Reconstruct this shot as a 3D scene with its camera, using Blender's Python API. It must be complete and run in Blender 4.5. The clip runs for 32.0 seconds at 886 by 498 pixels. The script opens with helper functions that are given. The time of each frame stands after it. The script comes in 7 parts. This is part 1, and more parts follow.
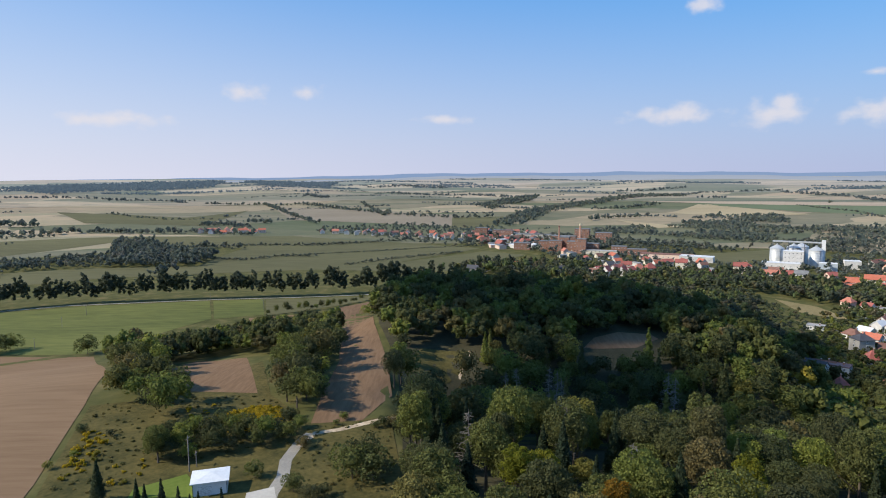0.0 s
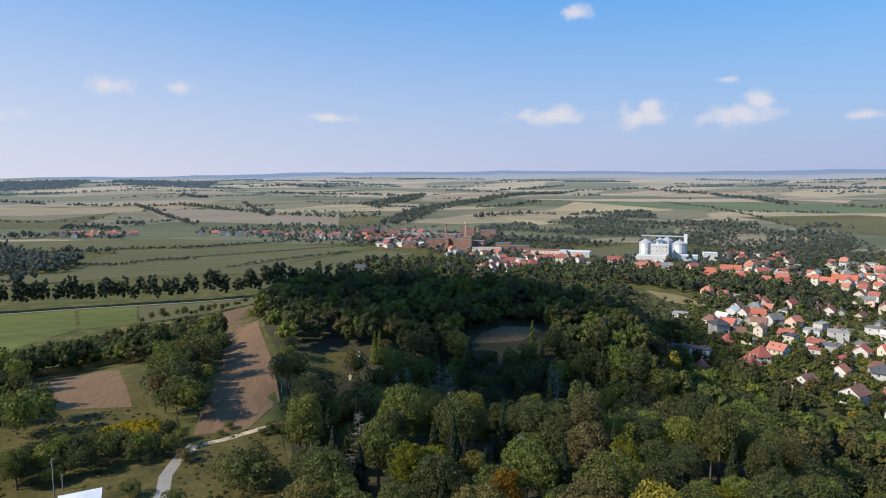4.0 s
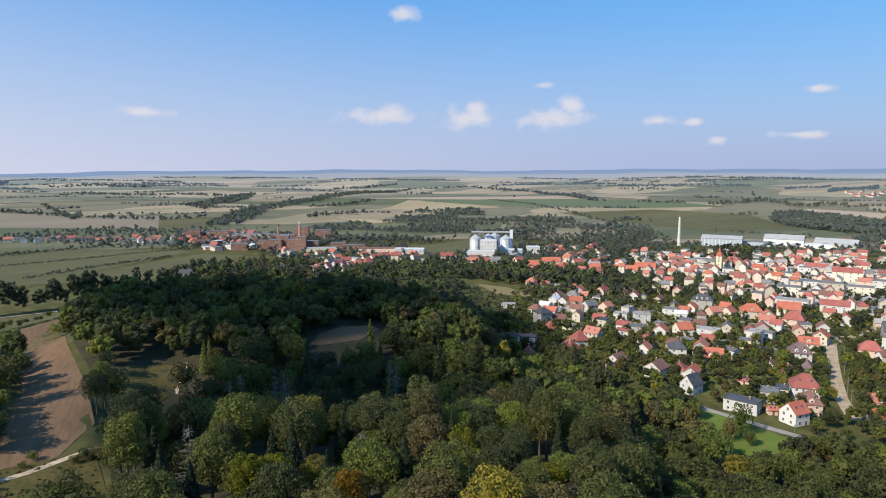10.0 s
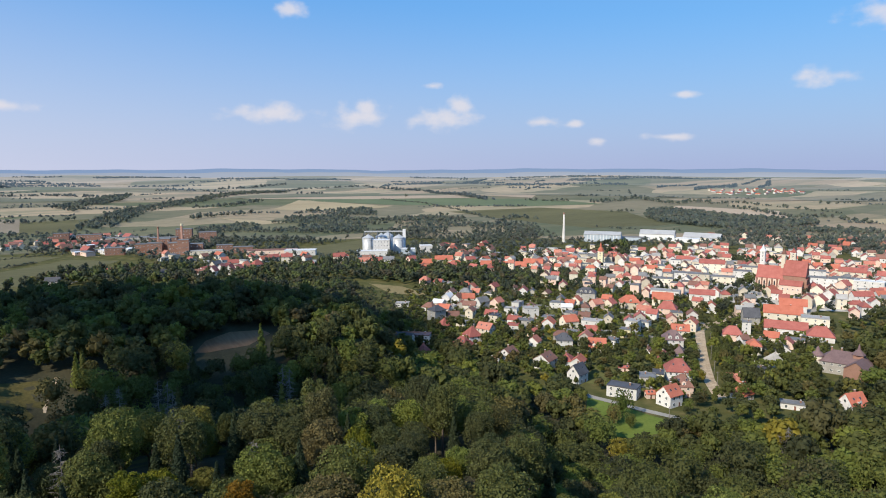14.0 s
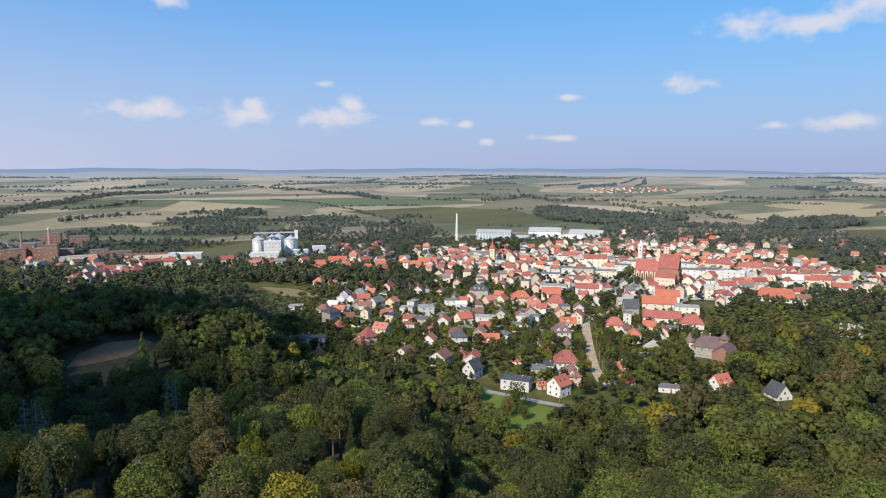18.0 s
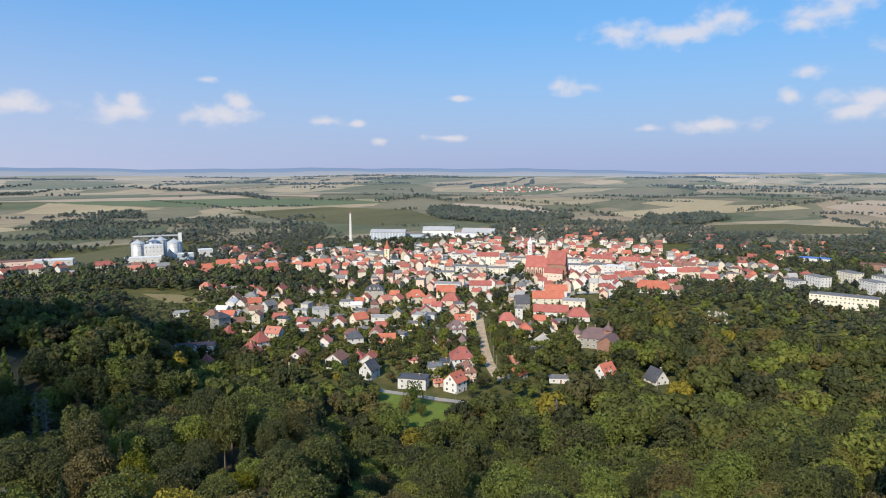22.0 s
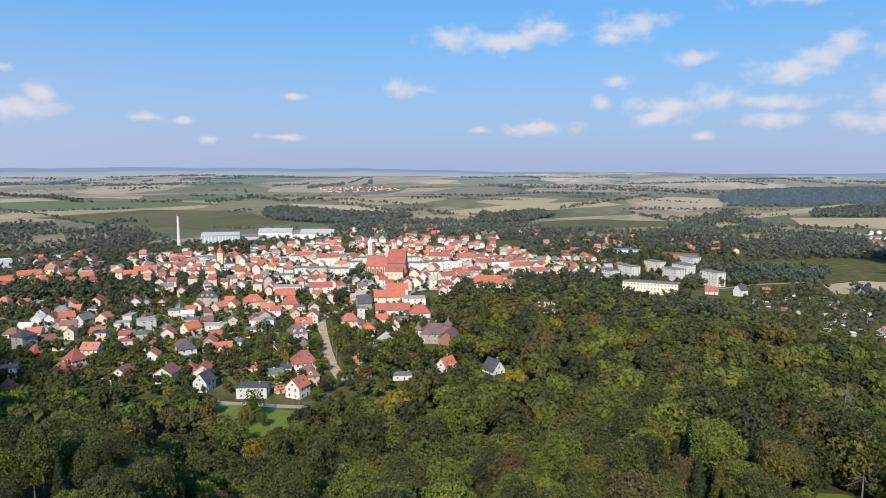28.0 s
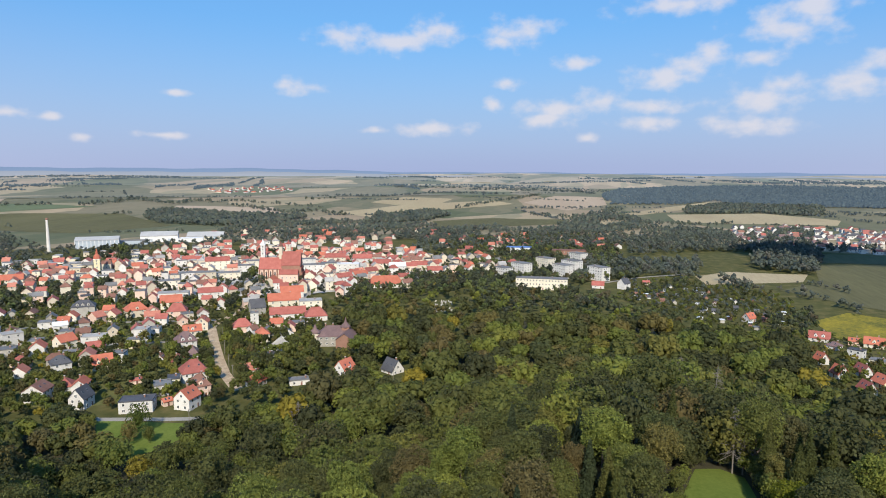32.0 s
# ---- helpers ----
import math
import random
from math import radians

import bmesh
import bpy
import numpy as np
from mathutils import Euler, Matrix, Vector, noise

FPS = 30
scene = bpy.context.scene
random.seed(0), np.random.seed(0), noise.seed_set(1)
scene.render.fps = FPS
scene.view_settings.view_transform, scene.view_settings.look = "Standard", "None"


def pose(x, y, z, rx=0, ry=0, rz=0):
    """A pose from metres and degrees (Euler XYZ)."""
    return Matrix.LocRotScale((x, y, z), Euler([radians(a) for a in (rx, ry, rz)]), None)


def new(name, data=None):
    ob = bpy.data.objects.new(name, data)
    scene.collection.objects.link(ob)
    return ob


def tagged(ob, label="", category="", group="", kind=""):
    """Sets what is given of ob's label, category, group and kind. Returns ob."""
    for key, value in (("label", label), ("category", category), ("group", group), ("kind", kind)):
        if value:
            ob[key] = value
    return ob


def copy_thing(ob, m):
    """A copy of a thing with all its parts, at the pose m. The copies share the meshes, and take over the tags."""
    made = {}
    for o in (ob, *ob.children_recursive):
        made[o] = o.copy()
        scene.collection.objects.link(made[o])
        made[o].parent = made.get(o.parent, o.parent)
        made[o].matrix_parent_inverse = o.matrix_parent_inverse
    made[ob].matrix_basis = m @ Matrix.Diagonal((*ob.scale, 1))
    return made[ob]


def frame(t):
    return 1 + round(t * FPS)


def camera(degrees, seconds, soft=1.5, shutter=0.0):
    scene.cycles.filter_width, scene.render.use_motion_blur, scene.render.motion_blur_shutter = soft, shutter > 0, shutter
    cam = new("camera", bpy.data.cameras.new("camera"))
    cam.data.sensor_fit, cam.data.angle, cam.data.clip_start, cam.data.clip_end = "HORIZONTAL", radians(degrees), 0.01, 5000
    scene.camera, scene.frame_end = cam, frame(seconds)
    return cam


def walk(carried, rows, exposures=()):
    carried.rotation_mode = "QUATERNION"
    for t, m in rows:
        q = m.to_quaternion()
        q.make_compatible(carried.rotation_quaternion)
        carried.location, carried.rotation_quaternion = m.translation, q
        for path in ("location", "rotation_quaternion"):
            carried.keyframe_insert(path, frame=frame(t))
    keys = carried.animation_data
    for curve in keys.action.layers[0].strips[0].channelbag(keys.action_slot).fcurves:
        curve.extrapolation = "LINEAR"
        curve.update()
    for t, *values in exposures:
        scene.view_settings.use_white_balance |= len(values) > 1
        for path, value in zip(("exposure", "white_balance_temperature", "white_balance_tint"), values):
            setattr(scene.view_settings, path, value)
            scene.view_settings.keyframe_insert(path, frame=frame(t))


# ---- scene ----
import itertools

UNIT = 1.18         # metres to one unit of the plan
EYE = 96.0 * UNIT   # height of the drone over the town
cam = camera(69.0, 32.0, soft=1.0)


def heading(yaw, pitch, roll):
    """The drone hovers in one place and turns: yaw clockwise, pitch and roll in degrees."""
    return pose(0, 0, EYE, 90 + pitch, 0, -yaw) @ pose(0, 0, 0, 0, 0, roll)


walk(cam, [
    (0.0, heading(-0.068, -6.741, -0.315)),
    (2.0, heading(4.966, -6.812, -0.288)),
    (4.0, heading(9.943, -6.876, -0.257)),
    (6.0, heading(14.872, -6.933, -0.224)),
    (8.0, heading(19.757, -6.984, -0.188)),
    (10.0, heading(24.595, -7.028, -0.151)),
    (12.0, heading(29.389, -7.066, -0.112)),
    (14.0, heading(34.144, -7.096, -0.073)),
    (16.0, heading(38.867, -7.121, -0.034)),
    (18.0, heading(43.574, -7.139, 0.006)),
    (20.0, heading(48.277, -7.150, 0.044)),
    (22.0, heading(52.992, -7.156, 0.082)),
    (24.0, heading(57.726, -7.154, 0.119)),
    (26.0, heading(62.476, -7.147, 0.154)),
    (28.0, heading(67.220, -7.134, 0.187)),
    (30.0, heading(71.910, -7.115, 0.215)),
    (32.0, heading(76.461, -7.092, 0.239)),
])
# ---------------------------------------------------------------- sky and sun
SUN_AZ, SUN_EL = -102.0, 38.0
sun = new("sun", bpy.data.lights.new("sun", "SUN"))
sun.data.energy, sun.data.angle, sun.data.color = 5.0, radians(0.55), (1.0, 0.91, 0.76)
to_sun = Vector((math.sin(radians(SUN_AZ)) * math.cos(radians(SUN_EL)), math.cos(radians(SUN_AZ)) * math.cos(radians(SUN_EL)), math.sin(radians(SUN_EL))))
sun.matrix_basis = Matrix.Translation(to_sun * 900) @ to_sun.to_track_quat("Z", "Y").to_matrix().to_4x4()
scene.view_settings.exposure = 0.28

world = bpy.data.worlds.new("sky")
scene.world = world
world.use_nodes = True
wn, wl = world.node_tree.nodes, world.node_tree.links
wn.clear()


def wnode(kind, operation=None):
    n = wn.new(kind)
    if operation:
        n.operation = operation
    return n


def wmath(op, a, b=None, c=None):
    n = wnode("ShaderNodeMath", operation=op)
    for i, v in enumerate((a, b, c)):
        if v is None:
            continue
        if isinstance(v, (int, float)):
            n.inputs[i].default_value = v
        else:
            wl.new(v, n.inputs[i])
    return n.outputs[0]


air = wnode("ShaderNodeTexSky")
air.sky_type, air.sun_disc = "NISHITA", False
air.sun_elevation, air.sun_rotation = radians(SUN_EL), radians(SUN_AZ)
air.altitude, air.air_density, air.dust_density, air.ozone_density = 200, 1.0, 0.35, 3.5
back = wnode("ShaderNodeBackground")
back.inputs["Strength"].default_value = 0.124
cool = wnode("ShaderNodeVectorMath", "MULTIPLY_ADD")     # clear blue air
cool.inputs[1].default_value, cool.inputs[2].default_value = (0.30, 0.34, 0.26), (0.52, 1.75, 4.35)
wl.new(air.outputs[0], cool.inputs[0])
# clouds: soft puffs at their places in the sky (bearing, elevation, half width, half height in degrees)
coord = wnode("ShaderNodeTexCoord")
sep = wnode("ShaderNodeSeparateXYZ")
wl.new(coord.outputs["Generated"], sep.inputs[0])
az_deg = wmath("MULTIPLY", wmath("ARCTAN2", sep.outputs[0], sep.outputs[1]), 57.2958)
el_deg = wmath("MULTIPLY", wmath("ARCSINE", sep.outputs[2]), 57.2958)
# haze over the horizon, whiter and deeper on the sunny side
sunny = wmath("MULTIPLY_ADD", wmath("COSINE", wmath("MULTIPLY", wmath("SUBTRACT", az_deg, SUN_AZ), 0.0174533)), 0.5, 0.5)
depth = wmath("MULTIPLY_ADD", sunny, 12.0, 12.0)
thick = wmath("POWER", wmath("MAXIMUM", wmath("SUBTRACT", 1.0, wmath("DIVIDE", wmath("MAXIMUM", el_deg, 0.0), depth)), 0.0), 1.25)
haze = wnode("ShaderNodeMix")
haze.data_type = "RGBA"
wl.new(sunny, haze.inputs[0])
haze.inputs[6].default_value, haze.inputs[7].default_value = (2.55, 3.05, 4.65, 1), (5.8, 5.7, 6.2, 1)
veil = wnode("ShaderNodeMix")
veil.data_type = "RGBA"
wl.new(thick, veil.inputs[0])
wl.new(cool.outputs[0], veil.inputs[6])
wl.new(haze.outputs[2], veil.inputs[7])
wl.new(veil.outputs[2], back.inputs["Color"])
flat = wnode("ShaderNodeCombineXYZ")
wl.new(az_deg, flat.inputs[0])
wl.new(el_deg, flat.inputs[1])
wisp = wnode("ShaderNodeTexNoise")
wisp.inputs["Scale"].default_value, wisp.inputs["Detail"].default_value = 0.75, 6
squeeze = wnode("ShaderNodeVectorMath", operation="MULTIPLY")
squeeze.inputs[1].default_value = (0.75, 1.05, 1)
wl.new(flat.outputs[0], squeeze.inputs[0])
wl.new(squeeze.outputs[0], wisp.inputs["Vector"])
cover = None


def puff(paz, pel, pw, ph):
    global cover
    off = wnode("ShaderNodeVectorMath", operation="SUBTRACT")
    off.inputs[1].default_value = (paz, pel, 0)
    wl.new(flat.outputs[0], off.inputs[0])
    rel = wnode("ShaderNodeVectorMath", operation="MULTIPLY")
    rel.inputs[1].default_value = (1 / pw, 1 / ph, 0)
    wl.new(off.outputs[0], rel.inputs[0])
    dist = wnode("ShaderNodeVectorMath", operation="LENGTH")
    wl.new(rel.outputs[0], dist.inputs[0])
    one = wmath("SUBTRACT", 1.25, dist.outputs["Value"])
    cover = one if cover is None else wmath("SMOOTH_MAX", cover, one, 0.25)


puff(21.5, 12.9, 1.1, 0.7)
puff(-16.9, 6.7, 1.5, 0.8)
puff(-11.6, 6.9, 1.3, 0.6)
puff(19.5, 4.7, 3.1, 0.8)
puff(26.8, 4.4, 2.5, 0.9)
puff(27.5, 5.1, 1.0, 0.7)
puff(0.3, 4.6, 2.0, 0.4)
puff(-26.7, 4.3, 3.5, 0.6)
puff(34.2, 4.3, 2.8, 0.9)
puff(35.7, 5.3, 1.0, 1.0)
puff(33.3, 7.1, 0.8, 0.3)
puff(43.1, 4.0, 1.4, 0.4)
puff(45.6, 3.8, 0.8, 0.3)
puff(47.4, 2.3, 0.7, 0.4)
puff(64.0, 6.8, 1.9, 0.7)
puff(54.3, 6.0, 0.9, 0.3)
puff(53.3, 2.6, 2.0, 0.3)
puff(68.3, 10.9, 2.8, 0.9)
puff(72.7, 10.6, 3.0, 0.9)
puff(75.6, 11.5, 2.3, 1.1)
puff(70.7, 3.3, 1.1, 0.3)
puff(75.4, 3.5, 3.3, 0.5)
puff(82.8, 11.5, 2.8, 1.1)
puff(81.3, 10.7, 1.5, 0.6)
puff(87.8, 8.8, 1.8, 0.6)
puff(94.9, 7.5, 2.8, 1.0)
puff(97.1, 8.4, 2.3, 1.1)
puff(98.5, 9.2, 1.3, 1.0)
puff(82.1, 7.3, 1.3, 0.5)
puff(80.8, 5.6, 1.0, 0.6)
puff(86.0, 5.1, 3.3, 0.8)
puff(89.6, 5.7, 2.0, 0.9)
puff(94.3, 5.2, 3.0, 0.7)
puff(94.0, 3.9, 2.8, 0.6)
puff(85.4, 4.3, 2.5, 0.8)
puff(76.1, 3.4, 2.9, 0.6)
puff(88.9, 2.6, 0.8, 0.4)
puff(103.9, 10.8, 3.5, 1.3)
puff(105.4, 12.1, 2.5, 1.0)
puff(101.9, 8.7, 1.6, 0.7)
puff(102.3, 5.3, 2.8, 1.1)
puff(103.8, 6.5, 1.5, 1.0)
puff(108.3, 6.3, 2.5, 1.0)
puff(101.2, 3.5, 3.8, 0.8)
puff(95.7, 13.0, 4.3, 0.8)
puff(109.6, 7.8, 1.5, 0.8)
thick = wmath("ADD", cover, wmath("MULTIPLY", wmath("SUBTRACT", wisp.outputs[0], 0.5), 2.6))
ramp = wnode("ShaderNodeMapRange")
ramp.interpolation_type = "SMOOTHSTEP"
ramp.inputs["From Min"].default_value, ramp.inputs["From Max"].default_value = -0.1, 1.3
ramp.inputs["To Max"].default_value = 0.76
wl.new(thick, ramp.inputs["Value"])
white = wnode("ShaderNodeBackground")
white.inputs["Color"].default_value, white.inputs["Strength"].default_value = (0.89, 0.85, 0.89, 1), 0.74
both = wnode("ShaderNodeMixShader")
wl.new(ramp.outputs[0], both.inputs[0])
wl.new(back.outputs[0], both.inputs[1])
wl.new(white.outputs[0], both.inputs[2])
out = wnode("ShaderNodeOutputWorld")
wl.new(both.outputs[0], out.inputs["Surface"])

# ---------------------------------------------------------------- materials


def shader(name, rough=0.8, spec=0.3, metal=0.0):
    m = bpy.data.materials.new(name)
    m.use_nodes = True
    b = m.node_tree.nodes["Principled BSDF"]
    b.inputs["Roughness"].default_value, b.inputs["Metallic"].default_value = rough, metal
    b.inputs["Specular IOR Level"].default_value = spec
    return m, m.node_tree.nodes, m.node_tree.links, b


def ramp_node(nodes, stops):
    r = nodes.new("ShaderNodeValToRGB")
    while len(r.color_ramp.elements) < len(stops):
        r.color_ramp.elements.new(0.5)
    for e, (p, c) in zip(r.color_ramp.elements, stops):
        e.position, e.color = p, (*c, 1)
    return r


def noise_node(nodes, links, scale, detail=4, vec=None, rough=0.6):
    n = nodes.new("ShaderNodeTexNoise")
    n.inputs["Scale"].default_value, n.inputs["Detail"].default_value, n.inputs["Roughness"].default_value = scale, detail, rough
    if vec:
        links.new(vec, n.inputs["Vector"])
    return n


def blend(nodes, links, kind, fac, a, b):
    n = nodes.new("ShaderNodeMix")
    n.data_type, n.blend_type = "RGBA", kind
    for sock, v in ((n.inputs[0], fac), (n.inputs[6], a), (n.inputs[7], b)):
        if isinstance(v, (int, float)):
            sock.default_value = v
        elif isinstance(v, tuple):
            sock.default_value = (*v, 1)
        else:
            links.new(v, sock)
    return n.outputs[2]


def surface(name, dark, light, coarse=0.05, fine=1.2, rough=0.85, spec=0.25, bump=0.0, metal=0.0, vary=0.0, stretch=(1, 1, 1), turn=0.0):
    """Two-scale mottled surface in metres; vary: how much whole objects differ in brightness."""
    m, n, l, b = shader(name, rough, spec, metal)
    g = n.new("ShaderNodeNewGeometry")
    mp = n.new("ShaderNodeMapping")
    mp.inputs["Rotation"].default_value, mp.inputs["Scale"].default_value = (0, 0, radians(turn)), stretch
    l.new(g.outputs["Position"], mp.inputs["Vector"])
    big, small = noise_node(n, l, coarse, 3, mp.outputs[0]), noise_node(n, l, fine, 5, mp.outputs[0])
    mid = n.new("ShaderNodeMath")
    mid.operation = "MULTIPLY_ADD"
    l.new(big.outputs[0], mid.inputs[0])
    mid.inputs[1].default_value = 0.9
    sm = n.new("ShaderNodeMath")
    sm.operation = "MULTIPLY_ADD"
    l.new(small.outputs[0], sm.inputs[0])
    sm.inputs[1].default_value, sm.inputs[2].default_value = 0.9, -0.4
    l.new(sm.outputs[0], mid.inputs[2])
    r = ramp_node(n, ((0.22, dark), (0.78, light)))
    l.new(mid.outputs[0], r.inputs[0])
    col = r.outputs[0]
    if vary:
        oi = n.new("ShaderNodeObjectInfo")
        k = n.new("ShaderNodeMapRange")
        k.inputs["To Min"].default_value, k.inputs["To Max"].default_value = 1 - vary, 1 + vary * 0.6
        l.new(oi.outputs["Random"], k.inputs["Value"])
        col = blend(n, l, "MULTIPLY", 1.0, col, k.outputs[0])
    l.new(col, b.inputs["Base Color"])
    if bump:
        bp = n.new("ShaderNodeBump")
        bp.inputs["Strength"].default_value, bp.inputs["Distance"].default_value = 0.6, bump
        l.new(small.outputs[0], bp.inputs["Height"])
        l.new(bp.outputs[0], b.inputs["Normal"])
    return m


def leaves(name, stops, joined, haze_glow=None):
    """Foliage: hue by tree (object random, or the tint of a joined wood), brightness by leaf clump."""
    m, n, l, b = shader(name, 0.65, 0.12)
    if haze_glow:           # blue haze put in as leaf emission, far backdrop only
        b.inputs["Emission Color"].default_value, b.inputs["Emission Strength"].default_value = (*haze_glow, 1), 1.0
    g = n.new("ShaderNodeNewGeometry")
    if joined:
        at = n.new("ShaderNodeAttribute")
        at.attribute_name = "tint"
        tint = at.outputs["Fac"]
    else:
        tint = n.new("ShaderNodeObjectInfo").outputs["Random"]
    r = ramp_node(n, stops)
    l.new(tint, r.inputs[0])
    k = n.new("ShaderNodeMapRange")
    k.inputs["To Min"].default_value, k.inputs["To Max"].default_value = (0.78, 1.22) if joined else (0.68, 1.32)
    l.new(g.outputs["Random Per Island"], k.inputs["Value"])
    col = blend(n, l, "MULTIPLY", 1.0, r.outputs[0], k.outputs[0])
    ns = noise_node(n, l, 0.22, 3, g.outputs["Position"])
    col = blend(n, l, "MULTIPLY", 0.15 if joined else 0.4, col, ramp_node_link(n, l, ns.outputs[0], ((0.3, (0.6, 0.62, 0.6)), (0.7, (1.35, 1.3, 1.1)))))
    l.new(col, b.inputs["Base Color"])
    twig = noise_node(n, l, 2.2, 4, g.outputs["Position"], 0.75)
    bump = n.new("ShaderNodeBump")
    bump.inputs["Strength"].default_value, bump.inputs["Distance"].default_value = 0.6, 0.2
    l.new(twig.outputs[0], bump.inputs["Height"])
    l.new(bump.outputs[0], b.inputs["Normal"])
    tr = n.new("ShaderNodeBsdfTranslucent")
    l.new(col, tr.inputs["Color"])
    mx = n.new("ShaderNodeMixShader")
    mx.inputs[0].default_value = 0.42
    l.new(b.outputs[0], mx.inputs[1])
    l.new(tr.outputs[0], mx.inputs[2])
    l.new(mx.outputs[0], n["Material Output"].inputs["Surface"])
    return m


def ramp_node_link(n, l, fac, stops):
    r = ramp_node(n, stops)
    l.new(fac, r.inputs[0])
    return r.outputs[0]


GREENS = ((0.0, (0.055, 0.061, 0.029)), (0.20, (0.080, 0.086, 0.034)), (0.42, (0.102, 0.112, 0.035)), (0.58, (0.124, 0.134, 0.037)), (0.70, (0.138, 0.166, 0.041)), (0.79, (0.188, 0.202, 0.043)), (0.83, (0.150, 0.130, 0.045)), (0.89, (0.134, 0.106, 0.046)), (0.93, (0.066, 0.078, 0.034)), (0.97, (0.084, 0.096, 0.036)), (1.0, (0.262, 0.214, 0.034)))
PINES = ((0.0, (0.028, 0.043, 0.028)), (0.5, (0.040, 0.058, 0.031)), (1.0, (0.056, 0.070, 0.034)))
# greens of far trees, distance haze painted in as paler, bluer colour
HAZED_GREENS = ((0.0, (0.084, 0.106, 0.100)), (0.4, (0.114, 0.135, 0.110)), (0.7, (0.148, 0.162, 0.120)), (0.85, (0.140, 0.138, 0.116)), (1.0, (0.096, 0.116, 0.108)))
leaf_tree = leaves("leaves_green", tuple((k, tuple(1.14 * v for v in c)) for k, c in GREENS), False)
leaf_wood = leaves("leaves_wood", GREENS, True)
# copy of GREENS with a little blue haze mixed into the colour
leaf_mid_hazed = leaves("leaves_mid_hazed", tuple((k, (0.82 * c[0] + 0.006, 0.84 * c[1] + 0.010, 0.8 * c[2] + 0.026)) for k, c in GREENS), True)
leaf_avenue = leaves("leaves_avenue", ((0.0, (0.052, 0.066, 0.046)), (0.6, (0.070, 0.084, 0.052)), (1.0, (0.090, 0.100, 0.056))), True)
leaf_pine = leaves("needles", PINES, False)
leaf_far_hazed = leaves("leaves_far_hazed", HAZED_GREENS, True)
leaf_yellow = leaves("leaves_yellow", ((0, (0.17, 0.15, 0.015)), (1, (0.13, 0.15, 0.018))), False)
leaf_fresh = leaves("leaves_fresh", ((0, (0.105, 0.135, 0.034)), (1, (0.090, 0.120, 0.030))), False)
leaf_orange = leaves("leaves_orange", ((0, (0.20, 0.10, 0.012)), (1, (0.18, 0.115, 0.015))), False)
leaf_brown = leaves("leaves_brown", ((0, (0.100, 0.092, 0.036)), (1, (0.090, 0.098, 0.032))), False)
# bluer again: the haze over distant trees is in the base colour
leaf_distant_hazed = leaves("leaves_distant_hazed", ((0.0, (0.100, 0.124, 0.134)), (0.6, (0.128, 0.150, 0.146)), (1.0, (0.112, 0.136, 0.142))), True)
# farthest woods: the haze before them is emitted by the leaves
leaf_haze_glow = leaves("leaves_haze_glow", ((0.0, (0.060, 0.080, 0.080)), (1.0, (0.080, 0.100, 0.090))), True, (0.070, 0.100, 0.145))
leaf_larch = leaves("larch_needles", ((0, (0.066, 0.078, 0.026)), (0.6, (0.090, 0.100, 0.030)), (1, (0.112, 0.112, 0.034))), False)
bark = surface("bark", (0.06, 0.045, 0.032), (0.14, 0.115, 0.09), 0.4, 6, 0.9)
dead_wood = surface("dead_wood", (0.12, 0.105, 0.09), (0.21, 0.19, 0.17), 0.4, 5, 0.9)

soil = surface("ploughed_soil", (0.125, 0.076, 0.043), (0.212, 0.134, 0.079), 0.02, 0.9, 0.95, 0.1, 0.15, stretch=(1, 0.12, 1), turn=-12)
soil_tan = surface("harrowed_soil", (0.138, 0.086, 0.048), (0.215, 0.140, 0.083), 0.012, 0.35, 0.95, 0.1, 0.1, stretch=(0.12, 1, 1), turn=20)
meadow = surface("rough_meadow", (0.038, 0.038, 0.013), (0.118, 0.094, 0.032), 0.09, 0.8, 0.95, 0.1, 0.25)
lawn_green = surface("mown_grass", (0.084, 0.118, 0.020), (0.140, 0.172, 0.036), 0.03, 0.9, 0.95, 0.1, 0.05)
crop_bright = surface("bright_green_crop", (0.066, 0.078, 0.024), (0.148, 0.152, 0.046), 0.016, 0.25, 0.95, 0.1, stretch=(0.2, 1, 1))
crop_olive = surface("olive_crop", (0.076, 0.074, 0.036), (0.132, 0.122, 0.060), 0.006, 0.2, 0.95, 0.1, stretch=(0.15, 1, 1), turn=15)
crop_dark = surface("dark_green_crop", (0.090, 0.116, 0.066), (0.130, 0.154, 0.086), 0.006, 0.2, 0.95, 0.1)
stubble = surface("straw_stubble", (0.275, 0.220, 0.132), (0.385, 0.318, 0.198), 0.006, 0.3, 0.95, 0.1, stretch=(0.2, 1, 1), turn=30)
stubble_pale = surface("pale_stubble", (0.300, 0.232, 0.165), (0.400, 0.318, 0.235), 0.006, 0.3, 0.95, 0.1, stretch=(0.2, 1, 1), turn=-20)
soil_pale = surface("dry_pale_soil", (0.180, 0.150, 0.108), (0.248, 0.208, 0.152), 0.006, 0.3, 0.95, 0.1, stretch=(0.2, 1, 1), turn=-20)
dry_grass = surface("dry_grass", (0.150, 0.122, 0.054), (0.250, 0.196, 0.098), 0.05, 0.6, 0.95, 0.1, 0.1)
rod = leaves("goldenrod_flowers", ((0, (0.36, 0.25, 0.012)), (0.7, (0.30, 0.22, 0.015)), (1, (0.14, 0.13, 0.02))), True)
weeds = leaves("weeds", ((0, (0.075, 0.078, 0.026)), (0.6, (0.110, 0.100, 0.034)), (1, (0.150, 0.122, 0.044))), True)
forest_floor_mat = surface("leaf_litter", (0.034, 0.034, 0.020), (0.070, 0.062, 0.036), 0.1, 1.1, 0.95, 0.1)
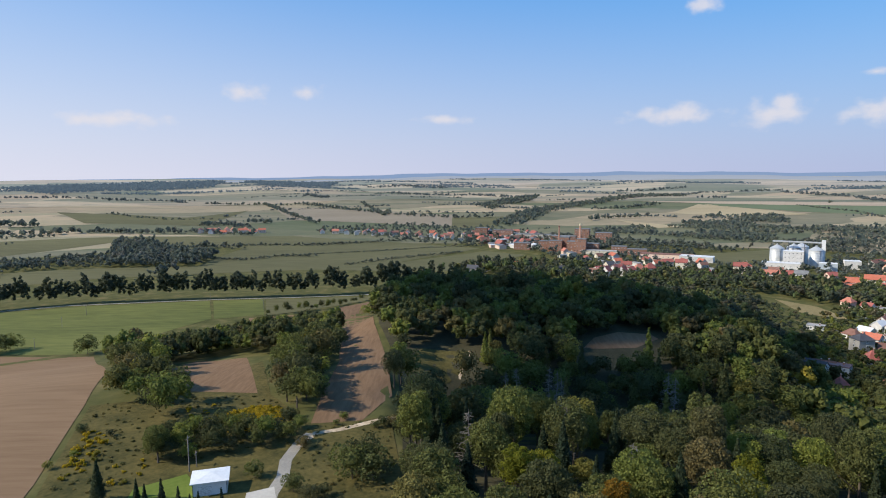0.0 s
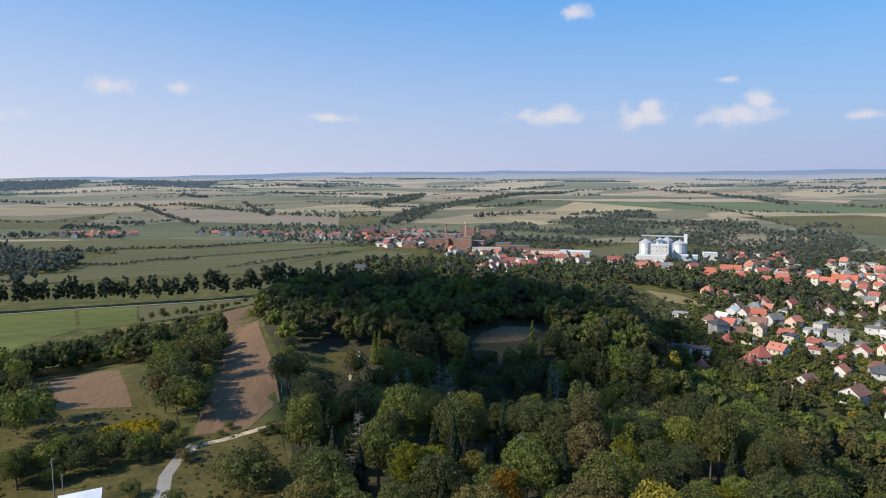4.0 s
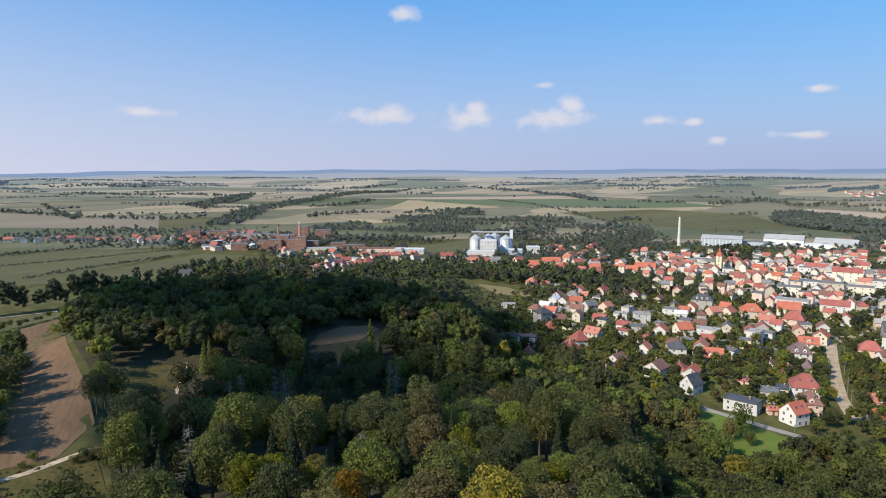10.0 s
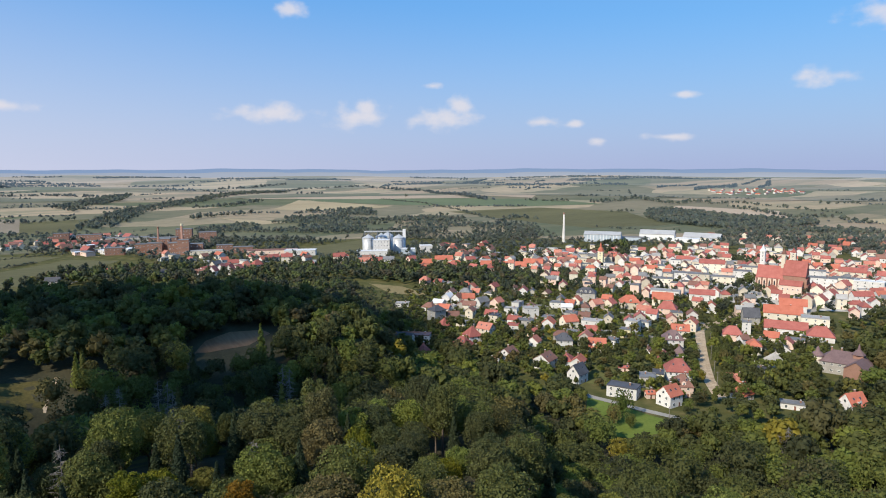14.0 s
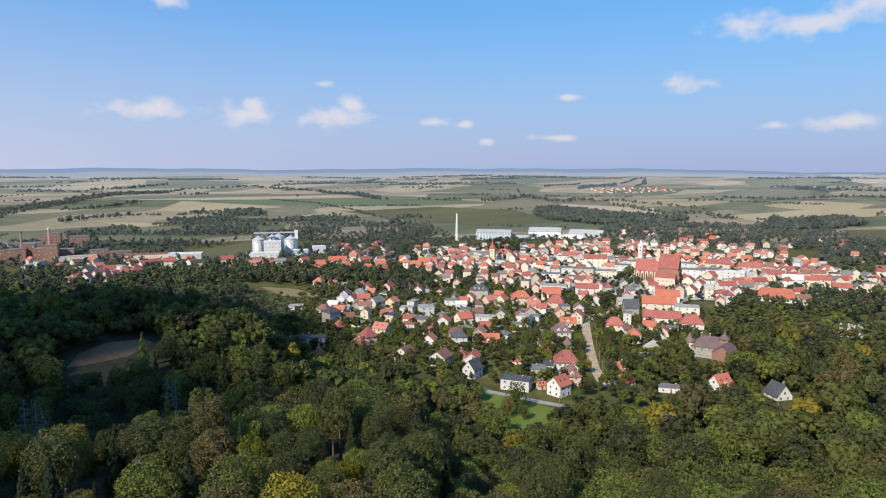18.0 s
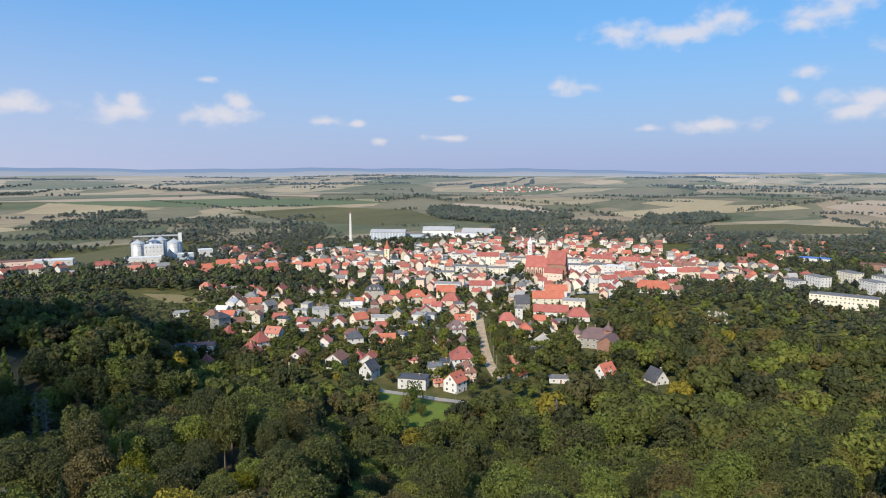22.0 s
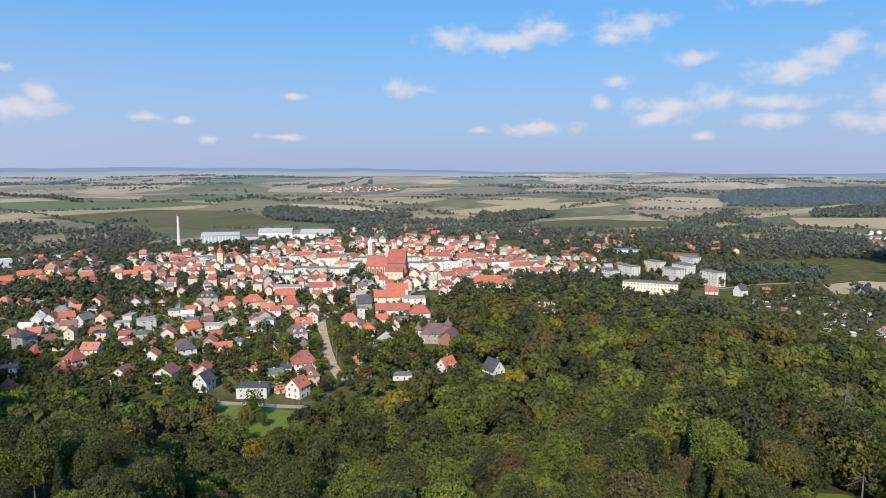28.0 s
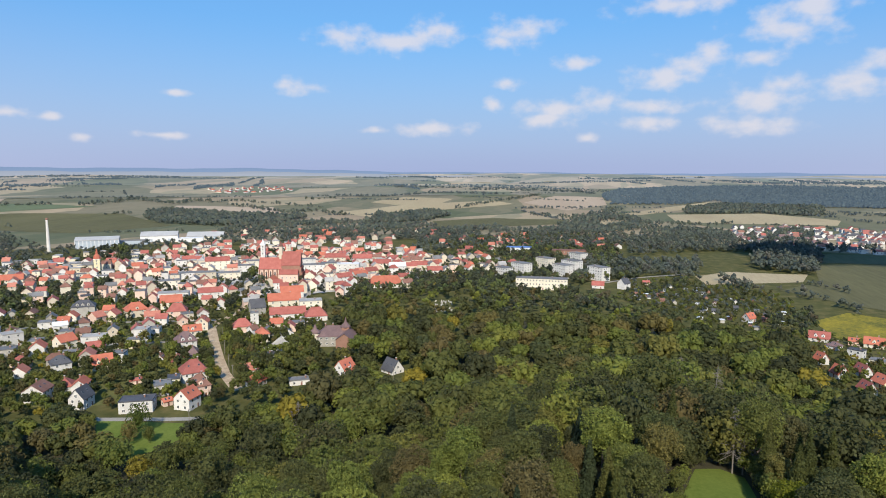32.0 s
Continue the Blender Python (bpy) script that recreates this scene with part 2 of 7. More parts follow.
rod_field = surface("goldenrod_field", (0.07, 0.08, 0.025), (0.30, 0.235, 0.03), 0.05, 0.35, 0.95, 0.1, 0.3)
asphalt = surface("asphalt", (0.20, 0.185, 0.16), (0.32, 0.295, 0.255), 0.1, 2.0, 0.9, 0.2)
dirt_road = surface("dirt_road", (0.24, 0.175, 0.11), (0.52, 0.41, 0.29), 0.22, 1.1, 0.95, 0.1, 0.05)
paving = surface("pale_paving", (0.36, 0.33, 0.29), (0.48, 0.45, 0.40), 0.1, 1.2, 0.9, 0.2)


def land_material(haze_glow=None):
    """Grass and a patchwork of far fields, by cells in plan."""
    m, n, l, b = shader("land" if haze_glow is None else "land_haze_glow", 0.95, 0.1)
    if haze_glow:           # distance haze added as emission, far backdrop only
        b.inputs["Emission Color"].default_value, b.inputs["Emission Strength"].default_value = (*haze_glow, 1), 1.0
    g = n.new("ShaderNodeNewGeometry")
    warp = noise_node(n, l, 0.004, 2, g.outputs["Position"])
    shift = n.new("ShaderNodeVectorMath")
    shift.operation = "MULTIPLY_ADD"
    l.new(warp.outputs["Color"], shift.inputs[0])
    shift.inputs[1].default_value = (120, 120, 0)
    l.new(g.outputs["Position"], shift.inputs[2])
    mp = n.new("ShaderNodeMapping")
    mp.inputs["Rotation"].default_value, mp.inputs["Scale"].default_value = (0, 0, 0.5), (0.0022, 0.0042, 0)
    l.new(shift.outputs[0], mp.inputs["Vector"])
    v = n.new("ShaderNodeTexVoronoi")
    v.inputs["Scale"].default_value, v.inputs["Randomness"].default_value = 1.0, 0.85
    l.new(mp.outputs[0], v.inputs["Vector"])
    sp = n.new("ShaderNodeSeparateColor")
    l.new(v.outputs["Color"], sp.inputs[0])
    r = ramp_node(n, ((0.0, (0.140, 0.138, 0.092)), (0.18, (0.240, 0.200, 0.140)), (0.34, (0.118, 0.124, 0.078)), (0.48, (0.300, 0.250, 0.172)), (0.62, (0.168, 0.157, 0.110)), (0.78, (0.262, 0.218, 0.150)), (0.93, (0.108, 0.120, 0.072))))
    r.color_ramp.interpolation = "CONSTANT"
    l.new(sp.outputs[0], r.inputs[0])
    grain = noise_node(n, l, 0.03, 5, g.outputs["Position"])
    fields = blend(n, l, "MULTIPLY", 0.55, r.outputs[0], ramp_node_link(n, l, grain.outputs[0], ((0.3, (0.75, 0.78, 0.75)), (0.7, (1.2, 1.15, 1.1)))))
    strip = n.new("ShaderNodeMapping")          # narrow strips ploughed and sown one by one
    strip.inputs["Rotation"].default_value, strip.inputs["Scale"].default_value = (0, 0, -0.25), (0.0016, 0.014, 0)
    l.new(shift.outputs[0], strip.inputs["Vector"])
    sv = n.new("ShaderNodeTexVoronoi")
    sv.inputs["Scale"].default_value, sv.inputs["Randomness"].default_value = 1.0, 0.7
    l.new(strip.outputs[0], sv.inputs["Vector"])
    ss = n.new("ShaderNodeSeparateColor")
    l.new(sv.outputs["Color"], ss.inputs[0])
    fields = blend(n, l, "MULTIPLY", 0.7, fields, ramp_node_link(n, l, ss.outputs[1], ((0.1, (0.72, 0.80, 0.74)), (0.9, (1.22, 1.12, 1.08)))))
    near = noise_node(n, l, 0.09, 5, g.outputs["Position"])
    grass = ramp_node_link(n, l, near.outputs[0], ((0.3, (0.050, 0.054, 0.018)), (0.52, (0.082, 0.080, 0.027)), (0.70, (0.138, 0.112, 0.048))))
    ln = n.new("ShaderNodeVectorMath")
    ln.operation = "LENGTH"
    l.new(g.outputs["Position"], ln.inputs[0])
    edge = n.new("ShaderNodeMapRange")
    edge.inputs["From Min"].default_value, edge.inputs["From Max"].default_value = 1040, 1060
    l.new(ln.outputs["Value"], edge.inputs["Value"])
    l.new(blend(n, l, "MIX", edge.outputs[0], grass, fields), b.inputs["Base Color"])
    return m


land = land_material()

plaster = {
    "white": surface("white_plaster", (0.47, 0.455, 0.43), (0.64, 0.625, 0.60), 0.3, 2, 0.85, 0.3, vary=0.14),
    "cream": surface("cream_plaster", (0.56, 0.51, 0.41), (0.68, 0.63, 0.52), 0.3, 2, 0.85, 0.3, vary=0.12),
    "grey": surface("grey_plaster", (0.30, 0.28, 0.25), (0.44, 0.42, 0.38), 0.3, 2, 0.9, 0.2, vary=0.2),
    "yellow": surface("yellow_plaster", (0.58, 0.51, 0.32), (0.69, 0.62, 0.42), 0.3, 2, 0.85, 0.3, vary=0.1),
    "pink": surface("pink_plaster", (0.58, 0.42, 0.34), (0.70, 0.54, 0.44), 0.3, 2, 0.85, 0.3, vary=0.12),
    "brick": surface("red_brick_wall", (0.21, 0.115, 0.085), (0.31, 0.18, 0.135), 0.2, 3, 0.9, 0.2, vary=0.15),
    "beige": surface("beige_plaster", (0.46, 0.40, 0.31), (0.58, 0.52, 0.42), 0.3, 2, 0.85, 0.3, vary=0.15),
}
tiles = {
    "red": surface("red_roof_tiles", (0.250, 0.072, 0.056), (0.360, 0.122, 0.098), 0.25, 2.5, 0.75, 0.3, 0.05, vary=0.2),
    "orange": surface("orange_roof_tiles", (0.340, 0.096, 0.056), (0.455, 0.152, 0.096), 0.25, 2.5, 0.75, 0.3, 0.05, vary=0.12),
    "brown": surface("brown_roof_tiles", (0.15, 0.075, 0.055), (0.24, 0.125, 0.095), 0.25, 2.5, 0.8, 0.3, 0.05, vary=0.2),
    "grey": surface("grey_roof_sheet", (0.11, 0.11, 0.11), (0.20, 0.20, 0.20), 0.25, 2.5, 0.7, 0.4, 0.03, vary=0.2),
    "slate": surface("dark_slate_roof", (0.045, 0.046, 0.052), (0.085, 0.086, 0.095), 0.25, 2.5, 0.7, 0.4, 0.03, vary=0.2),
    "mauve": surface("mauve_slate_roof", (0.115, 0.074, 0.074), (0.185, 0.122, 0.118), 0.25, 2.5, 0.75, 0.3, 0.03, vary=0.1),
    "white": surface("pale_roof_sheet", (0.52, 0.53, 0.54), (0.66, 0.67, 0.68), 0.1, 1.5, 0.5, 0.4),
    "pale": surface("pale_grey_roof_sheet", (0.27, 0.26, 0.25), (0.37, 0.36, 0.34), 0.2, 1.5, 0.75, 0.3, vary=0.15),
    "pink": surface("bleached_red_tiles", (0.35, 0.125, 0.085), (0.47, 0.195, 0.140), 0.25, 2.5, 0.8, 0.3, 0.05, vary=0.15),
}
frame_white = surface("window_frame_paint", (0.68, 0.68, 0.66), (0.78, 0.78, 0.76), 1, 5, 0.5, 0.4)
glass_dark, _gn, _gl, _gb = shader("window_glass", 0.06, 0.6)
_gb.inputs["Base Color"].default_value = (0.035, 0.042, 0.050, 1)
silo_steel = surface("galvanised_steel", (0.38, 0.39, 0.39), (0.52, 0.53, 0.53), 0.1, 1.2, 0.45, 0.5, metal=0.25, stretch=(1, 1, 4))
concrete = surface("concrete", (0.38, 0.36, 0.33), (0.52, 0.50, 0.46), 0.15, 1.2, 0.9, 0.2)
hall_white = surface("white_cladding", (0.58, 0.59, 0.59), (0.70, 0.70, 0.69), 0.1, 1.0, 0.55, 0.4)
hall_roof = surface("weathered_roof_sheet", (0.30, 0.30, 0.30), (0.42, 0.42, 0.41), 0.08, 1.0, 0.7, 0.3)
hall_blue = surface("blue_grey_cladding", (0.30, 0.36, 0.42), (0.42, 0.47, 0.53), 0.1, 1.0, 0.5, 0.4)
roof_blue = surface("blue_roof_sheet", (0.05, 0.13, 0.36), (0.09, 0.19, 0.46), 0.1, 1.0, 0.55, 0.4)
dark_metal = surface("dark_metal", (0.10, 0.10, 0.11), (0.18, 0.18, 0.19), 1, 4, 0.5, 0.5)
# ---------------------------------------------------------------- land


HILL_AZ = (-180, -60, -35, -20, -9, -3, 10, 20, 26, 31, 38, 45, 60, 75, 85, 95, 106, 125, 180)
HILL_IN = (130, 150, 190, 180, 200, 290, 300, 250, 205, 120, 100, 55, 55, 60, 90, 115, 110, 100, 130)
HILL_OUT = (380, 400, 400, 400, 430, 480, 480, 450, 440, 305, 290, 205, 205, 220, 300, 320, 265, 250, 380)


def relief(x, y):
    """Height of the land, in plan units."""
    r, az = np.hypot(x, y), np.degrees(np.arctan2(x, y))
    inner, outer = np.interp(az, HILL_AZ, HILL_IN), np.interp(az, HILL_AZ, HILL_OUT)
    k = np.clip((r - inner) / (outer - inner), 0, 1)
    hill = 36 * (1 - k * k * (3 - 2 * k))
    vale = np.exp(-((r - 182) / 34) ** 2) * np.clip((az + 5) / 6, 0, 1) * np.clip((38 - az) / 10, 0, 1)
    hill = hill - 15 * vale
    far = np.clip((r - 900) / 3900, 0, 1)
    rise = 84 * far ** 1.3
    roll = np.sin(x / 310 + 1.3) * np.sin(y / 270 + .4) + .6 * np.sin(x / 143 + y / 205) + .5 * np.sin(x / 620 - y / 480 + 2)
    return hill + rise + roll * (4.5 * np.clip((r - 650) / 900, 0, 1) + 3.5 * np.clip((r - 1700) / 900, 0, 1)) * (1 - far ** 4) + .5 * np.sin(x / 37) * np.sin(y / 31)


def ground_z(x, y):
    """Height of the land in metres."""
    return UNIT * relief(x / UNIT, y / UNIT)


def at(az, r):
    """Plan place from the bearing seen from the drone (degrees, clockwise from y) and the distance in plan units."""
    return UNIT * r * math.sin(radians(az)), UNIT * r * math.cos(radians(az))


def level(x, y):
    return float(ground_z(np.float64(x), np.float64(y)))


def mesh_from(name, verts, faces, mats=(), face_mats=None, tint=None, smooth=False):
    """A mesh from an array of points and a list of face arrays (each array: faces with one number of corners)."""
    me = bpy.data.meshes.new(name)
    verts = np.asarray(verts, np.float32)
    loops = np.concatenate([np.asarray(f, np.int32).ravel() for f in faces])
    sizes = np.concatenate([np.full(len(f), np.asarray(f).shape[1], np.int32) for f in faces])
    me.vertices.add(len(verts))
    me.vertices.foreach_set("co", verts.ravel())
    me.loops.add(len(loops))
    me.loops.foreach_set("vertex_index", loops)
    me.polygons.add(len(sizes))
    me.polygons.foreach_set("loop_start", np.concatenate([[0], np.cumsum(sizes)[:-1]]).astype(np.int32))
    for mt in mats:
        me.materials.append(mt)
    if face_mats is not None:
        me.polygons.foreach_set("material_index", np.concatenate([np.full(len(f), k, np.int32) for f, k in zip(faces, face_mats)]))
    if tint is not None:
        me.attributes.new("tint", "FLOAT", "POINT").data.foreach_set("value", np.asarray(tint, np.float32))
    me.polygons.foreach_set("use_smooth", np.full(len(sizes), smooth))
    me.update(calc_edges=True)
    return me


def inside(px, py, poly):
    """Which of the points lie in the polygon."""
    px, py = np.asarray(px), np.asarray(py)
    res = np.zeros(px.shape, bool)
    for (x0, y0), (x1, y1) in zip(poly, poly[1:] + poly[:1]):
        cross = (y0 > py) != (y1 > py)
        res ^= cross & (px < (x1 - x0) * (py - y0) / ((y1 - y0) or 1e-9) + x0)
    return res


azs = np.concatenate([np.arange(-50, 122, 0.7), np.arange(122, 310, 4.0)])
rings = np.concatenate([[0.0], np.geomspace(12, 4880, 160)])
ga, gr = np.meshgrid(np.radians(azs), rings)
gx, gy = gr * np.sin(ga), gr * np.cos(ga)
nr, na = gx.shape
idx = np.arange(nr * na).reshape(nr, na)
quads = np.stack([idx[:-1], np.roll(idx, -1, 1)[:-1], np.roll(idx, -1, 1)[1:], idx[1:]], -1).reshape(-1, 4)[:, ::-1]
ground = new("ground", mesh_from("ground", np.stack([gx, gy, ground_z(gx, gy)], -1).reshape(-1, 3), [quads], [land], smooth=True))
tagged(ground, "rolling farmland with grass and patchwork fields to the horizon", "ground", kind="structure")

# the plain toward the horizon, haze painted as a glow that grows ring by ring
for lo, hi, haze_glow in ((2250, 3000, (0.026, 0.030, 0.040)), (3000, 3700, (0.052, 0.060, 0.080)), (3700, 4850, (0.082, 0.098, 0.132))):
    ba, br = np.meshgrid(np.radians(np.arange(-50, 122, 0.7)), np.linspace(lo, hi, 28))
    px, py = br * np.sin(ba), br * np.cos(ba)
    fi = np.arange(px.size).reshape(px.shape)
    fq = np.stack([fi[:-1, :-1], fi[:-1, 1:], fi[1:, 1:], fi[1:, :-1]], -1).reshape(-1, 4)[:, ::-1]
    far_plain = new("backdrop_fields", mesh_from("backdrop_fields", np.stack([px, py, ground_z(px, py) + 0.8], -1).reshape(-1, 3), [fq], [land_material(haze_glow)], smooth=True))
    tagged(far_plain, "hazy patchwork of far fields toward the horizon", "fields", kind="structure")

# far ridges that close the horizon, their blue haze emitted by the material


def ridge(r, el, swell, seed, colour, haze_glow):
    """A ring of far hills: its height as seen from the drone, its unevenness, its colour and the haze painted on it as
    emission.
    """
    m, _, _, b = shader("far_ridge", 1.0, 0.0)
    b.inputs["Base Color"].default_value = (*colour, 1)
    b.inputs["Emission Color"].default_value, b.inputs["Emission Strength"].default_value = (*haze_glow, 1), 1.0
    a = np.radians(np.arange(-180, 180, 0.3))
    wave = np.sin(a * 7 + seed) + 0.7 * np.sin(a * 17 + 2 * seed) + 0.5 * np.sin(a * 41 + seed * 3) + 0.25 * np.sin(a * 97 + seed)
    x, y, n = r * np.sin(a), r * np.cos(a), len(a)
    low = ground_z(x, y) - 4
    lower = np.interp(np.degrees(a), (-60, -35, -15, 15, 50, 75, 100), (-0.42, -0.38, -0.24, 0.0, -0.02, -0.22, -0.30))         # the horizon sinks to both sides
    top = np.maximum(EYE + r * np.tan(np.radians(el + lower)) + swell * wave, low)
    v = np.concatenate([np.stack([x * 0.99, y * 0.99, low], 1), np.stack([x, y, top], 1), np.stack([x * 1.012, y * 1.012, low], 1)])
    i = np.arange(n)
    j = (i + 1) % n
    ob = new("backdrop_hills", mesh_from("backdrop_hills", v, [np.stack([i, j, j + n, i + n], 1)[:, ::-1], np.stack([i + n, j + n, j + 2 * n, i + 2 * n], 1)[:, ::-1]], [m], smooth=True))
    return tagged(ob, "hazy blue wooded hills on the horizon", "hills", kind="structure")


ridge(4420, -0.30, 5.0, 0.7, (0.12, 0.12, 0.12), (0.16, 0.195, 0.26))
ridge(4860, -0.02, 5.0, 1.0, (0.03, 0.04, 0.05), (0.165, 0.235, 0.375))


def drape(poly, lift, step):
    """A sheet over the land inside a polygon of plan places."""
    from mathutils import geometry
    pts, edges = [], []
    for (x0, y0), (x1, y1) in zip(poly, poly[1:] + poly[:1]):
        k = max(1, int(math.hypot(x1 - x0, y1 - y0) / step))
        pts += [(x0 + (x1 - x0) * i / k, y0 + (y1 - y0) * i / k) for i in range(k)]
    n = len(pts)
    edges = [(i, (i + 1) % n) for i in range(n)]
    xs, ys = [p[0] for p in pts], [p[1] for p in pts]
    mx, my = np.meshgrid(np.arange(min(xs), max(xs), step), np.arange(min(ys), max(ys), step))
    mx = mx + (np.arange(mx.shape[0]) % 2)[:, None] * step / 2
    keep = inside(mx, my, pts)
    pts += list(zip(mx[keep].tolist(), my[keep].tolist()))
    vs, _, fs, *_ = geometry.delaunay_2d_cdt([Vector(p) for p in pts], edges, [], 1, 1e-4)
    v = np.array([(p.x, p.y) for p in vs])
    z = ground_z(v[:, 0], v[:, 1]) + lift
    tri = np.array([f[:] for f in fs], np.int32)
    c = v[tri].mean(1)
    tri = tri[inside(c[:, 0], c[:, 1], pts[:n])]
    return np.column_stack([v, z]), tri


def patch(name, mat, label, category, *polar, lift=None):
    """A field, lawn or road that lies on the land; corners as bearing and distance."""
    poly = [at(*p) for p in polar]
    r = sum(p[1] for p in polar) / len(polar)
    v, tri = drape(poly, lift or 0.06 + r * 0.00025, max(2.5, r * 0.022))
    ob = new(name, mesh_from(name, v, [tri], [mat], smooth=True))
    return tagged(ob, label, category, kind="structure")


def track(name, mat, label, category, width, *polar, lift=0.14):
    """A road along bearings and distances."""
    pts = [Vector(at(*p)) for p in polar]
    left, right = [], []
    for i, p in enumerate(pts):
        d = (pts[min(i + 1, len(pts) - 1)] - pts[max(i - 1, 0)]).normalized()
        s = Vector((-d.y, d.x)) * width / 2
        left.append(tuple(p + s))
        right.append(tuple(p - s))
    v, tri = drape(left + right[::-1], lift, max(1.5, width * 0.6))
    ob = new(name, mesh_from(name, v, [tri], [mat], smooth=True))
    return tagged(ob, label, category, kind="structure")


CLEAR = []          # plan polygons on which no tree of a wood stands


def field(mat, label, *polar, keep_clear=True):
    ob = patch("field", mat, label, "field", *polar)
    if keep_clear:
        CLEAR.append([at(*p) for p in polar])
    return ob


field(soil_tan, "wide harrowed brown field beside a hedge", (-44.4, 457), (-35.3, 409), (-29.2, 380), (-28.3, 234), (-30.1, 187), (-33.9, 143), (-38.4, 118), (-47, 110))
field(soil, "small ploughed brown field between tree belts", (-24.2, 221), (-21.6, 244), (-17.5, 234), (-16.7, 178), (-22.2, 186))
field(soil, "long ploughed strip of brown soil beside the wooded hill", (-9.4, 464), (-6.7, 480), (-6.3, 258), (-5.2, 203), (-4.8, 170), (-7.6, 152), (-12.2, 152), (-11.1, 173), (-9.5, 205), (-9.6, 389))
field(crop_bright, "bright green pasture below the tree avenue", (-38.6, 546), (-35.1, 543), (-29.6, 536), (-25.5, 523), (-20.3, 514), (-20.2, 448), (-29.8, 390), (-38.6, 429))
field(crop_bright, "bright green crop plot with dark edges", (-20.0, 513), (-15.9, 507), (-15.9, 450), (-20.0, 446))
field(crop_olive, "olive green pasture beside the avenue", (-15.7, 506), (-12.0, 501), (-6.9, 501), (-4.3, 519), (0.4, 556), (-7.4, 480), (-15.7, 446))
field(soil, "narrow strip of brown soil", (-17.2, 442), (-9.4, 449), (-9.5, 405), (-16.8, 412))
field(meadow, "rough meadow of dry grass and weeds", (-16.2, 218), (-15.6, 176), (-12.2, 152), (-5.0, 154), (-3.6, 114), (-6, 90), (-30, 90), (-37, 110), (-34.0, 136), (-29.7, 186), (-22.5, 183), keep_clear=False)
field(crop_olive, "olive green field on the gentle rise", (-34.7, 1113), (-27.3, 1083), (-13.2, 1024), (-2.3, 883), (3.3, 819), (-4.8, 680), (-21.1, 715), (-17.4, 871), (-27.3, 1007), (-34.8, 919))
field(crop_olive, "pale green field behind the tree avenue", (-34.9, 759), (-28.2, 746), (-17.9, 707), (-4.8, 680), (3.8, 790), (7.3, 756), (0.7, 627), (-11.3, 651), (-27.5, 673), (-35.0, 667))
field(soil_pale, "pale tan stubble field", (-15.0, 1795), (-7.2, 1580), (0.8, 1415), (0.7, 1178), (-9.2, 1315), (-13.1, 1350))
field(crop_olive, "olive field in the far valley", (-31.0, 1665), (-21.8, 1430), (-16.8, 1670), (-20.5, 1235), (-29.2, 1345))
field(crop_olive, "green crop field near the far village", (0.5, 1355), (5.3, 1365), (4.8, 1168), (0.2, 1127))
field(meadow, "grassy clearing on the wooded hill", (-3.9, 206), (-2.1, 223), (2.5, 224), (1.6, 212), (-0.5, 200), (-3.4, 195))
field(soil, "bare soil clearing on the wooded hill", (12.5, 228), (13.7, 228), (17.0, 231), (18.8, 241), (18.1, 246), (15.4, 246), (13.4, 238))
field(stubble_pale, "pale stubble on the broad hill", (16.9, 1905), (23.6, 2710), (31.6, 2510), (36.6, 1720), (27.6, 1760))
field(crop_dark, "long dark green crop strip", (20.7, 1825), (28.6, 1805), (42.5, 1650), (48.2, 1530), (40.5, 1460), (28.6, 1570))
field(stubble_pale, "pinkish harvested field", (27.6, 2445), (35.1, 1955), (42.0, 1710), (42.5, 2025), (36.6, 2240))
field(crop_olive, "wide olive green field behind the town", (34.6, 1355), (42.5, 1435), (50.0, 1385), (53.6, 1136), (47.3, 1047), (42.5, 1113))
field(stubble, "straw coloured stubble field", (19.2, 1510), (21.7, 1820), (27.6, 1575), (29.6, 1505), (24.6, 1435))
field(stubble, "straw coloured stubble strip", (15.0, 1290), (20.6, 1156), (17.8, 1123))
field(dry_grass, "dry grass slope above the houses", (27.5, 539), (30.5, 520), (33.1, 481), (29.5, 492))
field(stubble_pale, "harvested brown field beyond the town", (54.0, 1535), (61.7, 1495), (62.9, 1300), (58.2, 1350), (53.6, 1445))
field(crop_olive, "rough grass beside the grain silos", (21.1, 798), (27.0, 872), (27.0, 780), (22.5, 711))
field(stubble, "straw field with pale stripes", (70.0, 1635), (73.0, 1830), (77.4, 1755), (76.0, 1595), (72.0, 1575))
field(stubble, "broad straw coloured field", (67.0, 1390), (73.0, 1580), (80.8, 1720), (82.7, 1640), (76.0, 1470), (70.5, 1265))
field(stubble_pale, "pale tan field on the slope", (83.6, 1680), (89.8, 2325), (90.7, 1690), (87.3, 1495))
field(stubble, "tan field below the big wood", (91.2, 1355), (95.2, 1630), (99.3, 1965), (100.0, 1910), (95.6, 1470), (91.6, 1290))
field(stubble, "tan stubble field beyond the estate", (95.6, 1390), (102.8, 1460), (108.2, 1345), (108.0, 1245), (96.4, 1205))
field(stubble, "small straw field", (90.1, 1220), (93.3, 1185), (90.4, 1068))
field(crop_olive, "olive pasture beyond the park", (75.5, 1187), (80.8, 1265), (87.3, 1230), (87.8, 1148), (80.9, 1061), (76.0, 1038))
field(stubble, "dry tan field beside the allotments", (98.1, 619), (100.6, 664), (106.3, 680), (106.0, 632), (99.0, 578))
field(crop_olive, "smooth olive pasture on the slope", (106.6, 755), (112.3, 805), (116, 629), (115, 521), (109.1, 540), (104.4, 575), (107.1, 639))
field(rod_field, "patch of yellow flowering goldenrod", (106.9, 469), (109.1, 508), (112.6, 501), (114.1, 458), (108.5, 429))
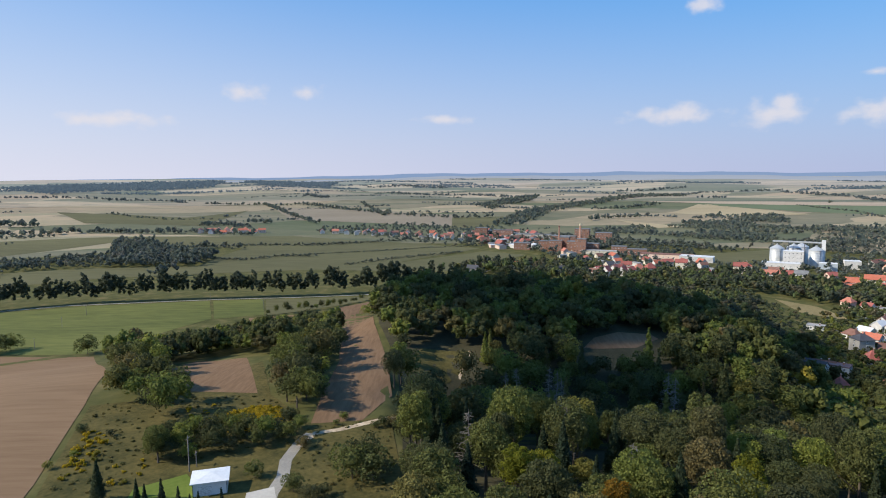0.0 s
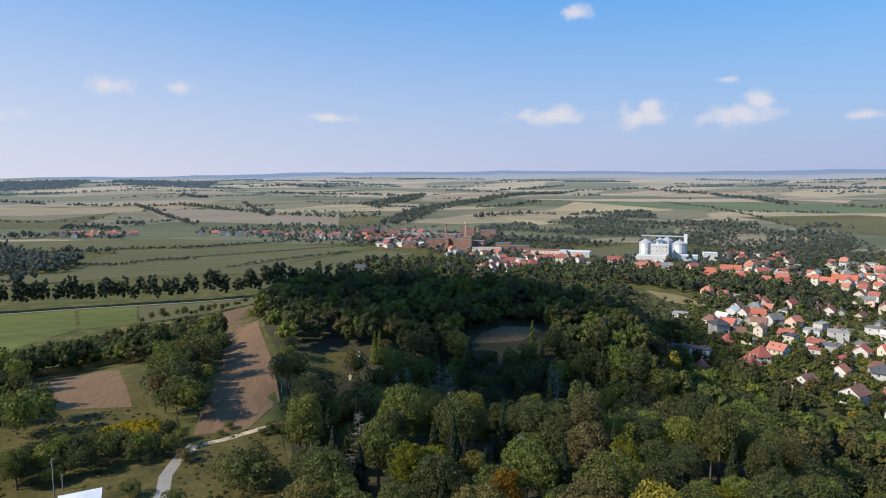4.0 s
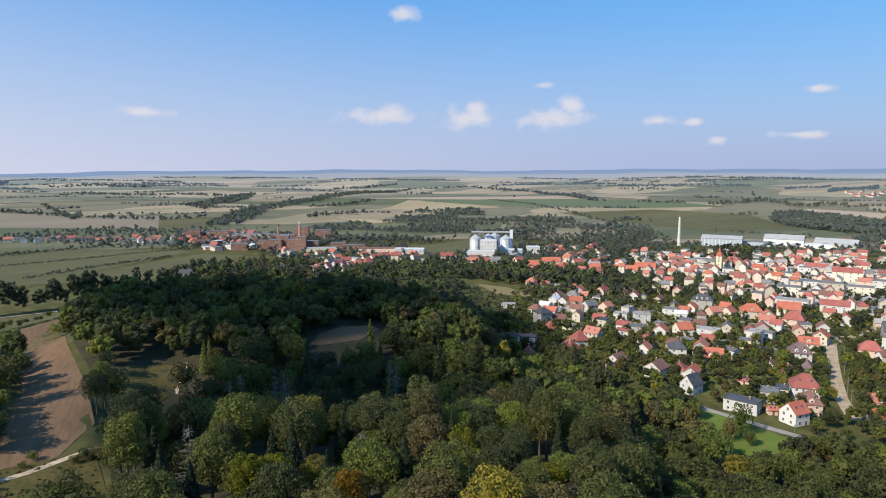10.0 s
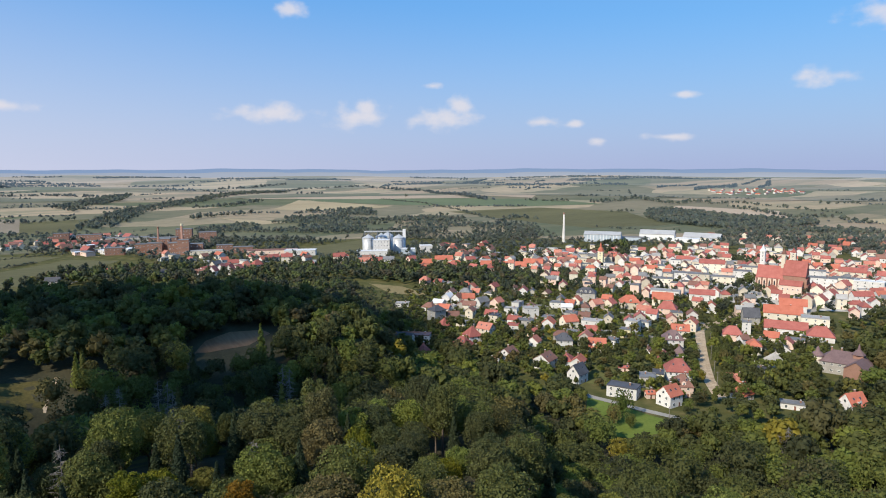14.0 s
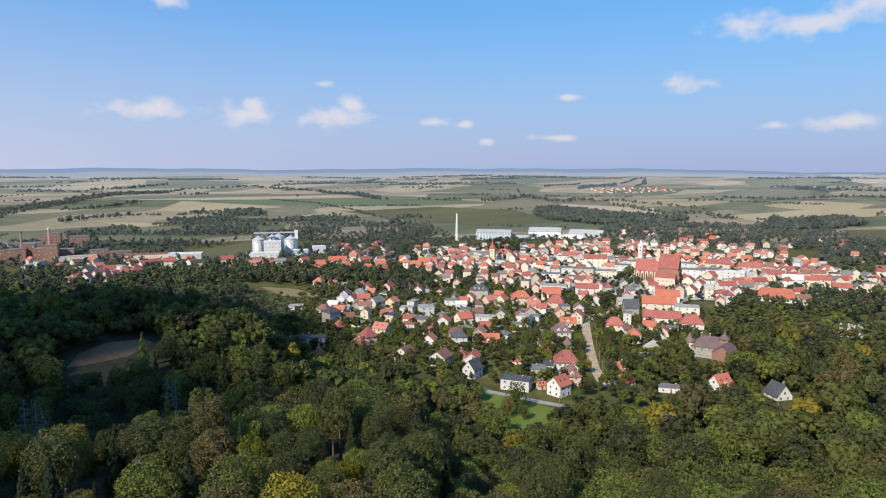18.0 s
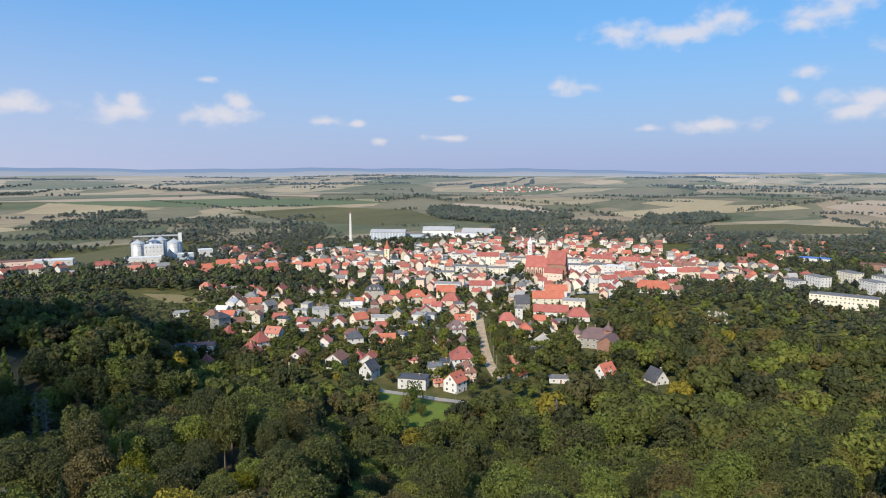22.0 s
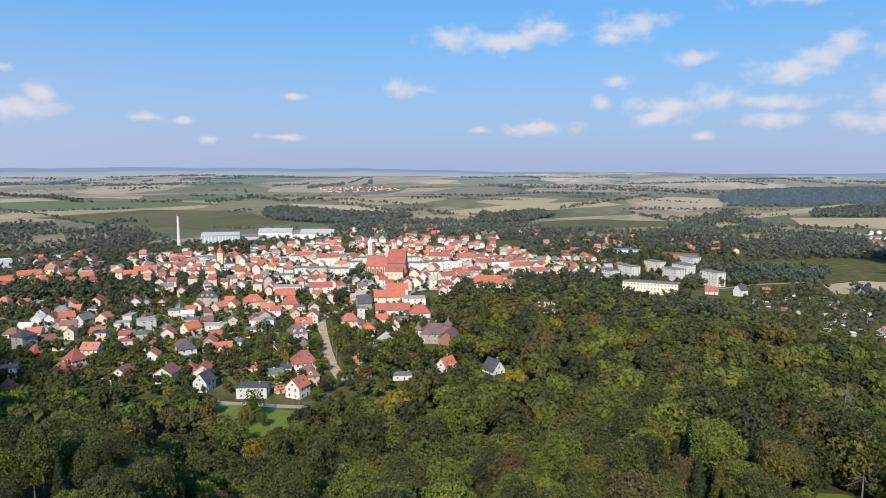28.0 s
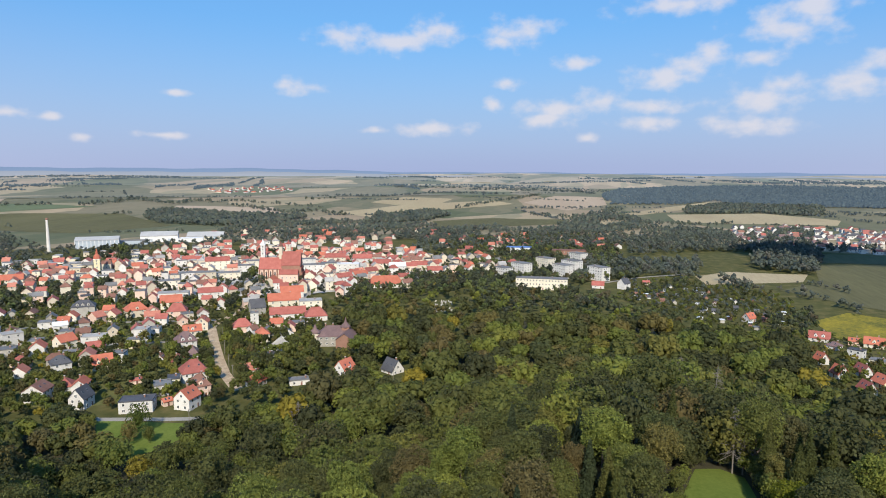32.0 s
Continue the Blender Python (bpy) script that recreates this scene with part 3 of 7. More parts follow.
field(crop_olive, "green pasture behind the wood", (106.6, 858), (112.3, 890), (112.3, 805), (107.0, 784))
patch("lawn", lawn_green, "mown grass lawn with tree shadows beside the road", "lawn", (47.2, 270), (50.2, 261), (54.8, 250), (54.0, 240), (52.6, 234), (51.2, 230), (49.6, 229), (48.2, 233), (47.1, 240))
CLEAR.append([at(46.9, 282), at(50.2, 272), at(55.2, 260), at(54.6, 243), at(52.6, 226), at(50, 220), at(47.3, 230)])
patch("forest_floor", forest_floor_mat, "dark leaf litter under the wood", "forest floor", (-3.9, 155), (-4.3, 203), (-5.9, 258), (-6.2, 415), (0, 385), (10, 385), (20, 385), (27, 385), (30, 340), (34, 305), (38, 290), (42, 274), (46.3, 268), (46.9, 240), (49, 226), (53, 228), (55.6, 240), (60, 246), (66, 262), (72, 276), (76, 295), (79, 340), (82, 400), (88, 430), (93, 420), (99, 400), (103.4, 390), (105.4, 370), (107, 316), (109.4, 290), (116, 275), (118, 70), (95, 62), (70, 60), (45, 62), (20, 64), (0, 70), (-4, 100), lift=0.05)
patch("lawn", lawn_green, "small sunlit lawn in a forest clearing", "lawn", (97.8, 118), (98.9, 137), (100.8, 141), (102.8, 139), (104.6, 121), (101, 100))
CLEAR.append([at(94.5, 78), at(96.5, 112), at(98.6, 138), at(100.8, 142), at(103.0, 140), at(104.6, 121), at(106, 104), at(107, 78)])

patch("lawn", lawn_green, "garden lawn round the white garage", "lawn", (-29, 118), (-27, 131), (-22.8, 133), (-22.2, 128), (-23.2, 106), (-27, 106), lift=0.2)

CLEAR.append([at(-20.2, 150), at(-20.2, 168), at(-14.6, 166), at(-14.4, 150)])
CLEAR.append([at(12.2, 211), at(12.2, 232), at(15.2, 248), at(19.3, 249), at(19.0, 224), at(16.5, 214)])

# ---------------------------------------------------------------- trees
rng = np.random.default_rng(7)
PHI = (1 + 5 ** 0.5) / 2
ICO_V = np.array([(-1, PHI, 0), (1, PHI, 0), (-1, -PHI, 0), (1, -PHI, 0), (0, -1, PHI), (0, 1, PHI), (0, -1, -PHI), (0, 1, -PHI), (PHI, 0, -1), (PHI, 0, 1), (-PHI, 0, -1), (-PHI, 0, 1)]) / np.hypot(1, PHI)
ICO_F = np.array([int(c, 16) for c in "0b5051017 07a0ab 159 5b4ba2a76718 394342326368 389 495 24b 62a 867 981".replace(" ", "")]).reshape(-1, 3)


def ball(level_up):
    v, f = ICO_V, ICO_F
    for _ in range(level_up):
        mids, vv, ff = {}, list(map(tuple, v)), []

        def mid(a, b):
            k = (min(a, b), max(a, b))
            if k not in mids:
                m = np.array(vv[a]) + np.array(vv[b])
                vv.append(tuple(m / np.linalg.norm(m)))
                mids[k] = len(vv) - 1
            return mids[k]
        for a, b, c in f:
            ab, bc, ca = mid(a, b), mid(b, c), mid(c, a)
            ff += [(a, ab, ca), (b, bc, ab), (c, ca, bc), (ab, bc, ca)]
        v, f = np.array(vv), np.array(ff)
    return v, f


BALL0, BALL1 = ball(0), ball(1)


def leaf_clumps(p, n, size, loose=0.55):
    """Small quads at p that face about n."""
    k = len(p)
    n = n + rng.normal(0, loose, (k, 3))
    n /= np.linalg.norm(n, axis=1)[:, None]
    t = np.cross(n, rng.normal(0, 1, (k, 3)))
    t /= np.linalg.norm(t, axis=1)[:, None]
    b = np.cross(n, t)
    s = size * rng.uniform(0.55, 1.35, k)[:, None]
    t, b = t * s, b * s * 0.75
    v = np.stack([p - t, p - b * 0.9 + n * s * 0.12, p + t, p + b], 1).reshape(-1, 3)
    return v, np.arange(4 * k).reshape(-1, 4)


def broadleaf(seed, height, radius, lobes, clumps, leaf, shell=True, base=0.25):
    """Crown of lobes covered in leaf clumps: points, quads, core triangles."""
    global rng
    rng = np.random.default_rng(seed)
    zc, hz = height * (1 + base) / 2, height * (1 - base) / 2
    cen, rad = [], []
    k = min(1.0, (9 / max(lobes, 1)) ** 0.35)
    lop = rng.uniform(0, 6.283)
    for i in range(lobes):          # lobes spread over a dome, a little lopsided
        a, u = i * 2.39996 + rng.uniform(-0.35, 0.35), 0.93 - 1.5 * (i + 0.5) / lobes + rng.uniform(-0.1, 0.1)
        q = max(0.0, 1 - u * u) ** 0.5 * rng.uniform(0.60, 0.78) * (1 + 0.14 * math.cos(a - lop))
        cen.append((q * radius * math.cos(a), q * radius * math.sin(a), zc + u * hz * rng.uniform(0.66, 0.80)))
        rad.append(radius * k * rng.uniform(0.34, 0.52))
    cen.append((0, 0, zc + hz * 0.12))
    rad.append(radius * 0.6)
    cen, rad = np.array(cen), np.array(rad)
    area = rad ** 2 / (rad ** 2).sum()
    which = rng.choice(len(rad), clumps * 2, p=area)
    d = rng.normal(0, 1, (clumps * 2, 3))
    d[:, 2] += 0.35
    d /= np.linalg.norm(d, axis=1)[:, None]
    p = cen[which] + d * rad[which][:, None] * rng.uniform(0.72 if shell else 0.86, 1.15 if shell else 1.06, clumps * 2)[:, None] * np.array([1, 1, 0.92])
    dist = np.linalg.norm(p[:, None] - cen[None], axis=2) / rad[None]
    dist[np.arange(len(p)), which] = 9
    ok = np.where(dist.min(1) > 0.82)[0][:clumps]
    v, q = leaf_clumps(p[ok], d[ok], leaf, 0.7 if shell else 0.32)
    bv, bf = BALL1 if shell else BALL0
    cv, cf = [], []
    for c, r in zip(cen[-1:] if shell else cen, rad[-1:] if shell else rad):
        cf.append(bf + len(v) + sum(map(len, cv)))
        cv.append(c + bv * r * (np.array([0.8, 0.8, 0.75 * hz / radius]) if shell else 0.74) * rng.uniform(0.9, 1.1, (len(bv), 1)))
    return np.concatenate([v] + cv), q, np.concatenate(cf)


def conifer(seed, height, radius, clumps, leaf):
    """Spruce-like crown: whorls of drooping boughs round a cone."""
    global rng
    rng = np.random.default_rng(seed)
    u = rng.uniform(0, 1, clumps) ** 0.75
    a = rng.uniform(0, 6.283, clumps)
    tier = 0.72 + 0.28 * np.abs(np.sin(u * 19 + np.sin(a * 3) * 0.8))
    rr = radius * (0.05 + u) * tier * rng.uniform(0.75, 1.08, clumps)
    z = height * (1 - 0.88 * u) + rng.uniform(-0.25, 0.25, clumps)
    p = np.stack([rr * np.cos(a), rr * np.sin(a), z], 1)
    v, q = leaf_clumps(p, np.stack([np.cos(a) * 0.7, np.sin(a) * 0.7, np.full(clumps, 0.65)], 1), leaf)
    k = 9
    ang = np.arange(k) * 6.283 / k
    ring = np.stack([np.cos(ang) * radius * 0.72, np.sin(ang) * radius * 0.72, np.full(k, height * 0.12)], 1)
    cv = np.concatenate([ring, [(0, 0, height * 0.96)]])
    i = np.arange(k)
    cf = np.stack([i, (i + 1) % k, np.full(k, k)], 1) + len(v)
    return np.concatenate([v, cv]), q, cf


def stem(height, r0, limbs, seed, top=0.75):
    """Tapered trunk with limbs."""
    g = np.random.default_rng(seed)
    vs, fs, n = [], [], 0

    def tube(a, b, ra, rb, k=7):
        nonlocal n
        a, b = np.array(a, float), np.array(b, float)
        d = (b - a) / np.linalg.norm(b - a)
        t = np.cross(d, (0.3, 0.9, 0.1))
        t /= np.linalg.norm(t)
        s = np.cross(d, t)
        ang = np.arange(k) * 6.283 / k
        ring = np.cos(ang)[:, None] * t + np.sin(ang)[:, None] * s
        vs.append(np.concatenate([a + ring * ra, b + ring * rb]))
        i = np.arange(k)
        fs.append(np.stack([i, (i + 1) % k, (i + 1) % k + k, i + k], 1) + n)
        n += 2 * k
    tube((0, 0, -0.8), (0, 0, height * 0.4), r0 * 1.25, r0 * 0.8)
    tube((0, 0, height * 0.4), (g.uniform(-.3, .3), g.uniform(-.3, .3), height * top), r0 * 0.8, r0 * 0.25)
    for i in range(limbs):
        a, z = g.uniform(0, 6.283), height * g.uniform(0.25, 0.6)
        q = height * g.uniform(0.15, 0.3)
        tube((0, 0, z), (q * math.cos(a), q * math.sin(a), z + q * 0.8), r0 * 0.4, r0 * 0.1, 5)
    return np.concatenate(vs), np.concatenate(fs)


def thing(name, label, category, group="", m=None):
    ob = new(name)
    ob.empty_display_size = 0.5
    tagged(ob, label, category, group)
    if m is not None:
        ob.matrix_basis = m
    return ob


def part(name, data, parent, label="", m=None):
    ob = new(name, data)
    ob.parent = parent
    if m is not None:
        ob.matrix_basis = m
    if label:
        ob["label"] = label
    return ob


def tree_model(name, label, crown, trunk, mat):
    v, q, c = crown
    e = thing(name, label, "tree", "trees of the wood", pose(0, 0, -500))
    part("trunk", mesh_from("trunk", trunk[0], [trunk[1]], [bark], smooth=True), e)
    part("crown", mesh_from("crown", v, [q, c], [mat]), e)
    return e


NEAR = [(broadleaf(11 + i, h, r, n, 5200, 0.215), stem(h, 0.3, 4, i)) for i, (h, r, n) in enumerate(((17, 5.4, 36), (15.5, 4.9, 28), (18.5, 5.8, 40), (14, 4.7, 26), (18, 4.0, 30)))]
NEAR_PINE = [(conifer(31 + i, h, r, 2600, 0.25), stem(h, 0.25, 0, i)) for i, (h, r) in enumerate(((19, 3.4), (16, 3.0)))]
MID = [broadleaf(51 + i, h, r, 15, 720, 0.48) for i, (h, r) in enumerate(((16.5, 5.7), (14.5, 5.0), (18, 5.9), (13.5, 4.6)))]
MID_PINE = [conifer(61 + i, h, r, 320, 0.62) for i, (h, r) in enumerate(((18, 3.4), (15, 3.0)))]
LOW = [broadleaf(55 + i, h, r, 9, 200, 0.80, False) for i, (h, r) in enumerate(((16.5, 5.7), (14.5, 5.0), (18, 5.9), (13.5, 4.6)))]
BROAD = [broadleaf(91 + i, h, r, 20, 1250, 0.47) for i, (h, r) in enumerate(((15.5, 8.0), (13.5, 7.0), (17.5, 8.2), (14.5, 6.6)))]
BROAD_LOW = [broadleaf(95 + i, h, r, 12, 400, 0.80, False) for i, (h, r) in enumerate(((15.5, 8.0), (13.5, 7.0), (17.5, 8.2), (14.5, 6.6)))]
FAR = [broadleaf(71 + i, h, r, 3, 36, 1.15, False, 0.05) for i, (h, r) in enumerate(((13, 5.0), (11, 4.6), (15, 5.0)))]
SPECK = [broadleaf(81 + i, h, r, 0, 5, 3.6, False, 0.0) for i, (h, r) in enumerate(((11, 5.5), (9, 6.0)))]


def scatter(poly, spacing, seed, clear=True, room=1.6):
    """Jittered places in a plan polygon, outside the clearings."""
    g = np.random.default_rng(seed)
    xs, ys = [p[0] for p in poly], [p[1] for p in poly]
    mx, my = np.meshgrid(np.arange(min(xs), max(xs), spacing), np.arange(min(ys), max(ys), spacing))
    mx = mx + (np.arange(mx.shape[0]) % 2)[:, None] * spacing / 2
    mx, my = (mx + g.uniform(-.38, .38, mx.shape) * spacing).ravel(), (my + g.uniform(-.38, .38, my.shape) * spacing).ravel()
    keep = inside(mx, my, poly)
    if clear:
        for c in CLEAR:
            keep &= ~inside(mx, my, c)
    for fx, fy, fr in FOOT:
        keep &= (mx - fx) ** 2 + (my - fy) ** 2 > (fr * 0.62 + room) ** 2
        if room > 3:            # an open front garden
            keep &= (mx - fx * 0.975) ** 2 + (my - fy * 0.975) ** 2 > (fr * 0.5 + room) ** 2
    return mx[keep], my[keep]


def grow(name, label, category, x, y, models, size, mat, seed, trunk=True, sink=0.3, plain=True):
    """Many trees joined into one wood: models are picked, turned and scaled at each place."""
    g = np.random.default_rng(seed)
    x, y = np.asarray(x, float), np.asarray(y, float)
    if not len(x):
        return None
    dist = np.hypot(x, y)
    models = list(models)
    pick = g.integers(0, len(models), len(x))
    for k, m in enumerate(list(models)):          # simpler crowns farther off
        if plain and len(m[1]) > 150 and len(x) > 20:
            swap = (dist > 260) & (pick == k)
            pick[swap & (dist < 450)] = len(models) + k % 4
            pick[swap & (dist >= 450)] = len(models) + 4 + k % 3
    models += (BROAD_LOW if models[0] is BROAD[0] else LOW) + FAR
    pick[(dist > 1150) & (pick < len(models) - 7) & (len(models[0][1]) > 20)] = len(models)
    models += SPECK[:1]
    vs, qs, ts, tints, n = [], [], [], [], 0
    for k, (v, q, c) in enumerate(models):
        i = np.where(pick == k)[0]
        if not len(i):
            continue
        s = g.uniform(size[0], size[1], len(i))
        a = g.uniform(0, 6.283, len(i))
        sz = s * g.uniform(0.78, 1.22, len(i))
        X = v[None, :, 0] * np.cos(a)[:, None] - v[None, :, 1] * np.sin(a)[:, None]
        Y = v[None, :, 0] * np.sin(a)[:, None] + v[None, :, 1] * np.cos(a)[:, None]
        P = np.stack([X * s[:, None] + x[i, None], Y * s[:, None] + y[i, None], v[None, :, 2] * sz[:, None] + (ground_z(x[i], y[i]) - sink)[:, None]], -1)
        off = (np.arange(len(i)) * len(v))[:, None, None] + n
        vs.append(P.reshape(-1, 3))
        qs.append((q[None] + off).reshape(-1, 4))
        ts.append((c[None] + off).reshape(-1, 3))
        tints.append(np.repeat(g.uniform(0, 1, len(i)), len(v)))
        n += len(i) * len(v)
    fm = [0, 0]
    faces, mats = [np.concatenate(qs), np.concatenate(ts)], [mat]
    if trunk:
        k = 5
        ang = np.arange(k) * 6.283 / k
        zb = ground_z(x, y)
        lo = np.stack([np.cos(ang) * 0.3 + x[:, None], np.sin(ang) * 0.3 + y[:, None], np.repeat((zb - 0.8)[:, None], k, 1)], -1)
        hi = np.stack([np.cos(ang) * 0.18 + x[:, None], np.sin(ang) * 0.18 + y[:, None], np.repeat((zb + 7 * size[0])[:, None], k, 1)], -1)
        vs.append(np.concatenate([lo, hi], 1).reshape(-1, 3))
        i = np.arange(k)
        base = np.stack([i, (i + 1) % k, (i + 1) % k + k, i + k], 1)
        faces.append((base[None] + (np.arange(len(x)) * 2 * k)[:, None, None] + n).reshape(-1, 4))
        tints.append(np.zeros(len(x) * 2 * k))
        fm, mats = [0, 0, 1], [mat, bark]
    ob = new(name, mesh_from(name, np.concatenate(vs), faces, mats, fm, np.concatenate(tints)))
    return tagged(ob, label, category, kind="stuff")


def wood(label, spacing, models, size, mat, seed, *polar, trunk=False, name="wood", gaps=0.0):
    x, y = scatter([at(*p) for p in polar], spacing, seed, True, 6.0 if models is BROAD else 4.0 if size[1] > 0.7 else 1.6)
    if gaps:            # open glades between the clumps
        k = np.sin(x / 37 + np.sin(y / 53 + seed) * 1.6) + np.sin(y / 29 + np.sin(x / 61) * 1.9) + np.sin((x + y) / 17)
        x, y = x[k > gaps], y[k > gaps]
    if len(x):
        return grow(name, label, "wood", x, y, models, size, mat, seed, trunk)


def row_of(label, models, size, mat, seed, gap, *polar, wide=2.0, trunk=False, name="tree_row", sink=0.3, plain=True):
    """Trees along a line of bearings and distances."""
    g = np.random.default_rng(seed)
    pts = [Vector(at(*p)) for p in polar]
    xs, ys = [], []
    for a, b in zip(pts, pts[1:]):
        n = max(1, int((b - a).length / gap))
        for i in range(n):
            if g.random() < 0.07:
                continue
            p = a.lerp(b, (i + g.uniform(-.3, .3)) / n)
            xs.append(p.x + g.uniform(-wide, wide))
            ys.append(p.y + g.uniform(-wide, wide))
    return grow(name, label, "trees", xs, ys, models, size, mat, seed, trunk, sink, plain)


# ---------------------------------------------------------------- houses


def solid(name, verts, faces, mats, face_mats=None, smooth=False):
    me = bpy.data.meshes.new(name)
    me.from_pydata(verts, [], faces)
    for m in mats:
        me.materials.append(m)
    if face_mats:
        me.polygons.foreach_set("material_index", face_mats)
    return me


def boxes(name, mats, *list_of):
    """Boxes (x0, y0, z0, x1, y1, z1[, material]) joined into one mesh."""
    v, f, k = [], [], []
    for b in list_of:
        x0, y0, z0, x1, y1, z1 = b[:6]
        n = len(v)
        v += [(x0, y0, z0), (x1, y0, z0), (x1, y1, z0), (x0, y1, z0), (x0, y0, z1), (x1, y0, z1), (x1, y1, z1), (x0, y1, z1)]
        f += [tuple(n + i for i in q) for q in ((0, 3, 2, 1), (4, 5, 6, 7), (0, 1, 5, 4), (1, 2, 6, 5), (2, 3, 7, 6), (3, 0, 4, 7))]
        k += [b[6] if len(b) > 6 else 0] * 6
    return solid(name, v, f, mats, k)


def turned(name, mats, profile, k=24, smooth=True):
    """A turned solid from (radius, height) pairs."""
    v = [(r * math.cos(6.28319 * i / k), r * math.sin(6.28319 * i / k), z) for r, z in profile for i in range(k)]
    f = [(j * k + i, j * k + (i + 1) % k, (j + 1) * k + (i + 1) % k, (j + 1) * k + i) for j in range(len(profile) - 1) for i in range(k)]
    me = solid(name, v, f + [tuple(range((len(profile) - 1) * k, len(profile) * k))], mats)
    me.polygons.foreach_set("use_smooth", [smooth] * len(f) + [False])
    return me


WINDOW = boxes("window", [frame_white, glass_dark], (-0.62, -0.07, -0.75, 0.62, 0.05, 0.75), (-0.5, -0.09, -0.63, -0.04, 0.0, 0.63, 1), (0.04, -0.09, -0.63, 0.5, 0.0, 0.63, 1))
DOOR = boxes("door", [tiles["brown"], frame_white], (-0.6, -0.06, 0, 0.6, 0.04, 2.1, 1), (-0.5, -0.09, 0, 0.5, 0.0, 2.02, 0))
CHIMNEY = boxes("chimney", [plaster["brick"], concrete], (-0.35, -0.35, -1.2, 0.35, 0.35, 1.3), (-0.42, -0.42, 1.3, 0.42, 0.42, 1.45, 1))
SKYLIGHT = boxes("skylight", [dark_metal, glass_dark], (-0.45, -0.6, -0.05, 0.45, 0.6, 0.06), (-0.36, -0.5, 0.0, 0.36, 0.5, 0.08, 1))
FOOT = []           # footprints: x, y, radius


def facade(parent, w, d, h, storeys, glass=WINDOW, gap=3.0, gables=True, door=True):
    """Windows of a block w by d, row by row on all four sides."""
    fh = h / storeys
    for s in range(storeys):
        z = s * fh + fh * 0.56
        for length, off, turn in ((w, d / 2, 0), (d, w / 2, 90), (w, d / 2, 180), (d, w / 2, 270)):
            if turn % 180 and not gables:
                continue
            n = max(1, int((length - 1.2) / gap))
            for i in range(n):
                u = (i + 0.5) / n * (length - 1.0) - (length - 1.0) / 2
                if door and s == 0 and turn == 0 and i == n // 2:
                    part("door", DOOR, parent, "", pose(0, 0, 0, 0, 0, turn) @ pose(u, -off, 0.15))
                else:
                    part("window", glass, parent, "", pose(0, 0, 0, 0, 0, turn) @ pose(u, -off, z))


def roof_mesh(kind, w, d, rh, mats, over=0.45, th=0.22):
    """Roof over w by d, ridge along x, eaves at height 0."""
    a, b = w / 2 + over, d / 2 + over
    drop = -rh * over / (d / 2)
    if kind == "gable":
        pr = [(-b, drop), (0, rh), (b, drop), (b, drop + th), (0, rh + th), (-b, drop + th)]
        v = [(-a, y, z) for y, z in pr] + [(a, y, z) for y, z in pr]
        f = [(0, 1, 7, 6), (1, 2, 8, 7), (2, 3, 9, 8), (3, 4, 10, 9), (4, 5, 11, 10), (5, 0, 6, 11), (0, 5, 4, 1), (1, 4, 3, 2), (6, 7, 10, 11), (7, 8, 9, 10)]
        return solid("roof", v, f, mats)
    if kind in ("hip", "pyramid"):
        q = max(0.15, w / 2 - d / 2 * (0.8 if kind == "hip" else 1.1))
        v = [(-a, -b, drop), (a, -b, drop), (a, b, drop), (-a, b, drop), (-a, -b, drop + th), (a, -b, drop + th), (a, b, drop + th), (-a, b, drop + th), (-q, 0, rh + th), (q, 0, rh + th)]
        f = [(3, 2, 1, 0), (0, 1, 5, 4), (1, 2, 6, 5), (2, 3, 7, 6), (3, 0, 4, 7), (4, 5, 9, 8), (5, 6, 9), (6, 7, 8, 9), (7, 4, 8)]
        return solid("roof", v, f, mats)
    # flat, with a low parapet
    a, b = w / 2 + 0.15, d / 2 + 0.15
    return boxes("roof", mats, (-a, -b, -0.05, a, b, 0.22), (-a, -b, 0.22, a, -b + 0.25, 0.5), (-a, b - 0.25, 0.22, a, b, 0.5), (-a, -b + 0.25, 0.22, -a + 0.25, b - 0.25, 0.5), (a - 0.25, -b + 0.25, 0.22, a, b - 0.25, 0.5))


COLOUR = {"red": "red-tiled", "orange": "orange-tiled", "brown": "brown-tiled", "grey": "grey sheet", "slate": "dark slate", "mauve": "mauve slate", "white": "pale sheet", "pale": "pale grey sheet", "pink": "bleached red-tiled"}


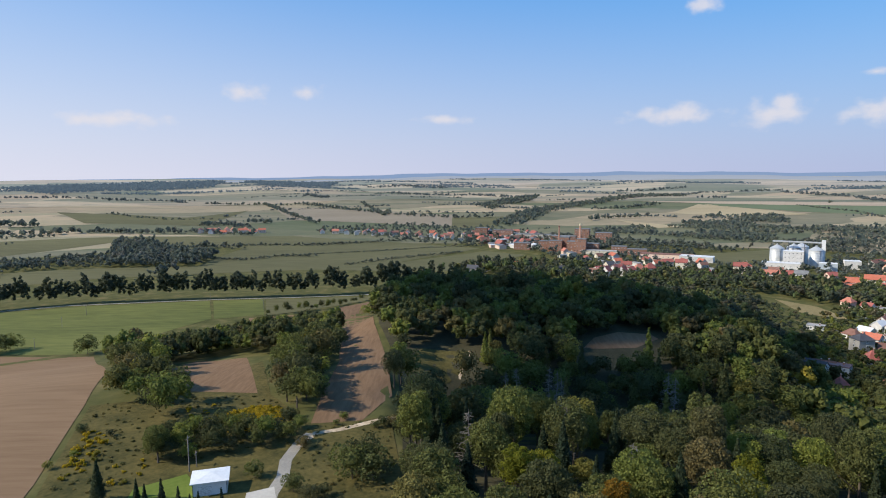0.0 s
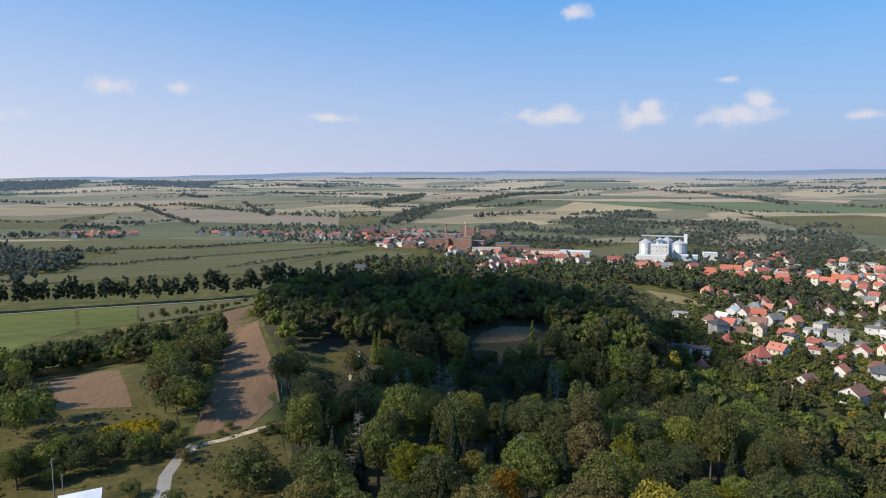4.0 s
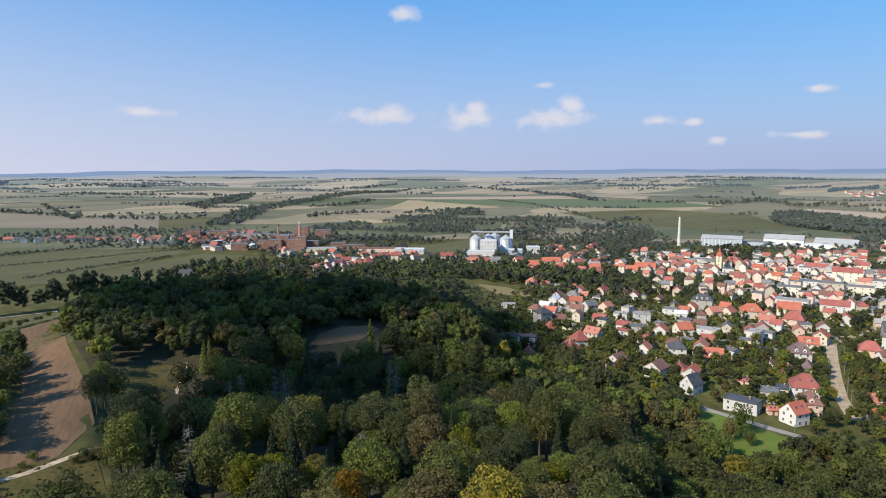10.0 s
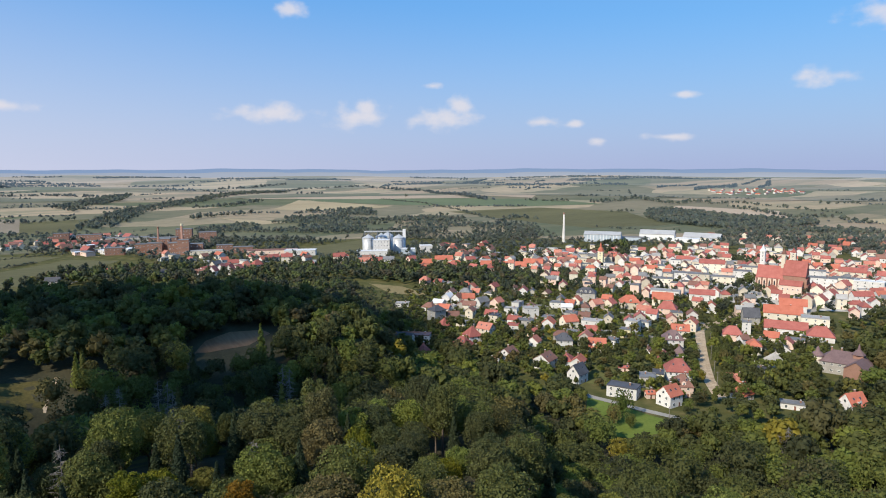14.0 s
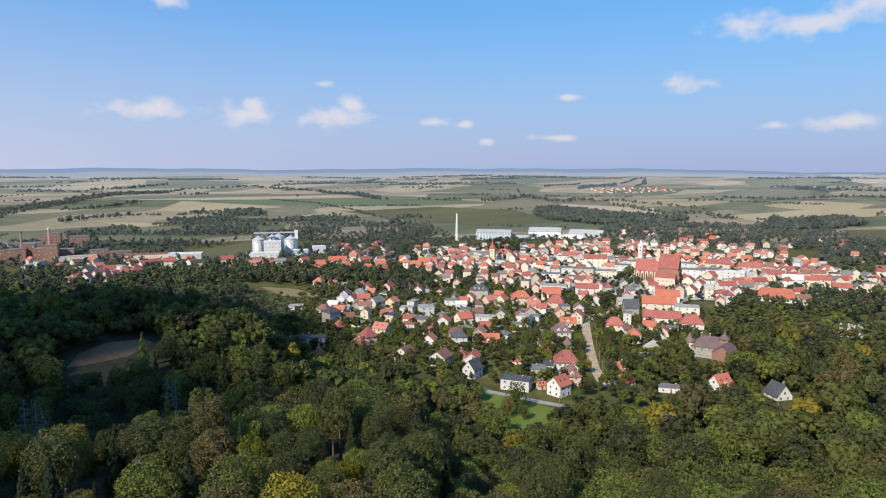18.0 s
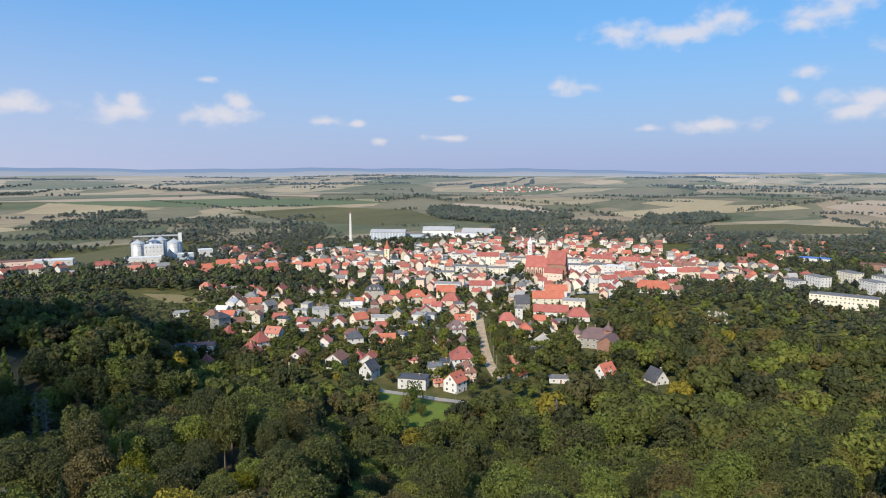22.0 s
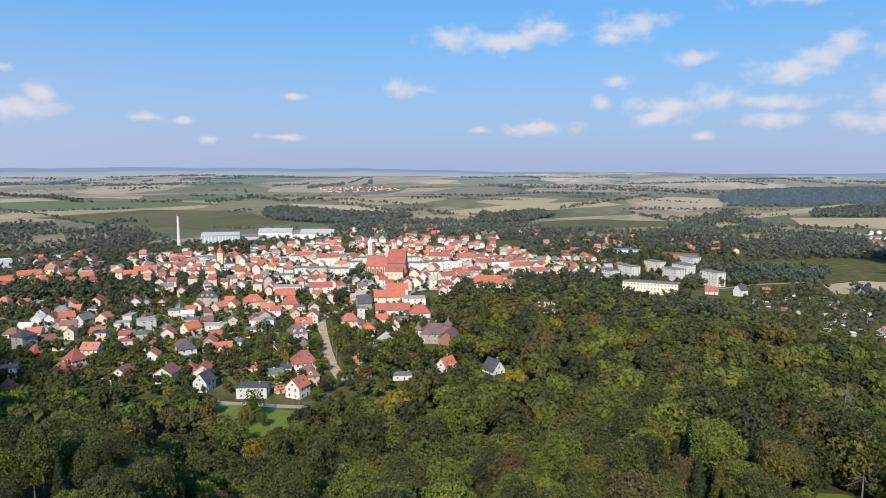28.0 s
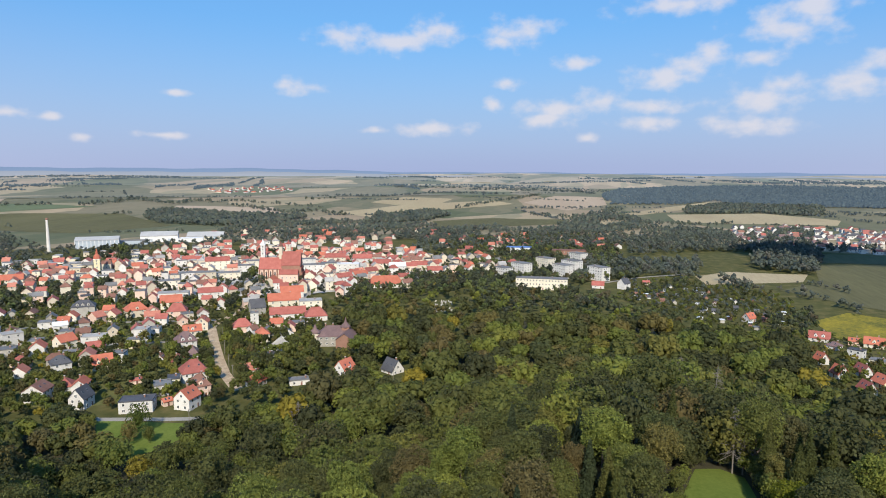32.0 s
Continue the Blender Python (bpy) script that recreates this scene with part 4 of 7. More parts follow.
def house(az, r, turn, w, d, storeys=2, kind="gable", wall="white", cover="red", rh=None, near=False, label="", name="house", category="house", fh=2.65, group="houses of the town", dormer=0, base=None):
    """A house at a bearing and distance; turn: degrees by which its ridge is turned from lying across the line of sight."""
    x, y = at(az, r)
    h = storeys * fh + (0.6 if kind != "flat" else 0.3)
    rh = rh if rh is not None else (0 if kind == "flat" else d * 0.4)
    z = min(level(x + i * w / 2, y + j * w / 2) for i in (-1, 1) for j in (-1, 1)) if base is None else base
    FOOT.append((x, y, math.hypot(w, d) / 2))
    text = label or "%s-walled house with a %s %s roof" % (wall, COLOUR[cover], "flat" if kind == "flat" else "hipped" if kind in ("hip", "pyramid") else "gabled")
    e = thing(name, text, category, group, pose(x, y, z, 0, 0, turn - az))
    if kind == "gable":
        v = [(sx * w / 2, sy * d / 2, zz) for sx in (-1, 1) for sy, zz in ((-1, -1.5), (1, -1.5), (1, h), (0, h + rh / 1), (-1, h))]
        v = [(px, py if abs(py) > 1e-6 else 0.0, pz) for px, py, pz in v]
        f = [(0, 4, 3, 2, 1), (5, 6, 7, 8, 9), (0, 5, 9, 4), (1, 2, 7, 6), (0, 1, 6, 5), (2, 3, 8, 7), (3, 4, 9, 8)]
        part("wall", solid("wall", v, f, [plaster[wall]]), e)
    else:
        part("wall", boxes("wall", [plaster[wall]], (-w / 2, -d / 2, -1.5, w / 2, d / 2, h)), e)
    part("roof", roof_mesh(kind, w, d, rh, [tiles[cover]]), e, "", pose(0, 0, h))
    if kind != "flat":
        part("chimney", CHIMNEY, e, "", pose(w * 0.2, d * 0.12, h + rh * 0.9))
    else:
        part("chimney", CHIMNEY, e, "", pose(w * 0.2, d * 0.12, h + 0.2))
    facade(e, w, d, h, storeys, gap=2.9 if near else 5.0, gables=near or r < 430)
    if near and kind == "gable" and rh > 3:
        for s in (0, 180):
            part("window", WINDOW, e, "", pose(0, 0, 0, 0, 0, 90 + s) @ pose(0, -w / 2, h + rh * 0.3))
    if near and kind in ("gable", "hip"):
        for k in (-0.22, 0.18):
            ang = math.degrees(math.atan2(rh, d / 2))
            part("skylight", SKYLIGHT, e, "", pose(k * w, -d / 4, h + rh / 2 + 0.26, ang))
    for i in range(dormer):
        u = (i + 0.5) / dormer * w * 0.7 - w * 0.35
        dm = part("dormer", solid("dormer", [(-1, -1.2, 0), (1, -1.2, 0), (1, 1.6, 0), (-1, 1.6, 0), (-1, -1.2, 1.5), (1, -1.2, 1.5), (1, 1.6, 1.5), (-1, 1.6, 1.5), (0, -1.35, 2.5), (0, 2.2, 2.5)], [(0, 1, 5, 8, 4), (1, 2, 6, 5), (2, 3, 7, 9, 6), (3, 0, 4, 7), (4, 8, 9, 7), (5, 6, 9, 8)], [plaster[wall], tiles[cover]], [0, 0, 0, 0, 1, 1]), e, "", pose(u, -d / 2 + 1.6, h + 0.3))
        part("window", WINDOW, dm, "", pose(0, -1.2, 0.8) @ Matrix.Diagonal((0.8, 1, 0.7, 1)))
    return e


house(50.31, 275.0, -14, 14.8, 8.5, 2, "flat", "white", "slate", near=True, label="white two-storey twin house with flat dark roofs")
house(46.30, 289.9, 58, 8.8, 7.6, 2, "gable", "white", "slate", near=True, rh=4.6, fh=2.4, label="white gabled house with a steep dark roof at the woods edge")
house(43.40, 308.8, 62, 10.2, 10.0, 2, "gable", "white", "brown", near=True, rh=3.4, fh=2.5, label="white chalet-like house with a broad brown roof")
house(40.08, 316.4, 60, 9.3, 9.5, 2, "gable", "white", "brown", near=True, rh=3.4, fh=2.5)
house(45.03, 345.4, 8, 9.8, 9.0, 2, "hip", "white", "slate", near=True)
house(47.90, 342.1, 4, 10.5, 9.0, 1, "gable", "cream", "orange", near=True, dormer=2, rh=5, label="cream cottage with an orange roof and dormers")
house(49.16, 349.9, -20, 7.4, 7.1, 2, "flat", "white", "grey", near=True)
house(53.14, 298.6, 0, 5.6, 8.5, 2, "flat", "yellow", "slate", near=True, label="pale yellow narrow house with a flat roof")
house(54.72, 306.9, 10, 13.0, 11.9, 2, "hip", "white", "red", near=True, rh=5.5, dormer=0, label="large white house with a broad red hipped roof")
house(55.10, 284.9, 14, 9.3, 9.5, 2, "hip", "pink", "brown", near=True, rh=4.8, dormer=1)
house(54.14, 270.2, 52, 8.8, 8.5, 2, "gable", "white", "orange", near=True, rh=4, label="white house with an orange roof and balcony by the road")
house(54.19, 362.3, 8, 12.1, 10.9, 2, "hip", "white", "mauve", near=True, rh=5, dormer=2, label="white villa with a mauve slate roof and dormers")
house(54.81, 342.1, 80, 8.4, 7.6, 1, "hip", "white", "mauve", near=True, rh=4)
house(52.24, 338.5, 70, 4.7, 4.8, 1, "gable", "white", "brown", near=True, rh=2.5, label="small white garden house with a brown roof")
house(50.36, 310.3, 0, 6.7, 3.0, 1, "gable", "pink", "red", near=True, fh=1.9, rh=0.9, name="shed", category="shed", label="low shed with a red sheet roof")
house(52.53, 276.1, 20, 4.2, 3.8, 1, "gable", "pink", "orange", near=True, fh=2, rh=1.2, name="shed", category="shed", label="small shed with an orange roof")
house(54.76, 383.1, 6, 11.2, 8.5, 2, "gable", "cream", "orange", near=True, dormer=1)
house(55.61, 403.5, 80, 9.3, 8.5, 2, "gable", "beige", "orange", near=True)
house(30.49, 446.2, -8, 11.2, 8.5, 1, "flat", "white", "pale", label="white modern house with a flat roof")
house(33.79, 447.1, -30, 9.3, 8.5, 1, "gable", "cream", "white", rh=2.5)
house(34.60, 456.7, 60, 8.4, 7.6, 2, "gable", "white", "white")
house(35.46, 454.7, 60, 8.4, 7.6, 2, "gable", "white", "brown")
house(36.42, 454.0, 5, 10.2, 8.5, 2, "gable", "cream", "orange")
house(37.64, 442.6, 40, 10.2, 8.5, 2, "gable", "white", "grey")
house(39.02, 441.2, 60, 9.3, 8.5, 2, "gable", "pink", "pink")
house(33.56, 401.8, 38, 10.2, 9.5, 3, "hip", "grey", "slate", rh=3, label="tall grey house with a dark slate roof")
house(34.98, 406.2, 0, 10.2, 7.6, 1, "gable", "grey", "brown")
house(36.19, 388.0, -18, 12.1, 8.5, 1, "flat", "beige", "grey")
house(34.26, 380.4, 30, 7.4, 7.6, 1, "pyramid", "pink", "red", rh=4.5)
house(30.65, 342.3, -25, 11.2, 8.5, 2, "gable", "white", "slate", near=True, label="white house with dark solar panels on its roof")
house(32.34, 323.5, 50, 7.4, 7.6, 1, "pyramid", "white", "red", near=True, rh=5)
house(32.16, 350.5, -10, 12.1, 8.5, 2, "flat", "white", "mauve", near=True)
house(31.21, 353.0, -10, 11.2, 7.6, 1, "gable", "pink", "brown", near=True)
house(36.79, 349.5, 30, 9.3, 9.5, 2, "pyramid", "white", "red", near=True, rh=5.5)
house(35.91, 338.3, -35, 11.2, 10.4, 1, "hip", "white", "red", near=True, rh=5)
house(38.03, 365.3, -30, 10.2, 8.5, 2, "gable", "beige", "pink", near=True)
house(38.48, 308.9, 30, 5.6, 4.8, 1, "gable", "pink", "red", near=True, fh=2.2)
house(40.50, 374.7, -5, 7.9, 8.0, 2, "flat", "white", "red", label="white cube house with a red roof edge")
house(43.64, 381.6, 78, 9.3, 8.5, 2, "gable", "white", "orange")
house(45.43, 388.7, 30, 10.2, 9.5, 2, "gable", "cream", "orange")
house(41.58, 387.4, -10, 11.2, 8.5, 2, "flat", "grey", "grey")
house(42.04, 413.8, 10, 11.2, 9.5, 3, "flat", "white", "pale", label="stepped white three-storey house")
house(40.30, 421.9, -10, 10.2, 7.6, 2, "flat", "white", "pale")
house(44.39, 445.4, -10, 11.2, 8.5, 2, "flat", "white", "grey")
house(47.47, 392.0, -12, 14.0, 9.0, 2, "flat", "white", "pale", label="long white house with a flat roof")
house(45.95, 371.2, -8, 11.2, 8.5, 1, "flat", "grey", "grey")
house(42.46, 364.6, 20, 8.4, 8.5, 1, "pyramid", "pink", "red", rh=3.5)
house(50.95, 387.4, -15, 8.4, 8.5, 3, "flat", "white", "pale")
house(51.94, 396.4, -15, 6.5, 6.6, 2, "flat", "white", "grey")
house(50.31, 374.3, -10, 7.4, 6.6, 2, "flat", "yellow", "grey")
house(50.56, 457.2, 10, 15.7, 12.0, 2, "hip", "beige", "orange", rh=5, dormer=1, label="large beige house with an orange hipped roof")
house(46.88, 472.5, -6, 15.8, 11.4, 3, "hip", "grey", "slate", rh=4, dormer=3, label="large grey villa with a slate mansard roof")
house(46.02, 453.2, 70, 7.4, 8.5, 2, "gable", "cream", "orange")
house(45.21, 431.2, 0, 8.4, 7.6, 2, "gable", "white", "white", rh=2)
house(47.75, 445.1, 40, 8.4, 8.5, 2, "gable", "pink", "pink")
house(48.91, 447.5, 60, 7.4, 8.5, 2, "gable", "beige", "red")
house(53.68, 444.0, -8, 13.9, 10.0, 2, "hip", "pink", "red", rh=5)
house(53.45, 500.1, -8, 25.0, 11.0, 2, "flat", "white", "pale", fh=3.6, label="long white school building with a flat roof", name="school", category="school")
house(56.35, 497.7, 0, 20.3, 11.0, 2, "gable", "white", "red", fh=3.4, rh=3.4, label="long white building with a red roof")
house(62.40, 454.2, 3, 25.7, 11.0, 2, "gable", "cream", "orange", fh=3.3, rh=5, label="long house with a bright orange roof by the park")
house(62.67, 421.2, 3, 26.5, 11.0, 1, "gable", "white", "red", fh=3.6, rh=4.4, label="long low building with a red roof")
house(64.67, 441.0, 3, 17.6, 11.0, 3, "flat", "cream", "pale", label="cream three-storey building with a flat roof")
house(65.10, 411.5, 4, 16.0, 12.0, 1, "hip", "white", "red", rh=5.5, fh=3.4)
house(60.11, 438.7, 15, 11.2, 8.5, 2, "gable", "grey", "slate", rh=6, label="grey house with a steep dark slate roof")
house(59.86, 409.8, 0, 5.6, 6.6, 3, "flat", "white", "grey")
house(58.82, 386.5, 5, 12.1, 9.5, 2, "hip", "pink", "red", rh=4.6)
house(59.68, 376.4, 40, 5.6, 5.7, 2, "gable", "white", "brown")
house(71.29, 523.5, 4, 33.7, 13.0, 1, "hip", "white", "orange", rh=7, fh=3.6, label="big hall with a broad orange hipped roof")
house(63.08, 489.8, 4, 19.4, 10.0, 2, "gable", "white", "orange", rh=4.5)
house(61.42, 540.4, 70, 13.0, 8.5, 2, "gable", "beige", "orange")
house(64.88, 516.0, 75, 9.3, 10.4, 2, "gable", "cream", "red")
house(65.58, 541.2, 70, 9.3, 10.4, 2, "gable", "white", "red")
house(64.71, 556.8, 78, 9.3, 10.4, 2, "gable", "cream", "red")
house(66.39, 575.3, 60, 8.4, 10.4, 3, "gable", "pink", "red")
house(67.59, 547.7, 30, 16.7, 8.5, 2, "gable", "white", "red")
house(69.00, 559.8, 35, 15.8, 8.5, 2, "gable", "white", "orange")
house(69.98, 578.1, 30, 14.0, 8.5, 2, "gable", "yellow", "red")
house(72.38, 605.3, 10, 18.6, 9.5, 2, "gable", "white", "white", label="long white town house")
house(74.46, 612.8, 5, 20.5, 9.5, 2, "gable", "beige", "red")
house(75.72, 594.6, 5, 16.7, 9.5, 1, "gable", "white", "red")
house(53.25, 476.1, 0, 16.4, 12.0, 2, "gable", "cream", "orange")
house(59.82, 290.7, 58, 8.1, 8.0, 1, "pyramid", "white", "orange", near=True, rh=4, label="small white house with an orange pyramid roof among trees")
house(63.68, 288.0, 5, 12.4, 6.0, 1, "flat", "white", "grey", near=True, fh=2.4, name="shed", category="shed", label="low white shed with a grey flat roof")
house(67.57, 291.3, 50, 9.3, 8.5, 2, "gable", "white", "orange", near=True, rh=5, dormer=1, label="white house with a bright orange roof at the woods edge")
house(66.27, 289.5, 10, 7.4, 4.8, 1, "flat", "white", "red", near=True, fh=2.2, name="shed", category="shed", label="low annex with a red roof")
house(71.9, 298, -52, 9.6, 8.6, 1, "gable", "white", "slate", near=True, rh=5.6, fh=1.5, label="white cottage with a steep dark slate roof")
house(92.36, 537.3, 55, 9.3, 8.5, 2, "gable", "white", "slate", rh=4.5, label="white house with a black steep roof")
house(90.18, 534.6, 0, 11.2, 8.5, 1, "gable", "white", "red")
house(94.19, 563.1, 10, 6.5, 3.8, 1, "gable", "beige", "red", fh=2, name="shed", category="shed")
house(102.35, 447.6, 55, 8.0, 6.6, 1, "gable", "white", "orange", near=True, rh=3.6, label="white house with an orange roof by the allotments")
house(103.37, 452.4, 30, 4.7, 3.8, 1, "gable", "brick", "brown", fh=2, name="shed", category="shed", label="small garden shed with a brown roof")
house(107.37, 417.1, 2, 12.4, 6.8, 1, "gable", "white", "red", near=True, rh=3.8, dormer=2, label="white house with a long red roof and dormers", fh=2.3)
house(108.40, 401.4, -22, 7.5, 7.2, 1, "hip", "white", "mauve", near=True, rh=2.0, label="white bungalow with a dark hipped roof", fh=2.3)
house(109.69, 418.5, 0, 6.5, 4.6, 1, "gable", "pink", "orange", near=True, rh=1.9, fh=2.3)
house(109.90, 389.9, -18, 8.3, 6.5, 2, "flat", "white", "slate", near=True, label="white house with a flat blue-grey roof", fh=2.3)
house(110.95, 418.8, 0, 11.1, 6.8, 1, "gable", "cream", "orange", near=True, rh=3.8, dormer=1, fh=2.3)
house(111.36, 381.8, -12, 9.0, 6.8, 1, "flat", "cream", "grey", near=True, fh=2.3)
house(107.61, 366.8, -52, 6.2, 5.8, 1, "gable", "white", "orange", near=True, rh=3.8, fh=2.3)
house(108.89, 345.3, -50, 6.9, 6.5, 1, "gable", "white", "orange", near=True, rh=4.2, fh=2.3)
house(110.40, 354.7, -56, 8.3, 5.8, 1, "gable", "white", "red", near=True, rh=3.6, fh=2.3)
house(111.74, 340.2, -48, 8.3, 7.2, 1, "gable", "yellow", "orange", near=True, rh=3.8, fh=2.3)
house(110.76, 325.5, -56, 7.5, 6.2, 1, "gable", "white", "red", near=True, rh=3.8, fh=2.3)
house(13.73, 623.3, 40, 13.0, 8.5, 2, "gable", "white", "red")
house(15.31, 637.8, 40, 11.2, 8.5, 2, "gable", "white", "red")
house(16.29, 624.0, 55, 11.2, 8.5, 2, "gable", "white", "red")
house(14.56, 659.8, 40, 11.2, 8.5, 2, "gable", "beige", "slate")
house(13.33, 604.7, -30, 12.1, 8.5, 2, "gable", "white", "brown")
house(15.94, 663.6, 0, 12.1, 8.5, 2, "gable", "pink", "red")
house(6.38, 661.2, 0, 13.0, 7.6, 1, "gable", "white", "orange")
house(2.62, 613.3, -20, 13.0, 8.5, 2, "gable", "grey", "slate")
house(10.32, 634.9, 10, 9.3, 7.6, 1, "gable", "grey", "slate")
house(20.40, 673.6, 0, 13.0, 8.5, 3, "gable", "cream", "red", label="cream three-storey house with a red roof")
house(24.90, 664.0, 0, 14.0, 9.5, 3, "gable", "beige", "red", label="beige tenement with a red roof")
house(27.51, 662.0, 0, 14.9, 9.5, 2, "gable", "pink", "brown")
house(29.28, 653.6, 0, 13.0, 8.5, 2, "gable", "white", "grey")
house(31.31, 654.8, 40, 11.2, 8.5, 2, "gable", "pink", "red")
house(32.58, 609.3, 5, 18.6, 8.5, 1, "gable", "white", "orange")
house(34.00, 633.0, 0, 14.9, 9.5, 3, "gable", "beige", "orange")
house(35.02, 608.6, 0, 13.0, 8.5, 2, "gable", "pink", "red")
house(36.53, 645.9, 30, 13.0, 8.5, 2, "gable", "cream", "red")
house(37.89, 628.8, 0, 13.0, 11.4, 3, "flat", "white", "pale")
house(38.25, 596.0, 20, 11.2, 8.5, 2, "gable", "pink", "red")
house(17.67, 754.6, 0, 14.9, 8.5, 1, "gable", "pink", "brown")
house(13.70, 772.2, -6, 47.9, 12.0, 2, "flat", "cream", "pale")
# ---------------------------------------------------------------- roads
track("road", asphalt, "narrow pale asphalt road beside the lawn", "road", 4.2, (45.8, 282), (46.6, 276), (47.3, 271), (50.2, 264), (52.5, 259), (55.3, 255), (58.3, 250), (61, 248))
track("street", dirt_road, "unpaved pale street between the gardens", "street", 6.2, (58.3, 285), (57.8, 296), (57.2, 312), (56.8, 337), (56.5, 368), (56.3, 406), (57.0, 425), (58.4, 440), (59.4, 480))
track("footpath", dirt_road, "pale dirt track along the field edge", "path", 2.2, (-13.5, 140), (-11.7, 146), (-9.7, 147), (-6.6, 151), (-4.5, 154), (-3.4, 157))
track("driveway", asphalt, "pale driveway past the white garage", "driveway", 3.0, (-17, 104), (-15.9, 119), (-14.8, 126), (-14.5, 133), (-13.3, 141), (-12.2, 146))
patch("yard", paving, "pale paved yard in front of the garage", "yard", (-18.6, 112), (-18.0, 121), (-15.6, 122), (-15.2, 110), lift=0.16)
track("country_road", asphalt, "grey country road lined by the avenue", "road", 2.4, (-40, 555), (-35.1, 550), (-30.8, 545), (-25.5, 529), (-18.8, 517), (-12.0, 507), (-6.9, 507), (-4.3, 525), (0.2, 563), (4.8, 640))
track("street", asphalt, "town street between house rows", "street", 6, (63.5, 470), (64.5, 500), (66, 540), (66.5, 600))
track("street", asphalt, "suburban street between gardens", "street", 5, (56.5, 372), (52, 380), (46, 392), (40, 402), (35, 420), (32, 450))
track("street", asphalt, "suburban street between gardens", "street", 5, (57, 425), (50, 440), (44, 452), (38, 470), (33, 500))
track("street", asphalt, "pale street behind the allotments", "street", 4.5, (90.8, 560), (91.5, 570), (93.5, 594), (97.5, 630))
track("footpath", dirt_road, "pale path over the hill clearing", "path", 1.6, (1.3, 208), (1.7, 216), (2.4, 224))
garden_grass = surface("garden_grass", (0.066, 0.076, 0.024), (0.150, 0.142, 0.052), 0.07, 0.6, 0.95, 0.1, 0.1)
patch("lawn", garden_grass, "gardens and grass between the suburban houses", "lawn", (31, 480), (34, 390), (38, 320), (46, 290), (56, 278), (56, 420), (45, 470), (36, 520), lift=0.1)

CLEAR.append([at(58.9, 284), at(58.0, 312), at(57.4, 340), at(57.0, 400), at(55.9, 400), at(56.1, 340), at(56.5, 312), at(57.4, 284)])
CLEAR.append([at(105.4, 420), at(106.0, 375), at(107.6, 325), at(109.4, 295), at(113, 280), at(120, 275), at(120, 430)])
CLEAR.append([at(-4.3, 188), at(-4.0, 212), at(-2.1, 226), at(2.9, 227), at(2.2, 205), at(0, 190)])

# ---------------------------------------------------------------- special buildings


def rot(az, turn=0):
    return turn - az


BIG = Matrix.Diagonal((UNIT, UNIT, UNIT, 1))


def silo(az, r, dia, h):
    x, y = at(az, r)
    FOOT.append((x, y, dia * 0.6))
    e = thing("grain_silo", "round galvanised steel grain silo with a conical roof", "silo", "grain silos", pose(x, y, level(x, y)) @ BIG)
    part("shell", turned("shell", [silo_steel], [(dia / 2, -1), (dia / 2, h)], 32), e)
    part("roof", turned("roof", [silo_steel], [(dia / 2 + 0.25, h - 0.1), (dia / 2 + 0.25, h + 0.05), (0.9, h + dia * 0.27), (0.9, h + dia * 0.27 + 0.7), (0.1, h + dia * 0.27 + 0.9)], 32, False), e)
    for i in range(1, 7):
        part("rib", turned("rib", [silo_steel], [(dia / 2 + 0.02, i * h / 7 - 0.12), (dia / 2 + 0.14, i * h / 7), (dia / 2 + 0.02, i * h / 7 + 0.12)], 32), e)
    part("ladder", boxes("ladder", [dark_metal], (-0.3, -0.12, 0, -0.22, 0, h), (0.22, -0.12, 0, 0.3, 0, h), *[(-0.22, -0.08, k, 0.22, -0.03, k + 0.06) for k in np.arange(0.6, h, 1.2)]), e, "", pose(0, -dia / 2 - 0.15, 0))
    return e


for az, r, dia, h in ((27.5, 738, 13.4, 17.6), (28.65, 752, 13.4, 17.6), (29.2, 765, 13.4, 17.6), (30.2, 738, 13.8, 17.6)):
    silo(az, r, dia, h)


def plain_block(name, label, category, az, r, turn, w, d, h, wall, top, storeys=0, gap=3, group="", z=None):
    """A flat-roofed block with parapet; windows where it has storeys."""
    x, y = at(az, r)
    w, d, h = w * UNIT, d * UNIT, h * UNIT
    FOOT.append((x, y, math.hypot(w, d) / 2))
    e = thing(name, label, category, group, pose(x, y, level(x, y) if z is None else z, 0, 0, rot(az, turn)))
    part("wall", boxes("wall", [wall], (-w / 2, -d / 2, -1.5, w / 2, d / 2, h)), e)
    part("roof", roof_mesh("flat", w, d, 0, [top]), e, "", pose(0, 0, h))
    if storeys:
        facade(e, w, d, h, storeys, gap=gap, door=False)
    return e


plain_block("silo_workhouse", "white grain elevator block with small windows", "industrial building", 28.65, 722, 0, 18, 11, 17, plaster["white"], tiles["white"], 4, 4)
plain_block("silo_annex", "low white annex in front of the silos", "industrial building", 27.85, 707, 0, 34, 12, 6.5, plaster["white"], tiles["white"], 1, 6)
plain_block("silo_annex", "low grey loading shed beside the silos", "industrial building", 31.05, 722, 0, 16, 10, 7, hall_blue, tiles["white"])
plain_block("warehouse", "white warehouse beside the silos", "industrial building", 32.6, 745, 10, 14, 10, 8, plaster["white"], tiles["white"])
bx, by = at(28.85, 742)
br = thing("conveyor_bridge", "steel conveyor gallery over the silo tops", "conveyor", "", pose(bx, by, level(bx, by), 0, 0, rot(28.85)) @ BIG)
part("gallery", boxes("gallery", [silo_steel], (-22, -0.9, 23.8, 22, 0.9, 25.2)), br)
for k in (-21.5, -7, 7, 21.5):
    part("post", boxes("post", [dark_metal], (k - 0.3, -0.4, -1, k + 0.3, 0.4, 23.8)), br)
